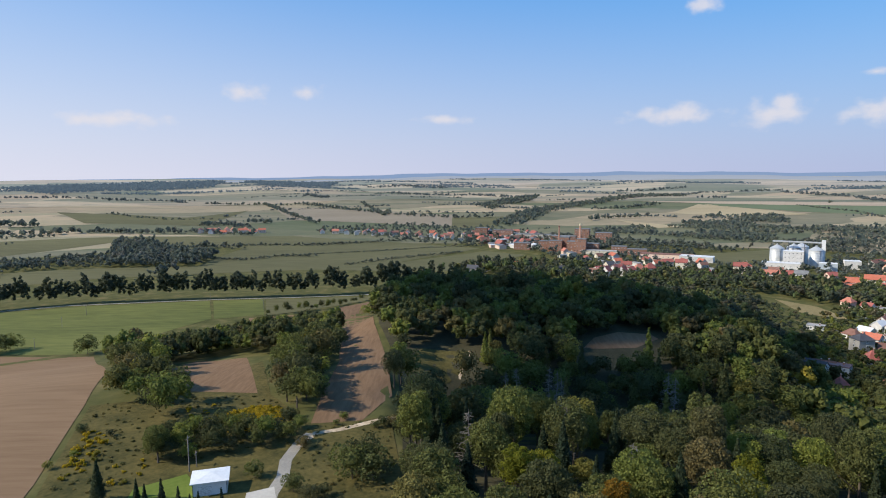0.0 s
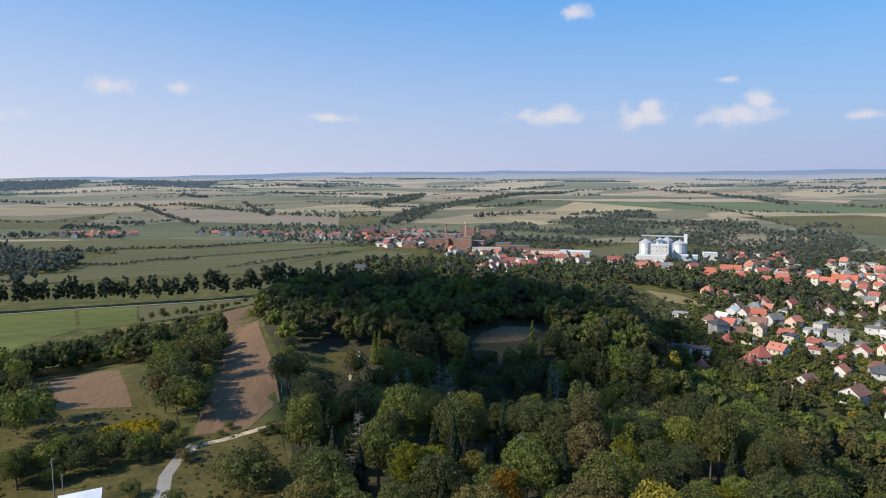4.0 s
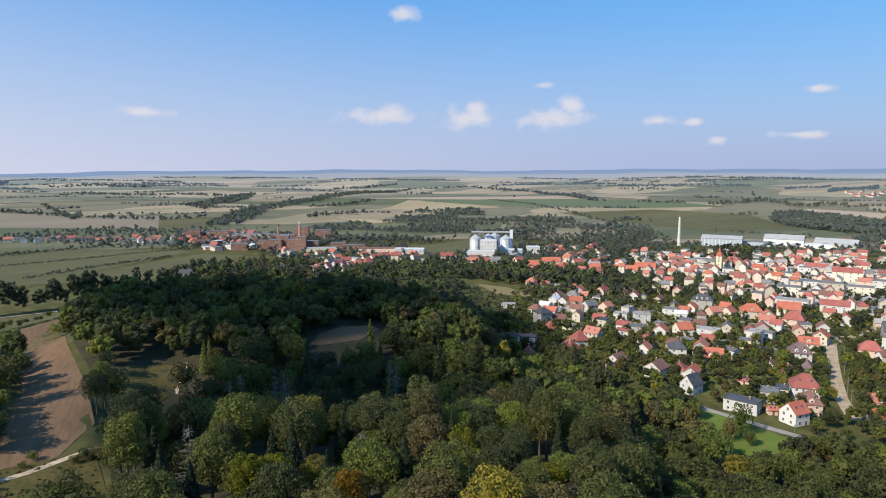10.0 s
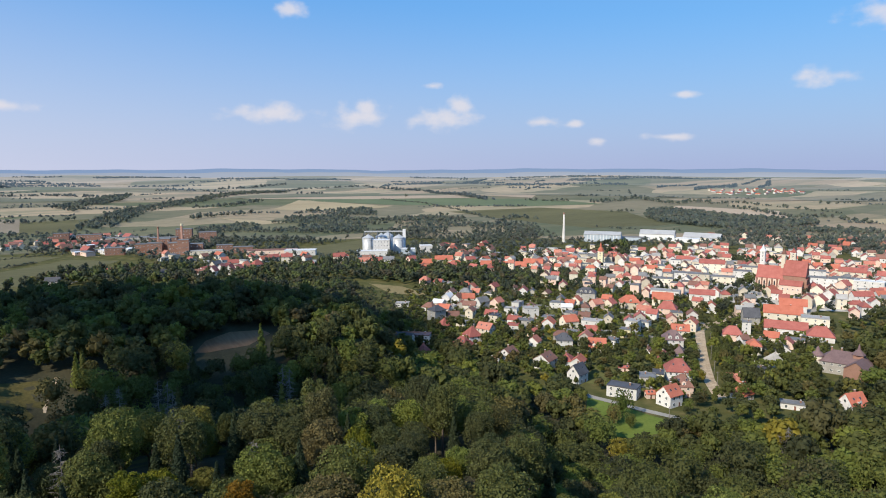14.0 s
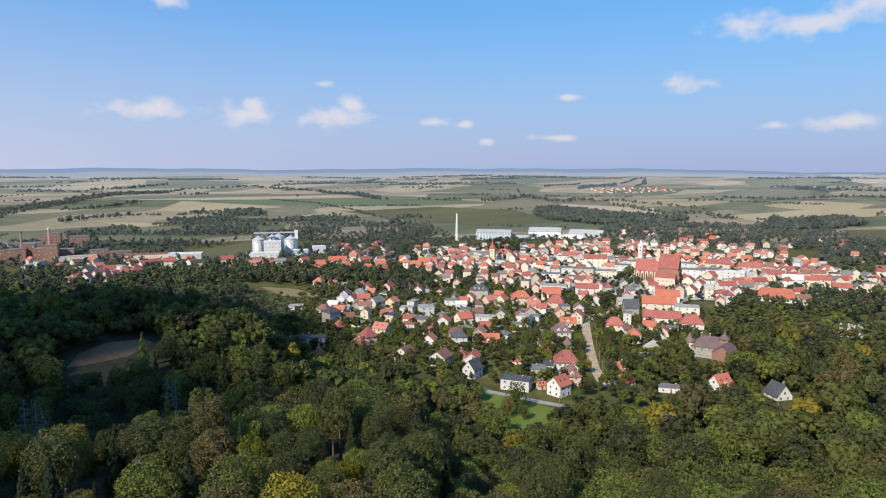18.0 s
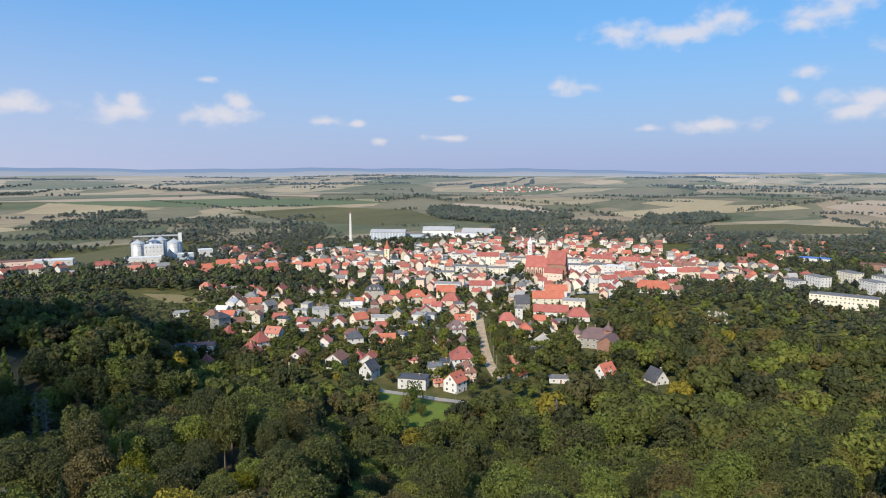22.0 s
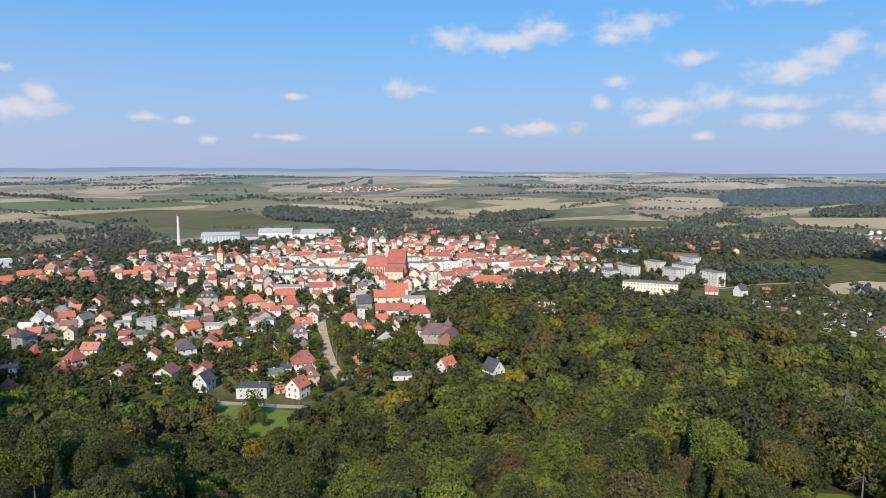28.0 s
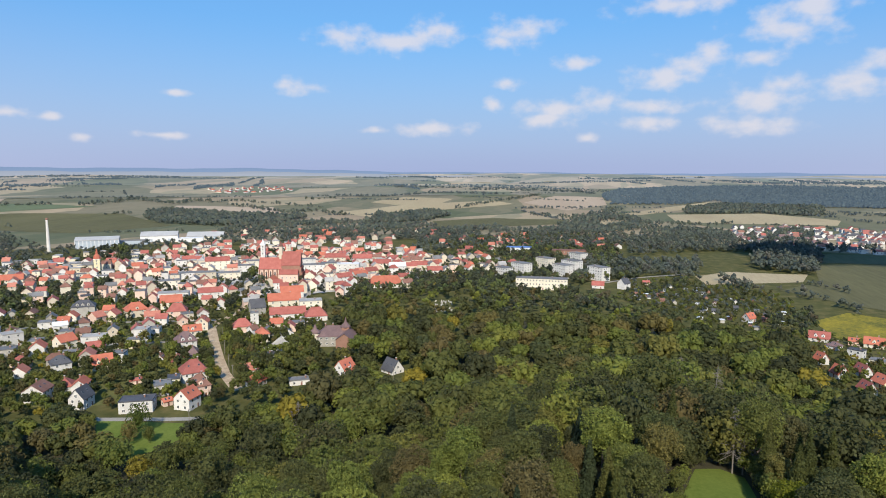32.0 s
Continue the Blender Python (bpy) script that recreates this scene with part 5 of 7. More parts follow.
part("elevator_tower", boxes("elevator_tower", [hall_white], (22, -1.6, -1, 25.4, 1.6, 27)), br)

patch("town_ground", paving, "paved streets and yards of the old town", "paving", (48, 560), (54, 520), (60, 500), (65, 500), (71, 520), (76, 590), (72, 680), (60, 720), (50, 700), lift=0.1)

# red-brick factory
FACTORY = "red-brick factory building with a flat roof"
for az, r, w, d, h, st in ((9.9, 800, 17, 14, 13, 3), (10.7, 806, 12, 12, 17, 3), (8.9, 815, 12, 12, 11, 2), (11.5, 792, 16, 14, 13, 3), (12.1, 780, 12, 10, 17, 3), (13.1, 790, 15, 12, 11, 2), (10.6, 905, 34, 14, 9, 2), (12.2, 925, 20, 14, 17, 4), (14.0, 915, 22, 14, 13, 3), (15.3, 792, 18, 12, 8, 2), (7.0, 815, 20, 12, 8, 2), (5.3, 985, 30, 12, 10, 2), (3.4, 990, 18, 12, 13, 2), (8.2, 960, 60, 12, 6, 1), (16.8, 775, 22, 10, 7, 1)):
    plain_block("factory_building", FACTORY, "factory", az, r, -8 if az < 14 else 0, w, d, h, plaster["brick"] if az != 8.2 else plaster["grey"], tiles["grey"], st, 4, "factory buildings")
plain_block("factory_shed", "long low factory shed with a brown roof", "factory", 19.2, 745, -4, 56, 14, 6, plaster["pink"], tiles["brown"], 1, 6)
plain_block("factory_shed", "white factory shed with a flat roof", "factory", 21.6, 735, -8, 34, 14, 6, plaster["white"], tiles["white"], 1, 6)


def chimney(az, r, h, r0, r1, mat, label, band=None):
    x, y = at(az, r)
    e = thing("factory_chimney", label, "chimney", "tall chimneys", pose(x, y, level(x, y)) @ BIG)
    part("shaft", turned("shaft", [mat], [(r0 * 1.2, -1), (r0 * 1.2, 3), (r0, 3.2), (r1, h - 2.2)], 20), e)
    part("crown", turned("crown", [band or mat], [(r1, h - 2.3), (r1 * 1.25, h - 1.6), (r1 * 1.25, h - 0.4), (r1 * 1.05, h)], 20), e)
    part("plinth", boxes("plinth", [concrete], (-r0 * 1.6, -r0 * 1.6, -1, r0 * 1.6, r0 * 1.6, 1.6)), e)


chimney(12.0, 830, 32, 2.0, 1.2, plaster["brick"], "tall round red-brick factory chimney", plaster["yellow"])
chimney(10.2, 850, 28, 1.4, 0.9, plaster["brick"], "slim dark brick factory chimney")
chimney(44.8, 842, 39, 1.9, 1.1, concrete, "tall pale concrete chimney with a dark head", plaster["brick"])


def hall(az, r, turn, w, d, h, rh, wall, label):
    x, y = at(az, r)
    FOOT.append((x, y, math.hypot(w, d) / 2))
    e = thing("industrial_hall", label, "industrial hall", "industrial halls", pose(x, y, level(x, y), 0, 0, rot(az, turn)) @ BIG)
    part("wall", boxes("wall", [wall], (-w / 2, -d / 2, -1.5, w / 2, d / 2, h)), e)
    part("roof", roof_mesh("gable", w, d, rh, [hall_roof], 0.6, 0.5), e, "", pose(0, 0, h))
    n = int(w / 4)
    for i in range(n + 1):
        part("pilaster", boxes("pilaster", [hall_white], (-0.35, -0.3, -1, 0.35, 0.02, h)), e, "", pose(-w / 2 + i * w / n, -d / 2, 0))
    for k in (-0.25, 0.25):
        part("gate", boxes("gate", [hall_blue], (-2, -0.14, 0, 2, 0.02, 4.2)), e, "", pose(k * w + 1, -d / 2, 0))


hall(48.15, 872, -6, 46, 24, 9.5, 3.0, hall_blue, "big industrial hall with pale grey roof and pillared blue-grey front")
hall(52.65, 915, -6, 44, 24, 8, 4.5, hall_white, "big white industrial hall with a pale roof")
hall(56.2, 925, -10, 46, 22, 4.5, 5.0, plaster["cream"], "long pale hall with a low gabled roof")
plain_block("low_hall", "long low grey hall between the big halls", "industrial hall", 50.4, 885, -5, 40, 12, 5, hall_blue, tiles["grey"])
plain_block("low_hall", "low white hall with a flat roof", "industrial hall", 55.0, 895, -5, 30, 12, 5, hall_white, tiles["white"])
plain_block("brick_building", "long red-brick building with rows of windows", "building", 87.6, 716, 4, 36, 12, 8, plaster["brick"], tiles["brown"], 2, 4)
plain_block("blue_roofed_hall", "low hall with a bright blue roof", "hall", 83.2, 752, 0, 30, 12, 6, plaster["white"], roof_blue, 1, 6)

# church: nave, taller choir with buttresses, aisle, ridge turret
cx, cy = at(62.3, 563)
church = thing("church", "gothic red-brick church with steep orange-red roofs", "church", "", pose(cx, cy, level(cx, cy), 0, 0, rot(62.3, -10)) @ Matrix.Diagonal((1.02, 1.02, 1.2, 1)))
FOOT.append((cx, cy, 27))


def gabled(w, d, h, wall):
    v = [(sx * w / 2, sy * d / 2, zz) for sx in (-1, 1) for sy, zz in ((-1, -1.5), (1, -1.5), (1, h[0]), (0, h[1]), (-1, h[0]))]
    return solid("wall", v, [(0, 4, 3, 2, 1), (5, 6, 7, 8, 9), (0, 5, 9, 4), (1, 2, 7, 6), (0, 1, 6, 5), (2, 3, 8, 7), (3, 4, 9, 8)], [wall])


nave = part("nave", gabled(22, 13, (11, 19.5), plaster["pink"]), church, "pale brick nave", pose(-10, 0, 0))
part("roof", roof_mesh("gable", 22, 13, 8.5, [tiles["red"]]), nave, "", pose(0, 0, 11))
choir = part("choir", gabled(18, 15, (14, 24.5), plaster["brick"]), church, "tall brick choir", pose(9.5, 1, 0))
part("roof", roof_mesh("gable", 18, 15, 10.5, [tiles["red"]]), choir, "", pose(0, 0, 14))
aisle = part("aisle", boxes("aisle", [plaster["pink"]], (-9, -3, -1.5, 9, 3, 7)), church, "", pose(8, -9.3, 0))
part("roof", roof_mesh("gable", 18, 6.4, 3.4, [tiles["red"]], 0.3), aisle, "", pose(0, 0, 7))
LANCET = solid("window", [(-0.6, 0, 0), (0.6, 0, 0), (0.6, 0, 4.2), (0, 0, 5.4), (-0.6, 0, 4.2), (-0.6, -0.1, 0), (0.6, -0.1, 0), (0.6, -0.1, 4.2), (0, -0.1, 5.4), (-0.6, -0.1, 4.2)], [(5, 6, 7, 8, 9), (0, 1, 6, 5), (1, 2, 7, 6), (2, 3, 8, 7), (3, 4, 9, 8), (4, 0, 5, 9)], [glass_dark])
BUTTRESS = boxes("buttress", [plaster["brick"], tiles["red"]], (-0.6, -2.0, -1.5, 0.6, 0, 7), (-0.6, -1.2, 7, 0.6, 0, 11.5), (-0.68, -2.1, 7, 0.68, -1.15, 7.4, 1), (-0.68, -1.3, 11.5, 0.68, 0, 11.9, 1))
for k in range(5):
    part("window", LANCET, nave, "", pose(-8.5 + 4.2 * k, -6.5, 3.5))
    part("window", LANCET, choir, "", pose(0, 0, 0, 0, 0, 90) @ pose(-6 + 3 * k, -9.02, 5))
for k in range(6):
    part("buttress", BUTTRESS, choir, "", pose(0, 0, 0, 0, 0, 90) @ pose(-7.2 + 2.9 * k, -9, 0))
    part("buttress", BUTTRESS, nave, "", pose(-10.6 + 4.2 * k, -6.5, 0) @ Matrix.Diagonal((1, 0.6, 0.85, 1)))
for k in range(4):
    part("window", WINDOW, aisle, "", pose(-6 + 4 * k, -3, 4))
part("gable_turret", boxes("gable_turret", [plaster["beige"]], (-1.6, -1.6, 0, 1.6, 1.6, 12)), church, "", pose(-0.8, 0.5, 17))
part("turret_roof", turned("turret_roof", [tiles["brown"]], [(2.4, 0), (0.1, 4.5)], 8, False), church, "", pose(-0.8, 0.5, 29))


def tower(az, r, h, w, wall, cap, cap_h, label):
    x, y = at(az, r)
    FOOT.append((x, y, w))
    e = thing("tower", label, "tower", "town towers", pose(x, y, level(x, y), 0, 0, rot(az, -10)) @ BIG)
    part("shaft", boxes("shaft", [wall], (-w / 2, -w / 2, -1, w / 2, w / 2, h)), e)
    part("cornice", boxes("cornice", [frame_white], (-w / 2 - 0.3, -w / 2 - 0.3, h - 0.5, w / 2 + 0.3, w / 2 + 0.3, h)), e)
    part("spire", turned("spire", [cap], [(w * 0.66, h), (w * 0.5, h + cap_h * 0.3), (w * 0.22, h + cap_h * 0.5), (w * 0.2, h + cap_h * 0.7), (0.08, h + cap_h)], 8, False), e)
    for k in range(4):
        for zz in (0.45, 0.7, 0.88):
            part("window", WINDOW, e, "", pose(0, 0, 0, 0, 0, 90 * k) @ pose(0, -w / 2, h * zz))


tower(60.75, 690, 17, 4.4, plaster["white"], tiles["white"], 6, "white town-hall tower with a domed cap")
tower(48.0, 655, 14, 5, plaster["yellow"], tiles["orange"], 9, "small yellow tower with a pointed orange roof")
tower(62.9, 720, 13, 5, plaster["beige"], tiles["red"], 5, "beige tower with a red cap")

# park villa with turrets
vx, vy = at(66.9, 353)
villa = thing("villa", "large old villa with mauve slate roofs and turrets", "villa", "", pose(vx, vy, level(vx, vy), 0, 0, rot(66.9, -6)) @ Matrix.Diagonal((1.2, 1.2, 0.80, 1)))
FOOT.append((vx, vy, 12))
main = part("main_wing", boxes("main_wing", [plaster["grey"]], (-10, -6, -1.5, 10, 6, 8.5)), villa)
part("roof", roof_mesh("hip", 20, 12, 6.5, [tiles["mauve"]]), main, "", pose(0, 0, 8.5))
wing = part("side_wing", gabled(12, 9, (8, 13), plaster["brick"]), villa, "", pose(6, -7, 0, 0, 0, 82))
part("roof", roof_mesh("gable", 12, 9, 5, [tiles["mauve"]]), wing, "", pose(0, 0, 8))
turret = part("corner_turret", turned("corner_turret", [plaster["beige"]], [(2.4, -1), (2.4, 11)], 16), villa, "pale round turret", pose(-11, -4, 0))
part("turret_roof", turned("turret_roof", [tiles["mauve"]], [(2.9, 11), (2.0, 13), (1.0, 14), (0.9, 15.6), (0.1, 17.5)], 16), turret)
mid = part("middle_turret", boxes("middle_turret", [plaster["brick"]], (-2, -2, 8, 2, 2, 14.5)), villa, "red turret", pose(5, -1, 0))
part("turret_roof", turned("turret_roof", [tiles["mauve"]], [(3.0, 14.5), (0.8, 18), (0.1, 22)], 8, False), mid)
facade(main, 20, 12, 8.5, 2, gap=3)
for k in (-6, -2):
    part("chimney", CHIMNEY, main, "", pose(k, 1, 14.5) @ Matrix.Diagonal((1, 1, 1.6, 1)))

rx, ry = at(62.0, 352)
ruin = thing("chapel", "small stone chapel with a grey-brown pyramid roof", "chapel", "", pose(rx, ry, level(rx, ry), 0, 0, rot(62, 35)) @ Matrix.Diagonal((0.82, 0.82, 0.82, 1)))
FOOT.append((rx, ry, 9))
part("wall", boxes("wall", [concrete], (-5, -5, -1, 5, 5, 2.6)), ruin)
part("roof", roof_mesh("pyramid", 10, 10, 5.5, [plaster["grey"]], 0.8), ruin, "grey-brown stone pyramid roof", pose(0, 0, 2.6))
fx, fy = at(60.2, 345)
fence = thing("garden_wall", "low wall with white posts beside the chapel", "wall", "", pose(fx, fy, level(fx, fy), 0, 0, rot(60.2, -4)) @ BIG)
part("plinth", boxes("plinth", [concrete], (-9, -0.25, -1, 12, 0.25, 1.0)), fence)
for k in range(10):
    part("post", boxes("post", [frame_white], (-0.3, -0.3, 0, 0.3, 0.3, 2.0)), fence, "", pose(-8.6 + 2.2 * k, 0, 0))

# apartment blocks
for az, r, w, d, st, trn, wall in ((90.2, 575, 21, 11.5, 5, 138, "white"), (87.1, 580, 19, 12, 5, 137, "white"), (87.9, 612, 21, 12, 5, 138, "white"), (85.6, 625, 20, 12, 5, 136, "cream"), (88.4, 668, 20, 12, 5, 136, "white"), (83.5, 585, 20, 12, 5, 134, "white"), (81.9, 570, 16, 12, 4, 134, "white")):
    house(az, r, trn, w, d, st, "flat", wall, "grey", fh=2.7, name="apartment_block", category="apartment block", label="five-storey %s apartment block with a flat grey roof" % wall if st == 5 else "four-storey white apartment block with a red stair front", group="apartment blocks", near=True)
house(85.3, 518, -3, 48, 12, 3, "flat", "cream", "grey", fh=3.4, name="school", category="school", label="long cream three-storey school with rows of windows", near=True, group="apartment blocks")

# white garage near the meadow
gx, gy = at(-21.0, 123)
garage = thing("garage", "white garage building with a pale sheet roof", "garage", "", pose(gx, gy, level(gx, gy), 0, 0, rot(-21.0, -6)))
FOOT.append((gx, gy, 7))
CLEAR.append([at(-26, 105), at(-25, 136), at(-16, 140), at(-13.6, 138), at(-14, 105)])
part("wall", boxes("wall", [hall_white], (-3.6, -0.5, -1, 3.6, 4, 3.1)), garage)
part("roof", solid("roof", [(-4.1, -1.1, 3.05), (4.1, -1.1, 3.12), (4.1, 4.6, 3.75), (-4.1, 4.6, 3.65), (-4.1, -1.1, 3.25), (4.1, -1.1, 3.32), (4.1, 4.6, 3.95), (-4.1, 4.6, 3.85), (0, 2.4, 4.15)], [(3, 2, 1, 0), (0, 1, 5, 4), (1, 2, 6, 5), (2, 3, 7, 6), (3, 0, 4, 7), (4, 5, 8), (5, 6, 8), (6, 7, 8), (7, 4, 8)], [tiles["white"]]), garage, "pale sheet-metal roof")
part("garage_door", boxes("garage_door", [hall_white, dark_metal], (-1.4, -0.08, 0, 1.4, 0.02, 2.4), *[(-1.4, -0.1, 0.3 * k, 1.4, -0.07, 0.3 * k + 0.03, 1) for k in range(1, 8)]), garage, "", pose(-1, -0.5, 0))
for k in (-3.55, 3.55):
    part("downpipe", boxes("downpipe", [dark_metal], (-0.06, -0.14, 0, 0.06, -0.02, 3.1)), garage, "", pose(k, -0.5, 0))
ax, ay = at(-20.6, 113.5)
annex = thing("carport", "low carport with a white roof", "carport", "", pose(ax, ay, level(ax, ay), 0, 0, rot(-20.6, -6)))
FOOT.append((ax, ay, 4))
part("roof", boxes("roof", [tiles["white"]], (-3, -2, 2.5, 3, 2, 2.72)), annex)
for px, py in ((-2.8, -1.8), (2.8, -1.8), (-2.8, 1.8), (2.8, 1.8)):
    part("post", boxes("post", [dark_metal], (-0.08, -0.08, -0.6, 0.08, 0.08, 2.5)), annex, "", pose(px, py, 0))


def pole(az, r, h, label="wooden utility pole with a crossbar"):
    x, y = at(az, r)
    e = thing("utility_pole", label, "pole", "utility poles", pose(x, y, level(x, y), 0, 0, random.uniform(0, 180)))
    part("shaft", turned("shaft", [dead_wood], [(0.16, -1), (0.1, h)], 8), e)
    part("crossbar", boxes("crossbar", [dead_wood], (-0.9, -0.06, h - 0.7, 0.9, 0.06, h - 0.55)), e)


random.seed(11)
for az, r, h in ((-33.1, 415, 8), (-31.2, 468, 8), (-29.5, 500, 8), (-22.6, 134, 9), (-22.0, 136, 4), (-20.2, 500, 8), (-15.9, 470, 8), (57.9, 300, 9), (57.6, 318, 9), (57.3, 345, 9), (57.2, 372, 9), (50.6, 262, 7), (54.2, 251, 7), (72, 285, 8), (99, 560, 8), (104, 520, 8)):
    pole(az, r, h)

# ---------------------------------------------------------------- the rest of the town


def free(x, y, rad, gap=0.82):
    return all((x - a) ** 2 + (y - b) ** 2 > ((rad + c) * gap) ** 2 for a, b, c in FOOT)


# long plastered town houses round the market
for az, r, w, st, wall, cover in ((64.9, 598, 26, 3, 'white', 'grey'), (66.5, 606, 22, 3, 'cream', 'grey'), (68.0, 600, 24, 3, 'white', 'white'), (57.8, 590, 24, 2, 'cream', 'grey'), (56.0, 580, 20, 3, 'beige', 'grey'), (59.3, 612, 18, 3, 'white', 'grey'), (55.0, 600, 22, 2, 'white', 'grey'), (60.2, 640, 24, 3, 'cream', 'grey'), (64.2, 640, 26, 3, 'white', 'grey'), (66.9, 650, 24, 3, 'beige', 'red'), (69.3, 640, 22, 3, 'white', 'red'), (53.2, 560, 18, 2, 'cream', 'grey'), (57.0, 650, 26, 3, 'cream', 'red'), (71.0, 620, 20, 2, 'cream', 'red')):
    house(az, r, 62 - az + (az - 62) * 0.5, w, 11, st, "flat" if cover != "red" else "gable", wall, cover, rh=None if cover != "red" else 4, fh=3.1, name="town_house", label="long %s three-storey town house with a %s roof" % (wall, COLOUR[cover]) if st == 3 else "long %s two-storey town house with a %s roof" % (wall, COLOUR[cover]))


def district(seed, n, poly, size, walls, covers, storeys, flat=0.15, gap=0.82, line=57):
    """Houses at free places of a district, ridges along or across its streets."""
    g = random.Random(seed)
    pts = [at(*p) for p in poly]
    xs, ys = [p[0] for p in pts], [p[1] for p in pts]
    made = 0
    for _ in range(n * 60):
        x, y = g.uniform(min(xs), max(xs)), g.uniform(min(ys), max(ys))
        w = g.uniform(*size)
        d = g.uniform(6.0, 8.2)
        if not inside(np.array([x]), np.array([y]), pts)[0] or not free(x, y, math.hypot(w, d) / 2, gap):
            continue
        if any(inside(np.array([x]), np.array([y]), c)[0] for c in CLEAR):
            continue
        az, r = math.degrees(math.atan2(x, y)), math.hypot(x, y) / UNIT
        kind = "flat" if g.random() < flat else g.choice(("gable", "gable", "gable", "hip"))
        cover = g.choice(covers) if kind != "flat" else g.choice(("grey", "pale", "grey", "slate"))
        house(az, r, az - line + g.choice((0, 90)) + g.uniform(-12, 12), w, d, g.choice(storeys), kind, g.choice(walls), cover)
        made += 1
        if made >= n:
            break


LIGHT = ("white", "white", "cream", "beige", "grey", "pink")
REDS = ("red", "red", "orange", "pink", "brown", "grey")
TOWN = ("red", "orange", "red", "pink", "brown", "grey", "red", "grey", "brown", "pale")
district(1, 52, ((31.5, 540), (33, 420), (36, 350), (41, 305), (46, 292), (56, 290), (56, 440), (47, 470), (38, 530)), (7.5, 10.5), LIGHT, REDS, (1, 2, 2), 0.28)
district(2, 130, ((36, 600), (44, 500), (52, 470), (60, 455), (60, 530), (66, 470), (70, 500), (74, 520), (72, 620), (60, 680), (50, 700), (42, 700)), (6.5, 10.5), ("cream", "beige", "beige", "pink", "white", "pink"), TOWN, (2, 2, 3), 0.22, 0.8)
district(3, 36, ((70, 575), (80, 598), (84, 605), (80, 690), (70, 645)), (7, 12), ("cream", "beige", "pink", "beige", "white", "pink"), TOWN, (2, 2, 3), 0.12, 0.75)
district(4, 10, ((59, 300), (61, 420), (65, 440), (64, 380)), (8, 11), LIGHT, REDS, (1, 2), 0.1, 1.2)


def far_houses(label, seed, n, poly, size, walls, covers, line=0.0, gap=0.9, fh=2.7, deep=8.5):
    """A far settlement: walls, roofs, chimneys and windows of many small houses in one mesh."""
    g = random.Random(seed)
    pts = [at(*p) for p in poly]
    xs, ys = [p[0] for p in pts], [p[1] for p in pts]
    wall_ms, roof_ms = sorted(set(walls)), sorted(set(covers))
    mats = [plaster[k] for k in wall_ms] + [tiles[k] for k in roof_ms] + [glass_dark]
    v, f, km, made = [], [], [], 0
    for _ in range(n * 40):
        x, y = g.uniform(min(xs), max(xs)), g.uniform(min(ys), max(ys))
        w, d = g.uniform(*size), deep * g.uniform(0.88, 1.15)
        if not inside(np.array([x]), np.array([y]), pts)[0] or not free(x, y, math.hypot(w, d) / 2, gap):
            continue
        FOOT.append((x, y, math.hypot(w, d) / 2))
        h, z = fh * g.choice((1, 1.6, 2, 2)), level(x, y)
        m = pose(x, y, z, 0, 0, line + g.choice((0, 90)) + g.uniform(-10, 10))
        wm, rm = wall_ms.index(g.choice(walls)), len(wall_ms) + roof_ms.index(g.choice(covers))
        rh = d * (0.05 if roof_ms[rm - len(wall_ms)] in ("grey", "white", "pale") else g.uniform(0.32, 0.48))
        a, b = w / 2, d / 2

        def add(points, faces, mat):
            n0 = len(v)
            v.extend(tuple(m @ Vector(p)) for p in points)
            f.extend(tuple(n0 + i for i in q) for q in faces)
            km.extend([mat] * len(faces))
        add([(sx * a, sy * b, zz) for sx in (-1, 1) for sy, zz in ((-1, -2), (1, -2), (1, h), (0, h + rh), (-1, h))], [(0, 4, 3, 2, 1), (5, 6, 7, 8, 9), (0, 5, 9, 4), (1, 2, 7, 6)], wm)
        o, q = a + 0.4, b + 0.4
        e = h - rh * 0.4 / b
        add([(-o, -q, e), (o, -q, e), (o, 0, h + rh), (-o, 0, h + rh), (-o, q, e), (o, q, e), (-o, -q, e + .25), (o, -q, e + .25), (o, 0, h + rh + .25), (-o, 0, h + rh + .25), (-o, q, e + .25), (o, q, e + .25)], [(6, 7, 8, 9), (9, 8, 11, 10), (0, 1, 7, 6), (4, 10, 11, 5), (0, 6, 9, 3), (3, 9, 10, 4), (1, 2, 8, 7), (2, 5, 11, 8)], rm)
        for s in (-1, 1):
            for u in (-0.28, 0.28):
                add([(u * w - .6, s * (b + .04), h * .45), (u * w + .6, s * (b + .04), h * .45), (u * w + .6, s * (b + .04), h * .45 + 1.3), (u * w - .6, s * (b + .04), h * .45 + 1.3)], [(0, 1, 2, 3)], len(mats) - 1)
        made += 1
        if made >= n:
            break
    me = solid("houses", v, f, mats, km)
    ob = new("settlement", me)
    return tagged(ob, label, "settlement", kind="stuff")


far_houses("dense old-town houses with red roofs", 20, 150, ((42, 640), (50, 600), (58, 590), (66, 600), (74, 600), (76, 660), (66, 740), (54, 740), (44, 720)), (7, 13), ("cream", "white", "beige", "pink", "white"), TOWN, 33, 0.66, 2.9, 8)
far_houses("houses with red roofs at the back of the town", 21, 150, ((40, 700), (50, 705), (60, 690), (72, 640), (76, 700), (70, 860), (60, 860), (50, 800), (42, 790)), (7, 12), LIGHT, TOWN, 33, 0.8)
far_houses("scattered houses among trees behind the town", 22, 60, ((58, 860), (70, 860), (80, 680), (92, 700), (92, 860), (80, 960), (66, 1000), (56, 980)), (8, 13), ("white", "cream", "brick", "beige"), ("red", "orange", "brown", "red", "pink"), 20, 1.3)
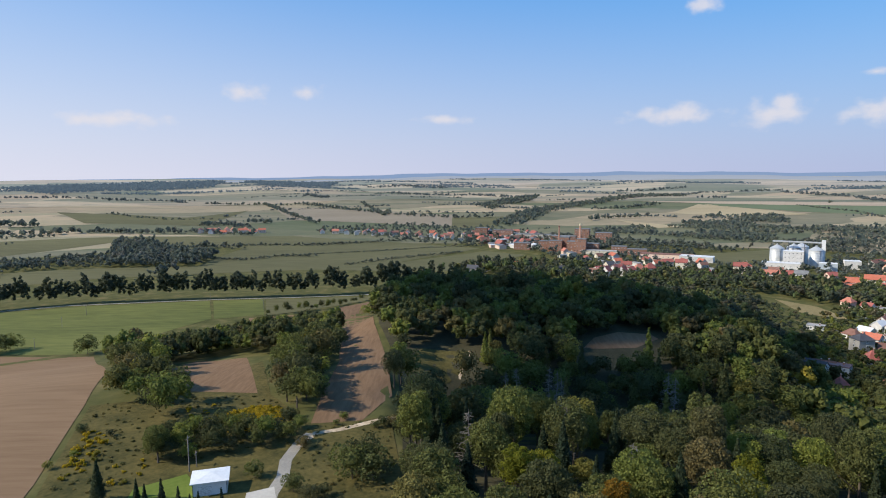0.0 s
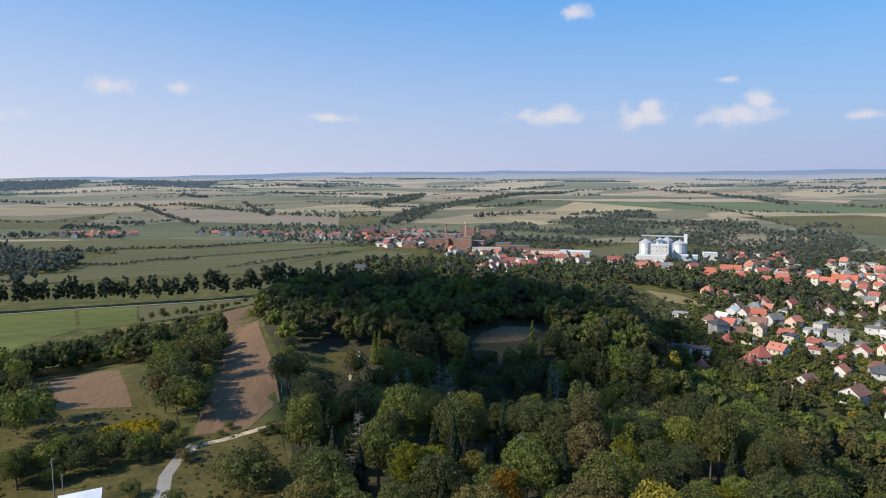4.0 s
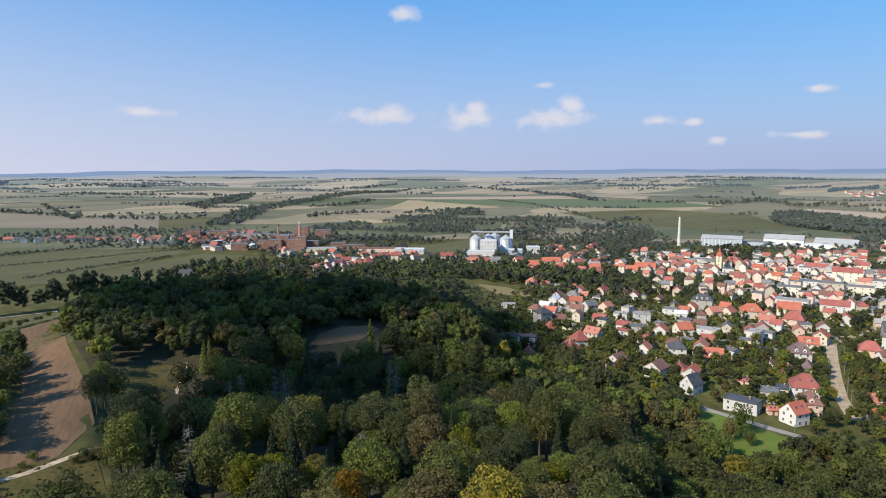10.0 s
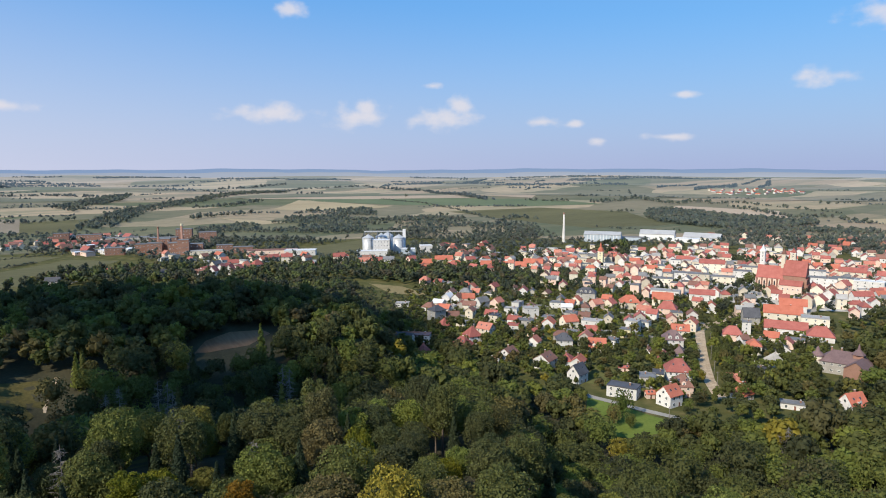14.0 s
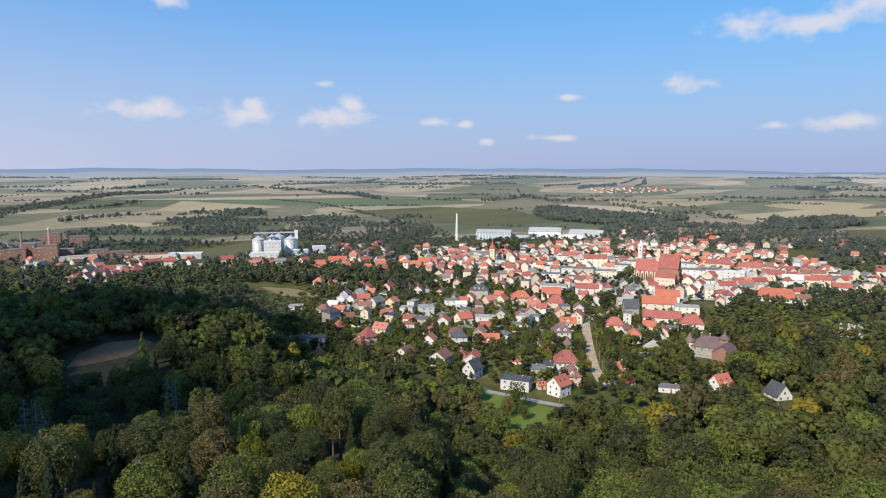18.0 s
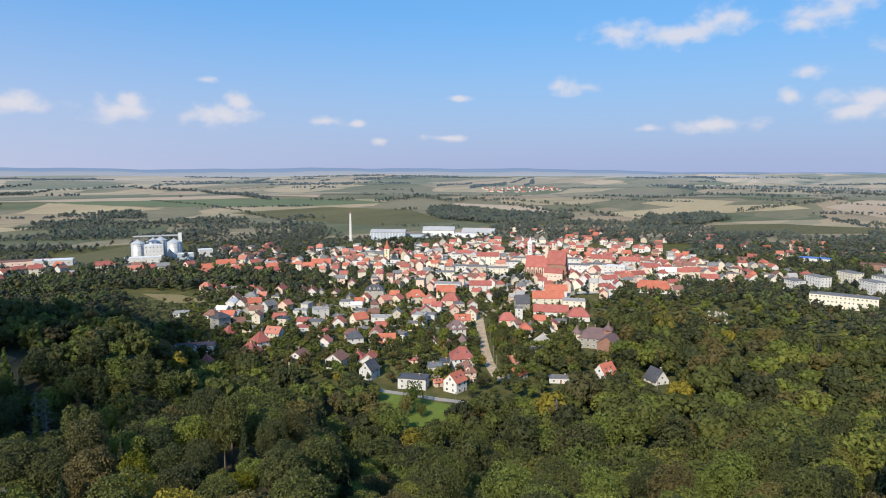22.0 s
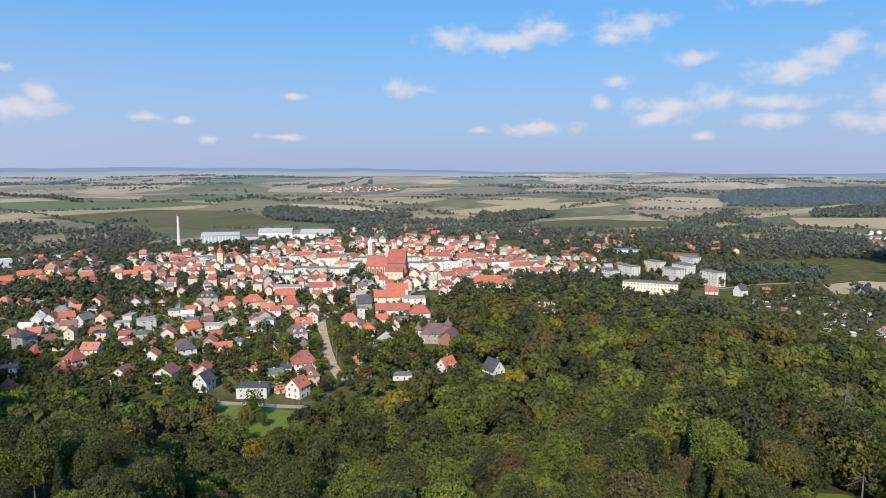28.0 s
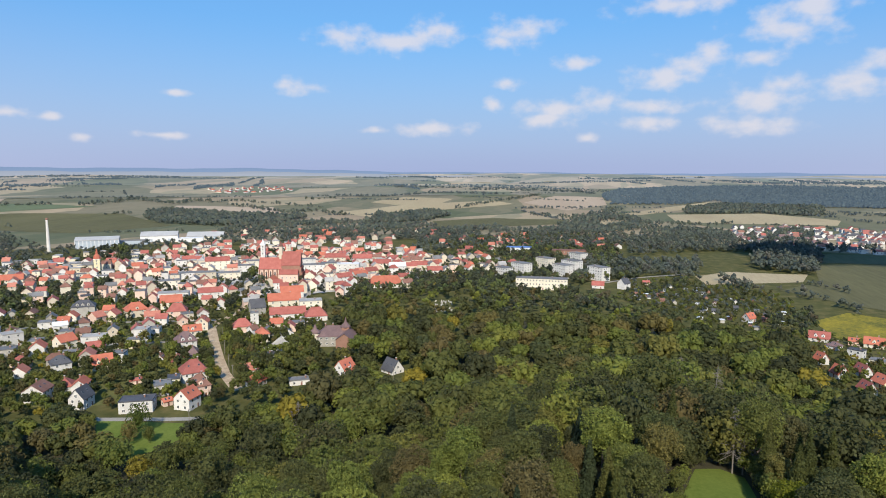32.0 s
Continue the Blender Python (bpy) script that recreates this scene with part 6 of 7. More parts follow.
far_houses("white estate of houses on the far slope", 23, 190, ((100.5, 1130), (105, 1190), (112, 1180), (118, 1000), (112, 880), (106, 900), (101, 960)), (7, 11), ("white", "white", "white", "grey"), ("red", "brown", "grey", "mauve", "slate"), 10, 0.7, 2.6, 7)
far_houses("red-roofed houses of the far village", 24, 42, ((-7, 1080), (1, 1020), (5, 1000), (6, 900), (0, 930), (-4, 1000), (-12, 1060)), (8, 14), LIGHT, REDS, 5, 1.4)
far_houses("houses round the brick factory", 25, 34, ((3, 960), (7, 860), (12, 690), (20, 660), (25, 640), (22, 700), (12, 760), (8, 1020), (4, 1050)), (9, 15), LIGHT, TOWN, 12, 1.2)
far_houses("row of red-roofed farm houses", 26, 14, ((-21, 1120), (-16, 1120), (-15.6, 1085), (-21, 1085)), (12, 20), ("white", "pink", "cream"), ("orange", "pink"), 15, 0.8)
far_houses("houses beyond the silos", 27, 26, ((33, 800), (38, 790), (40, 640), (33, 620), (36, 700)), (9, 14), LIGHT, TOWN, 20, 1.3)
far_houses("garden huts of the allotments", 28, 42, ((92, 540), (97, 560), (103, 520), (106, 470), (103, 420), (98, 440), (94, 480)), (2.5, 4), ("white", "grey", "brick", "white"), ("grey", "white", "slate", "brown"), 0, 1.8, 1.2, 3.2)
far_houses("distant village on the plain", 29, 40, ((56, 2300), (62, 2500), (64, 2300), (58, 2150)), (10, 20), ("white", "white", "cream"), ("red", "orange"), 0, 1.5)
far_houses("workshops and sheds before the brick factory", 31, 26, ((3.4, 890), (4.2, 825), (5.6, 805), (8.3, 830), (8.2, 1000), (6, 1060)), (10, 24), ("brick", "pink", "beige", "white", "grey"), ("grey", "white", "brown", "red", "grey"), 8, 0.8, 2.6, 11)
for az, r, turn, w, d, st, kind, wall, cover, rh, note in (
        (13.1, 610, 40, 12, 9, 1, "hip", "white", "red", 5, "white house with a red hipped roof behind the hill"),
        (14.3, 614, 62, 9, 9, 2, "gable", "white", "red", 5, "white gabled house with a steep red roof"),
        (15.0, 626, 62, 9, 9, 2, "gable", "white", "pink", 5, "white gabled house with a steep red roof"),
        (15.7, 618, 62, 9, 9, 2, "gable", "white", "red", 5, "white gabled house with a steep red roof"),
        (17.0, 636, 30, 11, 9, 2, "hip", "cream", "pink", 5, "cream house with a bleached red roof"),
        (17.9, 644, 30, 11, 9, 2, "hip", "white", "red", 5, "white house with a red hipped roof behind the hill"),
        (25.2, 668, 12, 14, 12, 3, "hip", "cream", "orange", 3.5, "tall cream house with an orange roof by the silos"),
        (27.3, 658, 6, 18, 9, 1, "gable", "white", "pink", 4, "long low house with a bleached red roof by the silos"),
        (28.6, 661, 6, 18, 9, 1, "gable", "white", "red", 4, "long low house with a red roof by the silos"),
        (32.8, 640, 4, 22, 11, 1, "gable", "beige", "orange", 4.5, "long building with a bright orange roof"),
        (34.3, 634, 4, 18, 12, 3, "gable", "beige", "orange", 4, "three-storey beige building with an orange roof"),
        (35.3, 628, 4, 16, 10, 1, "hip", "beige", "orange", 4.5, "long building with a bright orange roof"),
        (38.0, 615, 0, 12, 10, 2, "gable", "white", "orange", 4, "white house with an orange roof"),
        (40.6, 626, -4, 26, 11, 1, "gable", "cream", "orange", 4.5, "long building with a bright orange roof"),
        (42.2, 632, -4, 22, 11, 2, "gable", "cream", "orange", 4.5, "long building with a bright orange roof")):
    house(az, r, turn, w, d, st, kind, wall, cover, rh=rh, label=note, group="houses behind the hill")


def oak(model, x, y, s=1.0, mat=None, label="", tall=1.0, name="", group=""):
    """A copy of a tree model at a place."""
    t = copy_thing(model, pose(x, y, level(x, y), 0, 0, random.uniform(0, 360)) @ Matrix.Diagonal((s, s, s * tall, 1)))
    if mat:
        slot = [c for c in t.children if c.name.startswith("crown")][0].material_slots[0]
        slot.link, slot.material = "OBJECT", mat
    if label:
        t["label"] = label
    if name:
        t.name = name
    if group:
        t["group"] = group
    return t


models = [tree_model("tree", "broad-leaved green tree in the near wood", c, s, leaf_tree) for c, s in NEAR]
pines = [tree_model("conifer", "dark green conifer in the near wood", c, s, leaf_pine) for c, s in NEAR_PINE]
thuja = tree_model("thuja", "slim dark green thuja in the garden", conifer(91, 4.6, 0.75, 420, 0.2), stem(4.6, 0.08, 0, 3), leaf_pine)
shrubs = [tree_model("bush", "rounded bush on the meadow", broadleaf(97 + i, 8, 4.6, 10, 1100, 0.30, True, 0.0), stem(4, 0.12, 2, i), leaf_tree) for i in range(2)]
random.seed(5)
WOOD_NEAR = [at(a, 80) for a in range(114, -5, -4)] + [at(-3.6, 84), at(-4.0, 155)] + [at(a, 150) for a in range(0, 115, 6)]
nx, ny = scatter(WOOD_NEAR, 8.3, 3)
order = np.argsort(np.hypot(nx, ny))
YELLOW = (leaf_yellow, "tree with yellow-green leaves in the near wood")
BROWN = (leaf_brown, "brownish olive tree in the near wood")
ORANGE = (leaf_orange, "tree with orange autumn leaves in the near wood")
MARKED = [(16.5, 99, ORANGE, 4), (26.3, 113, YELLOW, 5), (28.9, 103, YELLOW, 4), (67.6, 142, YELLOW, 5), (85.5, 108, YELLOW, 3), (87.8, 109, YELLOW, 3), (106.6, 114, YELLOW, 7), (104.2, 106, YELLOW, 5), (5.9, 110, YELLOW, 4), (9.0, 111, YELLOW, 5), (77, 143, BROWN, 3), (41.9, 127, BROWN, 5), (38.5, 139, BROWN, 5), (109.3, 147, YELLOW, 4)]
rest, count = [], 0
for i in order:
    x, y = float(nx[i]), float(ny[i])
    if math.hypot(x, y) < 86 * UNIT:
        continue
    if count >= 285:
        rest.append((x, y))
        continue
    count += 1
    u = random.random()
    mark = [m for az, r, m, near in MARKED if math.dist((x, y), at(az, r)) < near]
    if mark:
        oak(random.choice(models), x, y, random.uniform(0.85, 1.0), *mark[0])
    elif 91 < math.degrees(math.atan2(x, y)) < 109 and u < 0.55:
        oak(random.choice(pines), x, y, random.uniform(0.8, 1.05), leaf_larch, "feathery olive green larch in the near wood")
    elif u < 0.17:
        oak(random.choice(pines), x, y, random.uniform(0.7, 1.0))
    elif u < 0.22:
        oak(random.choice(models), x, y, random.uniform(0.75, 1.0), *(YELLOW if u < 0.19 else BROWN))
    else:
        oak(random.choice(models), x, y, random.uniform(0.66, 1.16), None, "", random.uniform(0.86, 1.16))
rest = np.array(rest)
if len(rest):
    grow("wood", "mixed green wood on the near hillside", "wood", rest[:, 0], rest[:, 1], MID + MID_PINE, (0.7, 1.0), leaf_wood, 17, True)
# lone trees and bushes of the meadow and garden
for az, r, k, s, lab in ((-8.6, 122, 2, 0.62, "big dark green tree beside the driveway"), (-7.4, 126, 0, 0.62, "big dark green tree beside the driveway"), (-6.7, 121, 4, 0.6, "big dark green tree beside the driveway"), (-13.9, 119, 3, 0.5, "rounded green tree beside the driveway"), (-12.6, 115, 3, 0.42, "rounded green bush beside the driveway"), (-11.2, 116, 1, 0.34, "rounded green bush beside the driveway"), (-25.0, 141, 3, 0.7, "dense grey-green tree behind the garage"), (-22.6, 140, 1, 0.5, "dense grey-green tree behind the garage"), (-30.4, 166, 3, 0.32, "round dark bush on the meadow"), (-28.4, 161, 3, 0.22, "round dark bush on the meadow"), (-32.9, 149, 3, 0.24, "round dark bush on the field edge"), (-31.1, 153, 1, 0.2, "round dark bush on the field edge"), (-17.3, 127, 1, 0.45, "green garden tree beside the garage"), (-9.2, 153, 3, 0.28, "small bush at the field corner"), (-9.9, 150, 3, 0.2, "small bush at the field corner"), (-4.6, 178, 2, 0.75, "tall dark tree beside the ploughed strip"), (-4.0, 186, 0, 0.7, "tall dark tree beside the ploughed strip"), (-5.6, 148, 3, 0.36, "dark bush beside the dirt track"), (-6.4, 147, 1, 0.25, "dark bush beside the dirt track"), (-4.7, 148, 1, 0.4, "dark bush beside the dirt track"), (-12.9, 138, 1, 0.4, "dark bush beside the dirt track"), (-14.4, 158, 1, 0.3, "grey-green bush beside the goldenrod"), (-13.6, 157, 3, 0.3, "grey-green bush beside the goldenrod"), (-15.2, 153, 3, 0.22, "grey-green bush beside the goldenrod"), (-29.6, 389, 2, 0.9, "lone dark tree at the field corner"), (-35.6, 417, 1, 1.0, "lone dark tree at the pasture edge"), (-34.6, 420, 0, 0.8, "lone dark tree at the pasture edge"), (50.3, 248, 4, 0.84, "tall tree on the lawn beside the road"), (49.5, 240, 4, 0.6, "tree on the lawn beside the road"), (51.0, 238, 1, 0.5, "tree on the lawn beside the road"), (-6.8, 428, 2, 0.75, "lone tree at the end of the ploughed strip")):
    x, y = at(az, r)
    low = s < 0.56 or r < 128 or r > 380
    low |= "lawn" in lab
    oak(shrubs[k % 2] if low else models[k], x, y, s * (1.7 if (r < 128 or r > 380) and s > 0.55 else 1.15) if low else s, leaf_fresh if r == 248 else None, lab, 1.7 if "lawn" in lab else 1.0, "tree" if s > 0.36 else "bush", "lone trees and bushes")
x, y = at(-29.6, 129)
oak(pines[1], x, y, 0.6, None, "dark green spruce at the garden's edge", 1.0, "spruce")
for az, r in ((-26.8, 126), (-26.2, 125), (-24.9, 124), (-23.6, 121), (-22.7, 117), (-22.0, 117.5), (-20.1, 117)):
    oak(thuja, *at(az, r), random.uniform(0.75, 1.1), None, "", 1.0, "thuja", "garden thujas")
for m in models + pines + shrubs + [thuja]:
    for o in (*m.children_recursive, m):
        bpy.data.objects.remove(o)


def bare_tree(az, r, h, lean=0.0, label="grey dead spruce with bare drooping twigs"):
    """A dead tree: tapered trunk with whorls of thin bare boughs."""
    g = random.Random(int(az * 100 + r))
    vs, fs = [], []

    def rod_of(a, b, ra, rb, k=4):
        a, b = Vector(a), Vector(b)
        d = (b - a).normalized()
        t = d.orthogonal().normalized()
        s = d.cross(t)
        n = len(vs)
        for p, q in ((a, ra), (b, rb)):
            vs.extend(tuple(p + (t * math.cos(6.2832 * i / k) + s * math.sin(6.2832 * i / k)) * q) for i in range(k))
        fs.extend((n + i, n + (i + 1) % k, n + k + (i + 1) % k, n + k + i) for i in range(k))
    x, y = at(az, r)
    e = thing("dead_tree", label, "dead tree", "dead trees", pose(x, y, level(x, y), lean, 0, g.uniform(0, 360)))
    rod_of((0, 0, -0.8), (0, 0, h), 0.22, 0.05, 7)
    part("trunk", solid("trunk", vs[:], fs[:], [dead_wood]), e)
    vs.clear(), fs.clear()
    for i in range(70):
        z = h * g.uniform(0.3, 0.98)
        q = (h - z) * 0.24 + g.uniform(0.4, 1.1)
        a = g.uniform(0, 6.283)
        p = Vector((q * math.cos(a), q * math.sin(a), z - q * g.uniform(-0.15, 0.5)))
        rod_of((0, 0, z), p, 0.06, 0.03)
        for _ in range(3):
            u = g.uniform(0.3, 0.9)
            b = Vector((0, 0, z)).lerp(p, u)
            rod_of(b, b + Vector((g.uniform(-.5, .5), g.uniform(-.5, .5), g.uniform(-0.9, 0.1))), 0.035, 0.015)
    part("branchwork", solid("branchwork", vs, fs, [dead_wood]), e)


for az, r, h, lean in ((11.1, 124, 19, 0), (10.6, 178, 21, 0), (9.5, 183, 23, 0), (10.1, 185, 21, 2), (5.6, 188, 18, 0), (6.6, 190, 19, 0), (19.7, 186, 23, 0), (20.3, 188, 20, 0), (2.2, 120, 18, 0), (17.0, 112, 16, 0), (17.7, 113, 15, 4), (96.5, 196, 21, 0), (97.3, 194, 23, 0), (98.2, 196, 21, 2), (100.1, 182, 23, 7), (101.8, 140, 17, 0), (102.6, 141, 15, 0), (63.4, 225, 17, 0), (64.2, 226, 15, 0), (62.8, 227, 14, 0), (81.9, 240, 16, 0)):
    bare_tree(az, r, h, lean)

CLEAR.append([at(70.5, 258), at(70.2, 298), at(73.6, 298), at(73.0, 258)])          # cottage garden
CLEAR.append([at(65.2, 318), at(65.2, 352), at(69.2, 352), at(68.6, 318)])        # before the villa
CLEAR.append([at(75.7, 426), at(75.5, 468), at(77.6, 468), at(77.3, 426)])
STONE = boxes("gravestone", [plaster["grey"]], (-0.45, -0.12, -0.3, 0.45, 0.12, 1.0), (-0.33, -0.12, 1.0, 0.33, 0.12, 1.25), (-0.5, -1.9, -0.3, 0.5, -0.12, 0.25))
grave_rng = random.Random(4)
for gi in range(46):
    px, py = at(75.7 + 1.7 * grave_rng.random() ** 0.8, 426 + 40 * grave_rng.random())
    grave = new("gravestone", STONE)
    grave.matrix_basis = pose(px, py, level(px, py), 0, 0, -76 + grave_rng.uniform(-30, 30)) @ Matrix.Diagonal((grave_rng.uniform(0.7, 1.3), 0.9, grave_rng.uniform(0.35, 1.0), 1))
    tagged(grave, "pale stone gravestone in the wooded graveyard", "gravestone", "graves of the graveyard")
wood("dark mixed wood covering the hill", 7.6, MID + MID_PINE[:1], (0.6, 0.95), leaf_wood, 21, (-3.8, 151), (-3.9, 175), (-4.3, 203), (-5.9, 258), (-6.2, 420), (0, 390), (10, 390), (20, 390), (27, 390), (30, 380), (33, 350), (30, 300), (28, 200), (24, 150))
wood("mixed wood on the slope above the houses", 9.8, BROAD, (0.55, 0.95), leaf_wood, 22, (24, 150), (28, 200), (30, 300), (33, 350), (35, 320), (37, 300), (40, 275), (43, 276), (46.3, 270), (46.9, 246), (48, 227), (53, 227), (55.6, 241), (60, 246), (60, 150))
wood("mixed green wood on the slope by the park", 10.8, BROAD, (0.62, 1.12), leaf_wood, 23, (60, 150), (60, 246), (66, 262), (72, 276), (76, 295), (79, 340), (82, 400), (88, 430), (93, 425), (99, 405), (103.4, 398), (105.4, 375), (107, 316), (109.4, 290), (116, 275), (116, 150))
wood("tall park trees behind the villa", 10.8, BROAD, (0.6, 1.1), leaf_wood, 24, (66.5, 300), (66.5, 470), (70, 465), (75, 480), (82, 490), (86, 480), (83, 420), (79, 350), (75, 320))
wood("trees with brownish leaves before the villa", 8.4, MID, (0.5, 0.72), leaf_wood, 30, (58.6, 262), (59.4, 330), (61.5, 338), (64, 345), (66, 345), (72, 345), (79, 350), (76, 300), (70, 275), (64, 262))
wood("belt of dark trees between the fields", 6.2, MID, (0.6, 0.85), leaf_wood, 25, (-28, 330), (-27.8, 240), (-27.2, 200), (-24.0, 188), (-24.6, 226), (-19.2, 268), (-13.9, 215), (-13.7, 180), (-13.0, 160), (-9.9, 158), (-9.0, 172), (-7.2, 192), (-6.1, 217), (-6.8, 241), (-9.6, 375), (-17, 380), (-24, 350))
wood("clump of dark trees at the meadow's edge", 6.4, MID, (0.6, 0.8), leaf_wood, 28, (-28.3, 196), (-24.2, 196), (-22.3, 175), (-22.2, 163), (-24.6, 160), (-26, 175), (-28.6, 185))
wood("thicket of bushes behind the white garage", 3.6, MID, (0.32, 0.5), leaf_wood, 26, (-25, 152), (-13, 150), (-12.3, 142), (-15.5, 141), (-19, 139), (-26, 140))
TALL = [broadleaf(101 + i, 25, 4.3, 12, 230, 0.95, False, 0.10) for i in range(3)]
row_of("avenue of tall dark trees along the country road", TALL, (0.88, 1.12), leaf_avenue, 27, 4.6, (-40, 562), (-35.1, 557), (-30.8, 552), (-25.5, 536), (-18.8, 523), (-12.0, 513), (-6.9, 513), (-4.3, 531), (0.2, 569), wide=2.2, sink=0.5, plain=False)
row_of("hedge of bushes beside the pasture", MID, (0.3, 0.5), leaf_wood, 29, 4, (-15.9, 447), (-10.5, 462), (-7.2, 485), wide=1.5)
TUFT = [broadleaf(95 + i, 1.3, 1.1, 3, 40, 0.22, False, 0.0) for i in range(3)]
for k, (poly, gap) in enumerate(((((-19.4, 163), (-17, 167), (-14.6, 164), (-14.6, 153), (-18.6, 150)), 1.05), (((-30.2, 170), (-28.4, 162), (-30, 144), (-32.8, 140)), 2.6), (((-20, 153), (-14, 154), (-13, 149), (-20, 150)), 3.5), (((-31, 136), (-27, 150), (-25, 136), (-30, 128)), 4.5), (((-23, 170), (-20, 172), (-20, 155), (-22.5, 152)), 4))):
    gx0, gy0 = scatter([at(*p) for p in poly], gap, 60 + k, clear=False)
    grow("goldenrod", "yellow flowering goldenrod in the meadow", "wild flowers", gx0, gy0, TUFT, (0.5, 1.1), rod, 60 + k, False, 0.1)
gx0, gy0 = scatter([at(*p) for p in ((-33, 140), (-29, 186), (-22.5, 182), (-16, 178), (-12.3, 152), (-5, 153), (-4.5, 120), (-12, 112), (-14, 140), (-26, 140), (-32, 125))], 2.9, 66, clear=False)
grow("meadow_tufts", "tufts of dry grass and weeds in the meadow", "weeds", gx0, gy0, TUFT, (0.2, 0.7), weeds, 66, False, 0.25)
row_of("belt of dark trees by the far village", FAR, (0.50, 1.33), leaf_far_hazed, 201, 3.1, (-37.3, 1220), (-34.7, 1192), (-31.1, 1166), (-28.1, 1165), (-25.2, 1110), (-21.0, 1105), (-16.5, 1038), wide=9)
row_of("hedgerow of trees between the fields", FAR, (0.50, 1.23), leaf_far_hazed, 202, 3.1, (-20.9, 1215), (-18.7, 1250), (-16.9, 1164), wide=14)
row_of("hedgerow of trees between the fields", FAR, (0.66, 1.61), leaf_far_hazed, 203, 3.6, (-36.6, 1390), (-34.6, 1345), (-32.2, 1310), wide=10)
row_of("hedgerow of trees between the fields", FAR, (0.33, 0.85), leaf_far_hazed, 204, 3.6, (-36.7, 1126), (-34.7, 1145), (-31.1, 1126), wide=4)
row_of("hedgerow of trees between the fields", SPECK, (0.28, 0.76), leaf_far_hazed, 205, 7.3, (-27.6, 1570), (-26.0, 1470), (-23.1, 1380), (-19.1, 1375), wide=4)
row_of("hedgerow of trees between the fields", FAR, (0.44, 1.14), leaf_far_hazed, 206, 5.2, (-20.4, 2015), (-17.3, 1900), (-15.4, 1870), (-13.6, 1545), (-11.2, 1255), wide=8)
row_of("hedgerow of trees between the fields", FAR, (0.44, 1.14), leaf_far_hazed, 207, 4.7, (-15.4, 1820), (-12.1, 1805), (-8.2, 1590), (-4.3, 1445), (0.8, 1335), (4.3, 1345), wide=8)
row_of("hedgerow of trees between the fields", SPECK, (0.50, 1.23), leaf_distant_hazed, 208, 5.7, (-34.5, 2365), (-29.0, 2275), (-27.1, 2230), (-23.0, 2165), (-21.7, 2045), wide=10)
row_of("hedgerow of trees between the fields", FAR, (0.55, 1.33), leaf_far_hazed, 209, 4.2, (-16.9, 1285), (-15.0, 1275), wide=8)
row_of("hedgerow of trees between the fields", FAR, (0.19, 0.52), leaf_far_hazed, 210, 1.5, (-22.3, 899), (-16.5, 893), (-11.2, 868), (-7.3, 899), (-3.3, 920), wide=2)
row_of("hedgerow of trees between the fields", FAR, (0.11, 0.33), leaf_far_hazed, 211, 1.5, (-13.2, 774), (-7.3, 788), (-1.8, 827), (3.8, 847), wide=1)
row_of("hedgerow of trees between the fields", FAR, (0.11, 0.38), leaf_far_hazed, 212, 1.5, (-8.8, 678), (-4.8, 712), (1.8, 779), wide=1)
row_of("hedgerow of trees between the fields", FAR, (0.17, 0.47), leaf_far_hazed, 213, 1.5, (-20.2, 763), (-17.5, 743), (-14.2, 767), (-11.3, 757), wide=3)
row_of("hedgerow of trees between the fields", FAR, (0.33, 0.95), leaf_far_hazed, 214, 3.6, (-21.9, 916), (-19.7, 885), (-17.0, 854), wide=12)
wood("dark grove in the fields", 8.694, FAR, (0.8, 1.3), leaf_far_hazed, 215, (-27.6, 722), (-27.1, 1041), (-24.9, 989), (-21.9, 816), (-17.0, 741), (-17.0, 681), (-21.1, 682), (-23.8, 640))
wood("dark grove in the fields", 9.66, FAR, (0.6, 1.0), leaf_far_hazed, 216, (-37.6, 728), (-37.5, 868), (-32.7, 839), (-27.4, 846), (-27.4, 741), (-31.3, 726), (-34.9, 719))
row_of("hedgerow of trees between the fields", FAR, (0.39, 0.95), leaf_far_hazed, 217, 4.7, (-7.2, 1810), (-5.3, 1425), (-4.8, 1560), wide=6)
row_of("hedgerow of trees between the fields", SPECK, (0.50, 1.23), leaf_distant_hazed, 218, 5.2, (-4.7, 2385), (-1.2, 2185), (2.8, 2170), (7.7, 2010), wide=14)
row_of("hedgerow of trees between the fields", SPECK, (0.55, 1.42), leaf_distant_hazed, 219, 4.7, (-6.2, 2860), (-3.2, 2920), (0.3, 2715), wide=30)
row_of("hedgerow of trees between the fields", SPECK, (0.55, 1.42), leaf_distant_hazed, 220, 5.2, (-12.1, 2215), (-10.2, 2035), wide=14)
wood("garden trees of the far village", 16.422, FAR, (0.5, 0.9), leaf_far_hazed, 221, (-11.2, 1155), (-4.3, 1225), (3.8, 1170), (5.8, 1066), (3.8, 819), (-0.3, 838), (-7.3, 991), (-11.2, 1076))
wood("far wooded ridge", 21.252, SPECK, (1.3, 1.9), leaf_haze_glow, 222, (-34.4, 2960), (-31.2, 3345), (-25.0, 3650), (-18.6, 3435), (-19.5, 2775), (-27.1, 2685), (-31.6, 2450))
wood("far wooded ridge", 21.252, SPECK, (1.3, 1.9), leaf_haze_glow, 223, (-17.2, 3405), (-9.2, 3215), (-10.1, 2725), (-15.4, 2725))
row_of("winding band of trees along the valley side", FAR, (0.7, 1.2), leaf_far_hazed, 224, 1.5, (5.6, 1180), (7.0, 1330), (8.4, 1500), (11.0, 1700), (15.0, 1990), (20.0, 2300), wide=34)
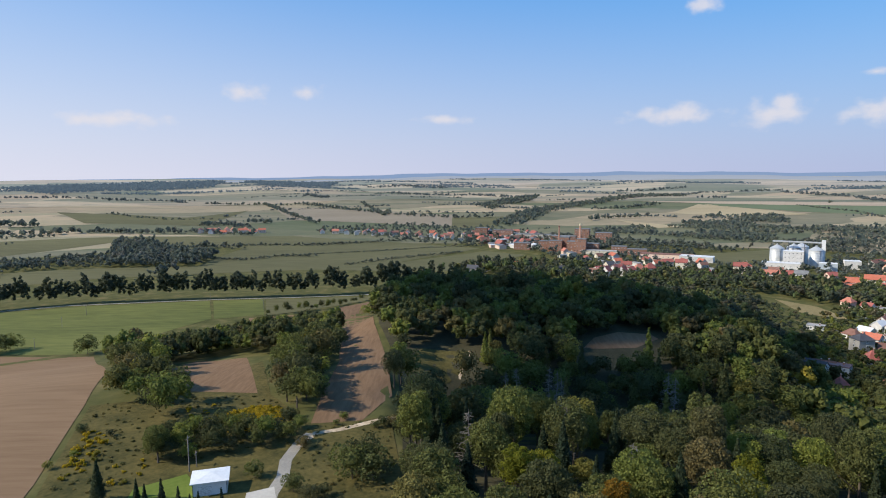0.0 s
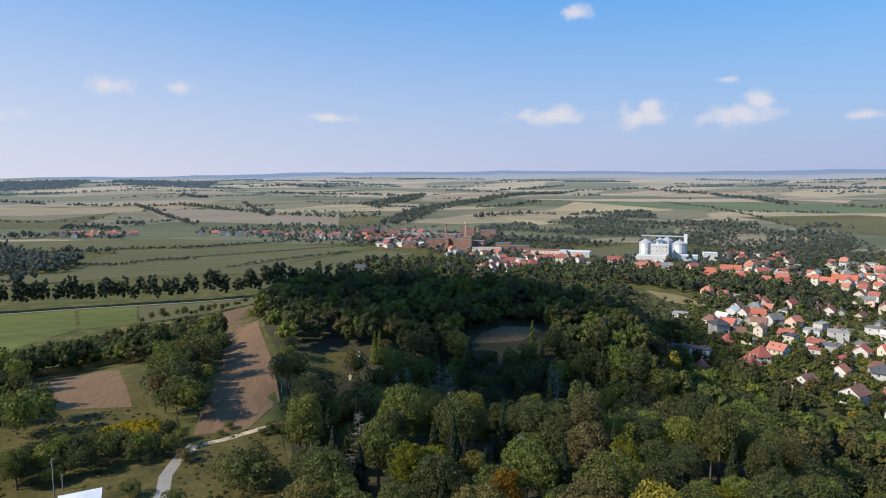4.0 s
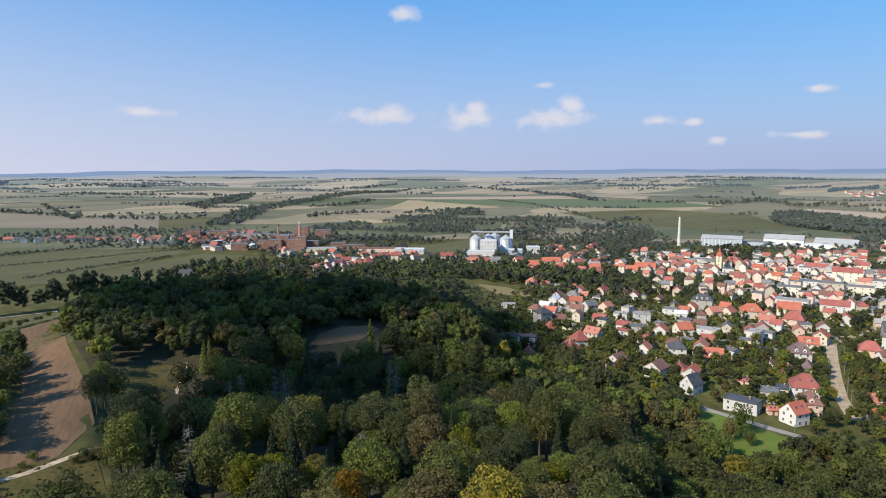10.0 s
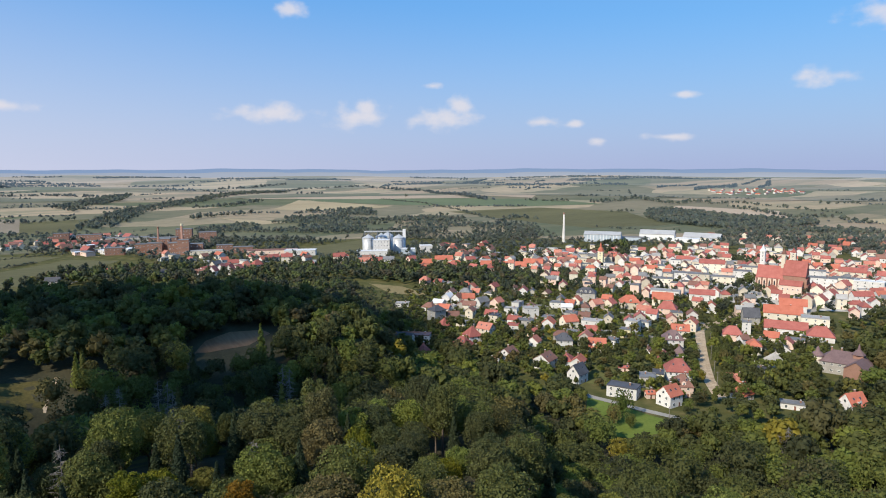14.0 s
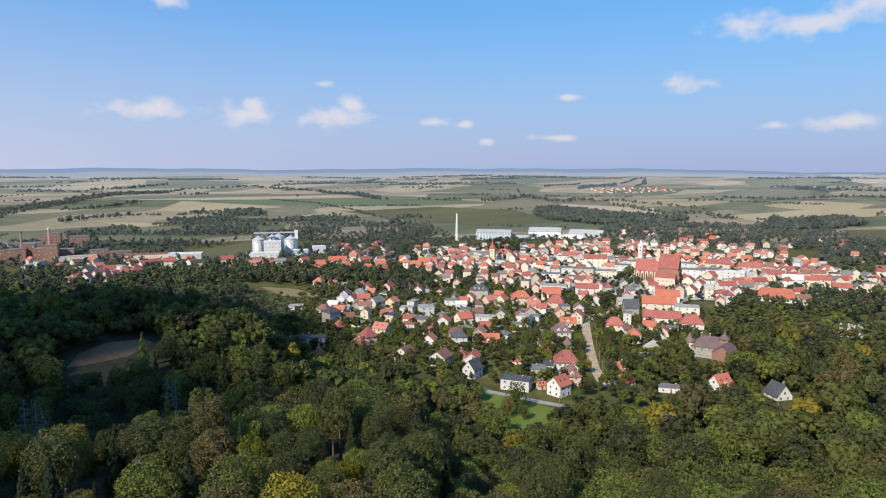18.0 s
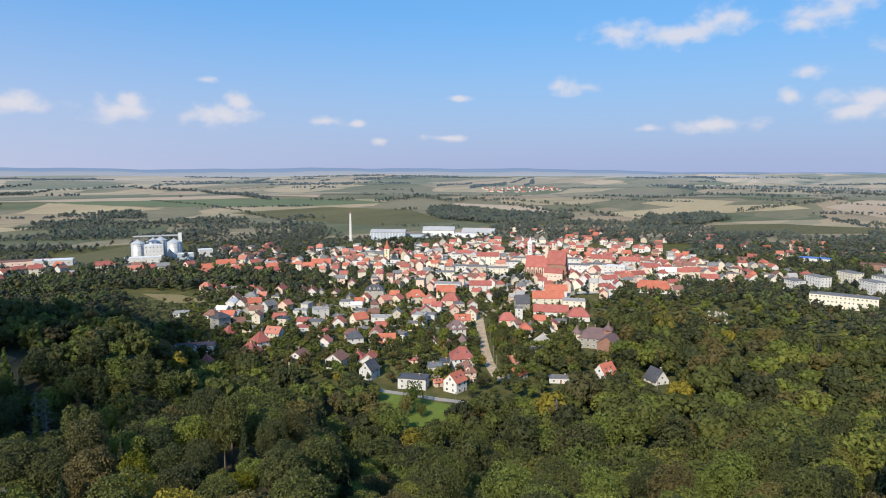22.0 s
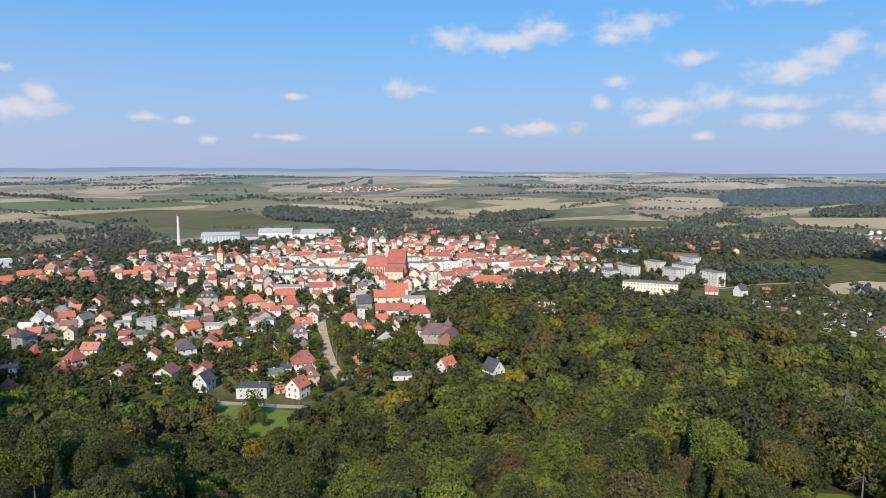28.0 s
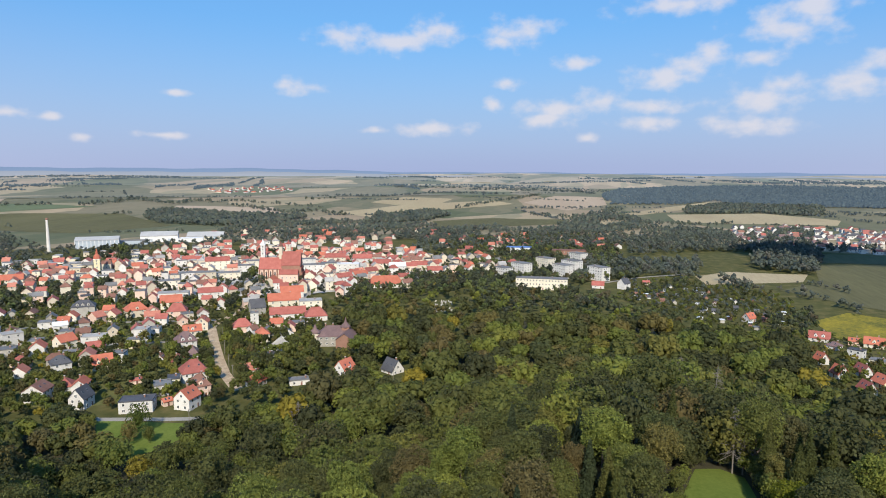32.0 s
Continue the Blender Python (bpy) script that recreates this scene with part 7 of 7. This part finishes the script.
wood("dense mixed wood on the valley side", 10.626, FAR, (0.8, 1.2), leaf_far_hazed, 225, (2.8, 1635), (5.7, 2020), (8.7, 2145), (7.7, 1900), (4.3, 1525), gaps=-0.6)
wood("wide green wood between the factory and the hills", 8.6, FAR, (0.5, 0.95), leaf_far_hazed, 226, (13.1, 1091), (19.7, 1170), (22.6, 1455), (27.6, 1500), (28.6, 1225), (35.1, 1250), (37.6, 1095), (42.0, 1048), (42.6, 877), (36.6, 821), (30.6, 864), (24.5, 916), (20.6, 843), (14.4, 824), (13.1, 897), gaps=-0.1)
row_of("hedgerow of trees between the fields", FAR, (0.55, 1.33), leaf_far_hazed, 227, 4.7, (13.2, 1590), (15.9, 1650), (18.3, 1760), wide=12)
row_of("hedgerow of trees between the fields", FAR, (0.55, 1.33), leaf_far_hazed, 228, 4.7, (12.9, 1265), (15.0, 1335), (17.3, 1345), wide=12)
row_of("group of trees on the hill crest", FAR, (1.0,1.3), leaf_distant_hazed, 229, 16, (21.4, 2090), (22.6, 2095), (23.7, 2170), wide=3)
row_of("lone trees on the hill", FAR, (0.9,1.2), leaf_far_hazed, 230, 16, (28.7, 1890), (29.3, 1885), wide=2)
row_of("lone trees on the hill", FAR, (1.0,1.4), leaf_far_hazed, 231, 5, (30.9, 1800), (31.1, 1800), wide=1)
row_of("hedgerow of trees between the fields", SPECK, (0.55, 1.42), leaf_distant_hazed, 232, 4.7, (15.1, 2545), (20.7, 2730), wide=20)
row_of("hedgerow of trees between the fields", SPECK, (0.44, 1.14), leaf_distant_hazed, 233, 5.2, (17.4, 2150), (21.7, 2530), (27.6, 2610), wide=14)
row_of("hedgerow of trees between the fields", SPECK, (0.55, 1.42), leaf_distant_hazed, 234, 4.7, (27.6, 2550), (32.6, 2335), (35.6, 1945), (38.1, 1635), wide=16)
row_of("hedgerow of trees between the fields", FAR, (0.44, 1.04), leaf_far_hazed, 235, 4.7, (41.5, 1610), (44.4, 1575), (45.4, 1580), wide=8)
row_of("hedgerow of trees between the fields", FAR, (0.50, 1.23), leaf_far_hazed, 236, 4.7, (47.2, 1550), (49.5, 1620), (50.9, 1730), (53.6, 1570), (56.9, 1680), wide=14)
wood("dark wood on the edge of the town", 7.98, FAR, (0.8, 1.15), leaf_far_hazed, 237, (51.4, 1205), (51.8, 1400), (54.0, 1450), (57.4, 1450), (61.7, 1315), (64.7, 1265), (61.0, 1095), (56.2, 1119))
row_of("hedgerow of trees between the fields", SPECK, (0.22, 0.66), leaf_far_hazed, 238, 5.2, (28.6, 1745), (32.6, 1565), (35.6, 1390), wide=4)
row_of("hedgerow of trees between the fields", FAR, (0.22, 0.66), leaf_far_hazed, 239, 4.2, (35.6, 1390), (37.6, 1220), (40.6, 1108), (42.5, 1067), wide=4)
row_of("hedgerow of trees between the fields", FAR, (0.39, 0.95), leaf_far_hazed, 240, 4.2, (39.1, 1107), (40.6, 1230), (42.5, 1171), wide=10)
row_of("hedgerow of trees between the fields", FAR, (0.33, 0.85), leaf_far_hazed, 241, 4.7, (48.7, 1370), (50.9, 1385), wide=6)
row_of("hedgerow of trees between the fields", FAR, (0.39, 0.95), leaf_far_hazed, 242, 5.7, (56.5, 1600), (58.5, 1660), (61.7, 1580), (66.0, 1500), wide=10)
wood("scattered trees in rough pasture", 14.49, FAR, (0.4, 0.8), leaf_far_hazed, 243, (36.6, 1058), (42.0, 1066), (44.5, 919), (44.5, 769), (40.6, 782), (36.6, 833))
row_of("hedgerow of trees between the fields", FAR, (0.44, 1.14), leaf_far_hazed, 244, 4.7, (58.1, 1550), (63.0, 1370), (65.0, 1420), (68.0, 1330), wide=10)
row_of("hedgerow of trees between the fields", SPECK, (0.44, 1.14), leaf_distant_hazed, 245, 6.2, (67.0, 1980), (71.5, 1875), (75.9, 2130), (81.7, 1935), wide=14)
row_of("hedgerow of trees between the fields", FAR, (0.44, 1.14), leaf_far_hazed, 246, 6.2, (64.5, 1710), (67.0, 1780), wide=8)
row_of("hedgerow of trees between the fields", FAR, (0.66, 1.52), leaf_far_hazed, 247, 4.2, (70.5, 1230), (71.1, 1340), wide=5)
wood("dark wood beyond the town", 7.98, FAR, (0.9, 1.3), leaf_far_hazed, 248, (69.5, 1134), (72.0, 1375), (75.5, 1410), (77.2, 1335), (75.0, 1185), (72.0, 1104))
row_of("hedgerow of trees between the fields", FAR, (0.39, 0.95), leaf_far_hazed, 249, 4.7, (77.4, 1505), (79.8, 1620), (83.1, 1795), (85.0, 1945), wide=12)
wood("garden trees at the back of the town", 12.558, FAR, (0.6, 1.0), leaf_far_hazed, 250, (60.0, 1017), (63.0, 1161), (69.0, 1133), (76.0, 1038), (77.0, 852), (71.1, 774), (63.0, 864), gaps=-0.4)
wood("dark trees behind the town", 9.66, FAR, (0.6, 1.05), leaf_far_hazed, 251, (71.1, 774), (73.0, 972), (78.0, 1047), (84.2, 1015), (89.1, 1061), (91.7, 1003), (91.7, 807), (86.5, 771), (80.0, 776), (75.1, 732), gaps=-0.4)
wood("large wood on the far plateau", 12.558, SPECK, (1.0, 1.4), leaf_haze_glow, 252, (90.2, 1930), (91.9, 2355), (96.2, 2585), (116, 2655), (116, 1700), (104.1, 1770), (100.0, 1910), (96.3, 1760), (91.1, 1700))
wood("large wood on the far plateau", 10.626, SPECK, (0.9, 1.2), leaf_far_hazed, 253, (96.7, 1650), (100.0, 1835), (107, 1770), (107, 1435), (97.2, 1360))
row_of("hedgerow of trees between the fields", FAR, (0.39, 1.04), leaf_far_hazed, 254, 4.2, (84.6, 1365), (87.3, 1260), (89.9, 1355), (91.6, 1580), wide=22)
wood("trees round the far fields", 9.66, FAR, (0.7, 1.1), leaf_far_hazed, 255, (86.4, 1121), (89.9, 1355), (92.8, 1295), (94.5, 1143), (90.8, 996), (86.9, 1027))
row_of("hedgerow of trees between the fields", FAR, (0.44, 1.04), leaf_far_hazed, 256, 4.2, (94.1, 1190), (97.2, 1145), (100.8, 1210), wide=16)
row_of("hedgerow of trees between the fields", SPECK, (0.55, 1.33), leaf_distant_hazed, 257, 5.2, (78.8, 2330), (84.9, 2355), (89.4, 2035), wide=22)
row_of("hedgerow of trees between the fields", SPECK, (0.55, 1.33), leaf_distant_hazed, 258, 5.2, (72.0, 2445), (77.9, 2415), wide=14)
wood("dark wood beside the tan field", 8.211, FAR, (0.9, 1.2), leaf_far_hazed, 259, (102.2, 700), (102.6, 830), (103.8, 862), (107.0, 858), (107.6, 713), (107.1, 671), (103.6, 682))
wood("green trees behind the apartment blocks", 8.694, FAR, (0.7, 1.0), leaf_far_hazed, 260, (87.3, 697), (93.0, 694), (98.5, 698), (98.5, 590), (95.8, 609), (88.3, 556))
wood("dark trees below the far estate", 10.626, FAR, (0.7, 1.0), leaf_far_hazed, 261, (92.0, 881), (98.3, 1026), (105.0, 975), (108.8, 945), (110.9, 969), (110.9, 874), (106.6, 858), (101.0, 845), (92.6, 743))
wood("fruit trees of the allotment gardens", 10.626, MID, (0.25, 0.5), leaf_far_hazed, 262, (92.2, 567), (98.1, 604), (102.4, 565), (105.3, 517), (106.9, 486), (104.6, 457), (99.1, 452), (93.2, 473))
row_of("hedgerow of trees between the fields", FAR, (0.28, 0.76), leaf_far_hazed, 263, 4.2, (109.0, 591), (106.7, 621), (105.2, 628), wide=5)
row_of("hedgerow of trees between the fields", FAR, (0.28, 0.85), leaf_far_hazed, 264, 4.2, (104.8, 577), (106.8, 549), (109.1, 528), (110.2, 504), wide=8)
row_of("hedgerow of trees between the fields", FAR, (0.44, 1.04), leaf_far_hazed, 265, 3.1, (100.3, 599), (102.0, 563), (103.0, 554), wide=4)

row_of("bushes round the small forest lawn", MID, (0.3, 0.5), leaf_wood, 91, 3.2, (97.2, 106), (97.6, 122), (98.5, 137), (100.5, 142), (102.8, 141), (104.2, 130), (105, 118), wide=1.4)
wood("trees behind the apartment blocks", 7.5, FAR, (0.6, 1.0), leaf_mid_hazed, 92, (80, 640), (84, 650), (88, 650), (92, 620), (92, 800), (84, 780), (80, 720))
wood("trees on the grass beside the apartment blocks", 7.5, LOW, (0.4, 0.75), leaf_mid_hazed, 95, (88.3, 508), (88.6, 560), (90.6, 556), (91.8, 520), (93.6, 560), (97.5, 600), (97.5, 560), (94, 510), (91, 480), gaps=-0.4)
wood("mixed trees between the park and the school", 8.8, MID, (0.62, 0.9), leaf_mid_hazed, 31, (80, 415), (80, 500), (82.5, 512), (88.5, 507), (91, 470), (94, 440), (99, 405), (92, 425), (88, 428))
wood("trees on the lawns round the apartment blocks", 9, MID, (0.65, 1.05), leaf_mid_hazed, 32, (79, 512), (79, 640), (88, 650), (94, 600), (92, 520), (89, 512), (86, 535), (83, 535), gaps=-0.6)
row_of("big dark trees beside the church", MID, (0.95, 1.15), leaf_mid_hazed, 93, 7, (59.2, 566), (60.5, 562), wide=2.5)
wood("dark trees between the town streets", 7.5, LOW, (0.75, 1.05), leaf_mid_hazed, 94, (47.6, 690), (47.6, 810), (50.6, 810), (50.6, 700))
row_of("garden trees along the unpaved street", MID, (0.45, 0.72), leaf_wood, 33, 6.5, (59.6, 286), (58.8, 312), (58.3, 337), (58.0, 368), (57.6, 400), wide=2.5)
row_of("bushes and young trees behind the roadside houses", MID, (0.3, 0.5), leaf_wood, 96, 4.5, (55.4, 259), (56.3, 263), (57.4, 262), (58.4, 266), wide=3)
row_of("bushes before the dark-roofed cottage", MID, (0.26, 0.4), leaf_wood, 97, 4, (70.6, 268), (71.9, 264), (73.2, 270), wide=5)
row_of("brownish trees before the villa", MID, (0.42, 0.6), leaf_wood, 98, 6, (64.6, 325), (66.0, 322), (67.4, 322), (69.2, 326), wide=3)
row_of("bushes along the unpaved street", MID, (0.25, 0.5), leaf_wood, 34, 7, (56.2, 312), (55.9, 337), (55.6, 368), wide=1.2)
row_of("trees at the end of the unpaved street", MID, (0.4, 0.6), leaf_wood, 35, 6, (56.4, 268), (57.5, 272), (58.9, 276), (60.5, 270), wide=2)
wood("dark trees on the far slope of the hill", 8.6, LOW, (0.6, 0.95), leaf_mid_hazed, 36, (5, 388), (5, 545), (14, 560), (20, 560), (25, 556), (26.5, 530), (26.5, 440), (29, 400), (30, 372), (20, 385))
wood("bushes on the slope below the dry field", 6.5, LOW, (0.28, 0.5), leaf_mid_hazed, 86, (26.5, 530), (26.5, 430), (30, 372), (33, 400), (34, 450), (31, 474), (28.3, 500))
wood("dark trees between the hill and the gardens", 9, LOW, (0.7, 1.05), leaf_mid_hazed, 37, (30.6, 492), (33.5, 468), (35.2, 473), (37.9, 480), (38.0, 455), (40.5, 447), (43.4, 475), (43.3, 549), (40.8, 573), (37.8, 590), (34.3, 588), (30.5, 590), (27.5, 560), (33.2, 508))
wood("trees beside the road and the lawn", 6.6, MID, (0.45, 0.75), leaf_wood, 38, (54.4, 228), (55.5, 246), (58, 244), (61, 243), (64, 258), (62, 230), (57, 224))
wood("trees and bushes beyond the town", 9.5, FAR, (0.5, 1.0), leaf_far_hazed, 39, (57, 960), (58, 1120), (66, 1180), (74, 1150), (82, 1060), (80, 960), (70, 900), (62, 930), gaps=0.25)
wood("bushes and young trees round the hill clearing", 5.6, MID, (0.32, 0.55), leaf_wood, 40, (8, 205), (8, 268), (22, 268), (26, 215), (22, 196))
wood("dark belt of trees before the far estate", 9, FAR, (0.6, 1.0), leaf_far_hazed, 81, (85.0, 851), (88.9, 767), (93.5, 835), (98.7, 824), (103.6, 839), (106.5, 940), (106.4, 1167), (100.7, 1087), (94.3, 1097), (88.8, 1102), (85.0, 1027), gaps=-0.9)
wood("trees between the houses behind the apartment blocks", 9, FAR, (0.5, 0.9), leaf_mid_hazed, 82, (77.6, 637), (81.6, 610), (82.6, 737), (87.9, 809), (91.2, 770), (91.2, 924), (85.0, 946), (77.5, 875), gaps=-1.7)
cx0, cy0 = scatter([at(*p) for p in ((-15.2, 168), (-14.4, 205), (-12.0, 205), (-11.7, 178), (-12.6, 162), (-14.3, 160))], 5.6, 83, clear=False)
grow("wood", "clump of green trees beside the ploughed strip", "wood", cx0, cy0, MID, (0.55, 0.8), leaf_wood, 83)
wood("garden trees round the white houses by the wood", 5.5, MID, (0.28, 0.5), leaf_wood, 84, (29.5, 345), (29.8, 296), (33, 288), (37, 290), (37, 318), (33, 322))
gx0, gy0 = scatter([at(*p) for p in ((104.8, 432), (105.6, 372), (107.2, 322), (109, 292), (116, 276), (116, 430))], 6.2, 85, clear=False)
grow("garden_trees", "garden trees round the houses by the field", "trees", gx0, gy0, MID, (0.2, 0.46), leaf_wood, 85, False)
row_of("belt of green trees before the long white school", LOW, (0.5, 0.72), leaf_mid_hazed, 87, 5, (51.5, 461), (53.4, 460), (55.5, 458), (57.7, 463), (59.4, 469), wide=5)
wood("green trees below the white houses by the wood", 7, MID, (0.45, 0.7), leaf_wood, 88, (30.5, 312), (32, 262), (37, 252), (40, 262), (38.6, 294), (35, 310))
wood("bushes and trees between the factory and the silos", 9, FAR, (0.4, 0.8), leaf_far_hazed, 89, (14.5, 770), (15, 860), (20, 850), (24, 890), (30, 860), (36, 800), (36, 690), (31, 700), (30.5, 770), (24, 800), (22, 705), (18, 765), gaps=-0.5)
wood("tall park trees before the town", 8.8, LOW, (0.65, 0.98), leaf_mid_hazed, 90, (67.5, 462), (69, 545), (76, 572), (84, 592), (84, 500), (75, 482))
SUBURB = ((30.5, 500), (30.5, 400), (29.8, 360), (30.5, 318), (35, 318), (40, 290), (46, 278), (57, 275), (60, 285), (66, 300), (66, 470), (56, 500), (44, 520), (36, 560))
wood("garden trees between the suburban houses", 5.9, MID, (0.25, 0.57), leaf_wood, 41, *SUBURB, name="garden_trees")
wood("trees between the town houses", 6.8, MID, (0.4, 0.74), leaf_mid_hazed, 42, (36, 580), (46, 500), (58, 480), (70, 500), (84, 540), (90, 640), (76, 720), (60, 760), (46, 780), (36, 760), name="garden_trees")
wood("green belt of trees before the silos", 8, FAR, (0.8, 1.1), leaf_mid_hazed, 43, (10, 560), (20, 560), (27, 560), (33, 530), (37, 560), (41, 600), (38, 630), (30, 640), (24, 640), (14, 620), name="wood")
wood("trees between the silos and the town", 13, FAR, (0.6, 1.0), leaf_far_hazed, 44, (20, 640), (30, 650), (40, 640), (44, 700), (44, 820), (34, 830), (31, 760), (24, 700), name="garden_trees")
wood("trees round the brick factory", 13, FAR, (0.7, 1.0), leaf_far_hazed, 45, (2, 880), (8, 780), (12, 660), (22, 650), (22, 740), (14, 760), (16, 900), (10, 990), (2, 1050), name="garden_trees")
wood("trees round the halls", 14, FAR, (0.5, 0.9), leaf_far_hazed, 46, (43, 800), (58, 830), (70, 850), (70, 980), (60, 960), (44, 860), name="garden_trees")
wood("fruit trees and bushes of the allotments", 6.2, LOW, (0.22, 0.46), leaf_wood, 47, (91.5, 500), (92.5, 560), (97, 600), (99, 570), (104, 560), (106, 500), (105.5, 440), (104, 400), (100, 410), (95, 440), name="garden_trees")

wood("row of dark trees before the factory", 8.5, FAR, (0.9, 1.25), leaf_mid_hazed, 48, (-0.5, 600), (4, 600), (8, 575), (14, 570), (14, 650), (8, 665), (3, 655), name="wood")
wood("dark trees beside the allotment house", 8, MID, (0.6, 0.85), leaf_mid_hazed, 49, (103.4, 440), (103.4, 462), (106.6, 490), (107.4, 440), (105.6, 405), name="wood")


def far_hedges(label, seed, n, near, far, size, long_most, fats, mat):
    """Unbroken hedges and copses between the far fields, most of them along the slopes."""
    g = random.Random(seed)
    xs, ys = [], []
    for _ in range(n):
        az, r = g.uniform(-42, 118), math.sqrt(g.uniform(near ** 2, far ** 2))
        x, y = at(az, r)
        turn, long = math.radians(g.choice((28, -az, -az, -az)) + g.uniform(-14, 14)), g.uniform(60, long_most)
        if any(inside(np.array([x]), np.array([y]), c)[0] for c in CLEAR):
            continue
        fat = g.choice(fats)
        k = int(long / g.uniform(6, 8) * (1 + fat / 30))
        for i in range(k):
            u = g.uniform(-0.5, 0.5) * long
            v = g.uniform(-fat, fat) * (1 - (2 * u / long) ** 2) + 6 * math.sin(u / 70 + r)
            xs.append(x + u * math.cos(turn) - v * math.sin(turn))
            ys.append(y + u * math.sin(turn) + v * math.cos(turn))
    return grow("hedgerows", label, "hedges", xs, ys, SPECK, size, mat, seed, False)


far_hedges("dark hedgerows and copses between the far fields", 71, 75, 1250, 2500, (0.3, 0.75), 420, (2, 3, 4, 14), leaf_distant_hazed)
far_hedges("thin hedges in the valley fields", 72, 22, 1000, 1300, (0.25, 0.6), 260, (2, 3, 5), leaf_far_hazed)
far_hedges("hazy woods and tree lines of the far plain", 73, 110, 2300, 3600, (0.6, 1.1), 620, (4, 8, 16, 45), leaf_haze_glow)

# fair-weather clouds to windward, whose shadows lie on the wooded hill and on the far slope


def cloud(x, y, z, size, puff_r, seed, n):
    """A flat-based heap of puffs over an oval; size: half lengths, puff_r: radius of a puff."""
    g = np.random.default_rng(seed)
    vs, fs, k = [], [], 0
    bv, bf = ball(2)
    for i in range(n):
        a, q = i * 2.39996, math.sqrt((i + 0.5) / n)
        c = np.array([q * math.cos(a) * size[0], q * math.sin(a) * size[1], 0]) + g.normal(0, 0.22, 3) * puff_r
        c[2] = abs(c[2])
        r = puff_r * g.uniform(0.8, 1.25)
        vs.append(c + bv * np.array([r, r, r * 0.6]))
        fs.append(bf + k)
        k += len(bv)
    ob = new("cloud", mesh_from("cloud", np.concatenate(vs), [np.concatenate(fs)], [cloud_white], smooth=True))
    ob.matrix_basis = pose(x, y, z)
    return tagged(ob, "small white cumulus cloud high over the fields", "cloud", kind="structure")


cloud_white, _cn, _cl, _cb = shader("cloud_vapour", 1.0, 0.0)
_cb.inputs["Base Color"].default_value = (0.9, 0.9, 0.92, 1)
_cx, _ct = _cn.new("ShaderNodeMixShader"), _cn.new("ShaderNodeBsdfTransparent")
_cx.inputs[0].default_value = 0.3           # thin vapour lets some light through
_cl.new(_cb.outputs[0], _cx.inputs[1])
_cl.new(_ct.outputs[0], _cx.inputs[2])
_cl.new(_cx.outputs[0], _cn["Material Output"].inputs["Surface"])
for px, py, size, puff_r, seed, n in ((108, 352, (92, 128), 34, 3, 54), (80, 190, (36, 28), 18, 5, 30), (800, -252, (66, 92), 34, 8, 34)):
    q = 1500 / to_sun.z
    cloud(px * UNIT + to_sun.x * q, py * UNIT + to_sun.y * q, 1500, size, puff_r, seed, n)
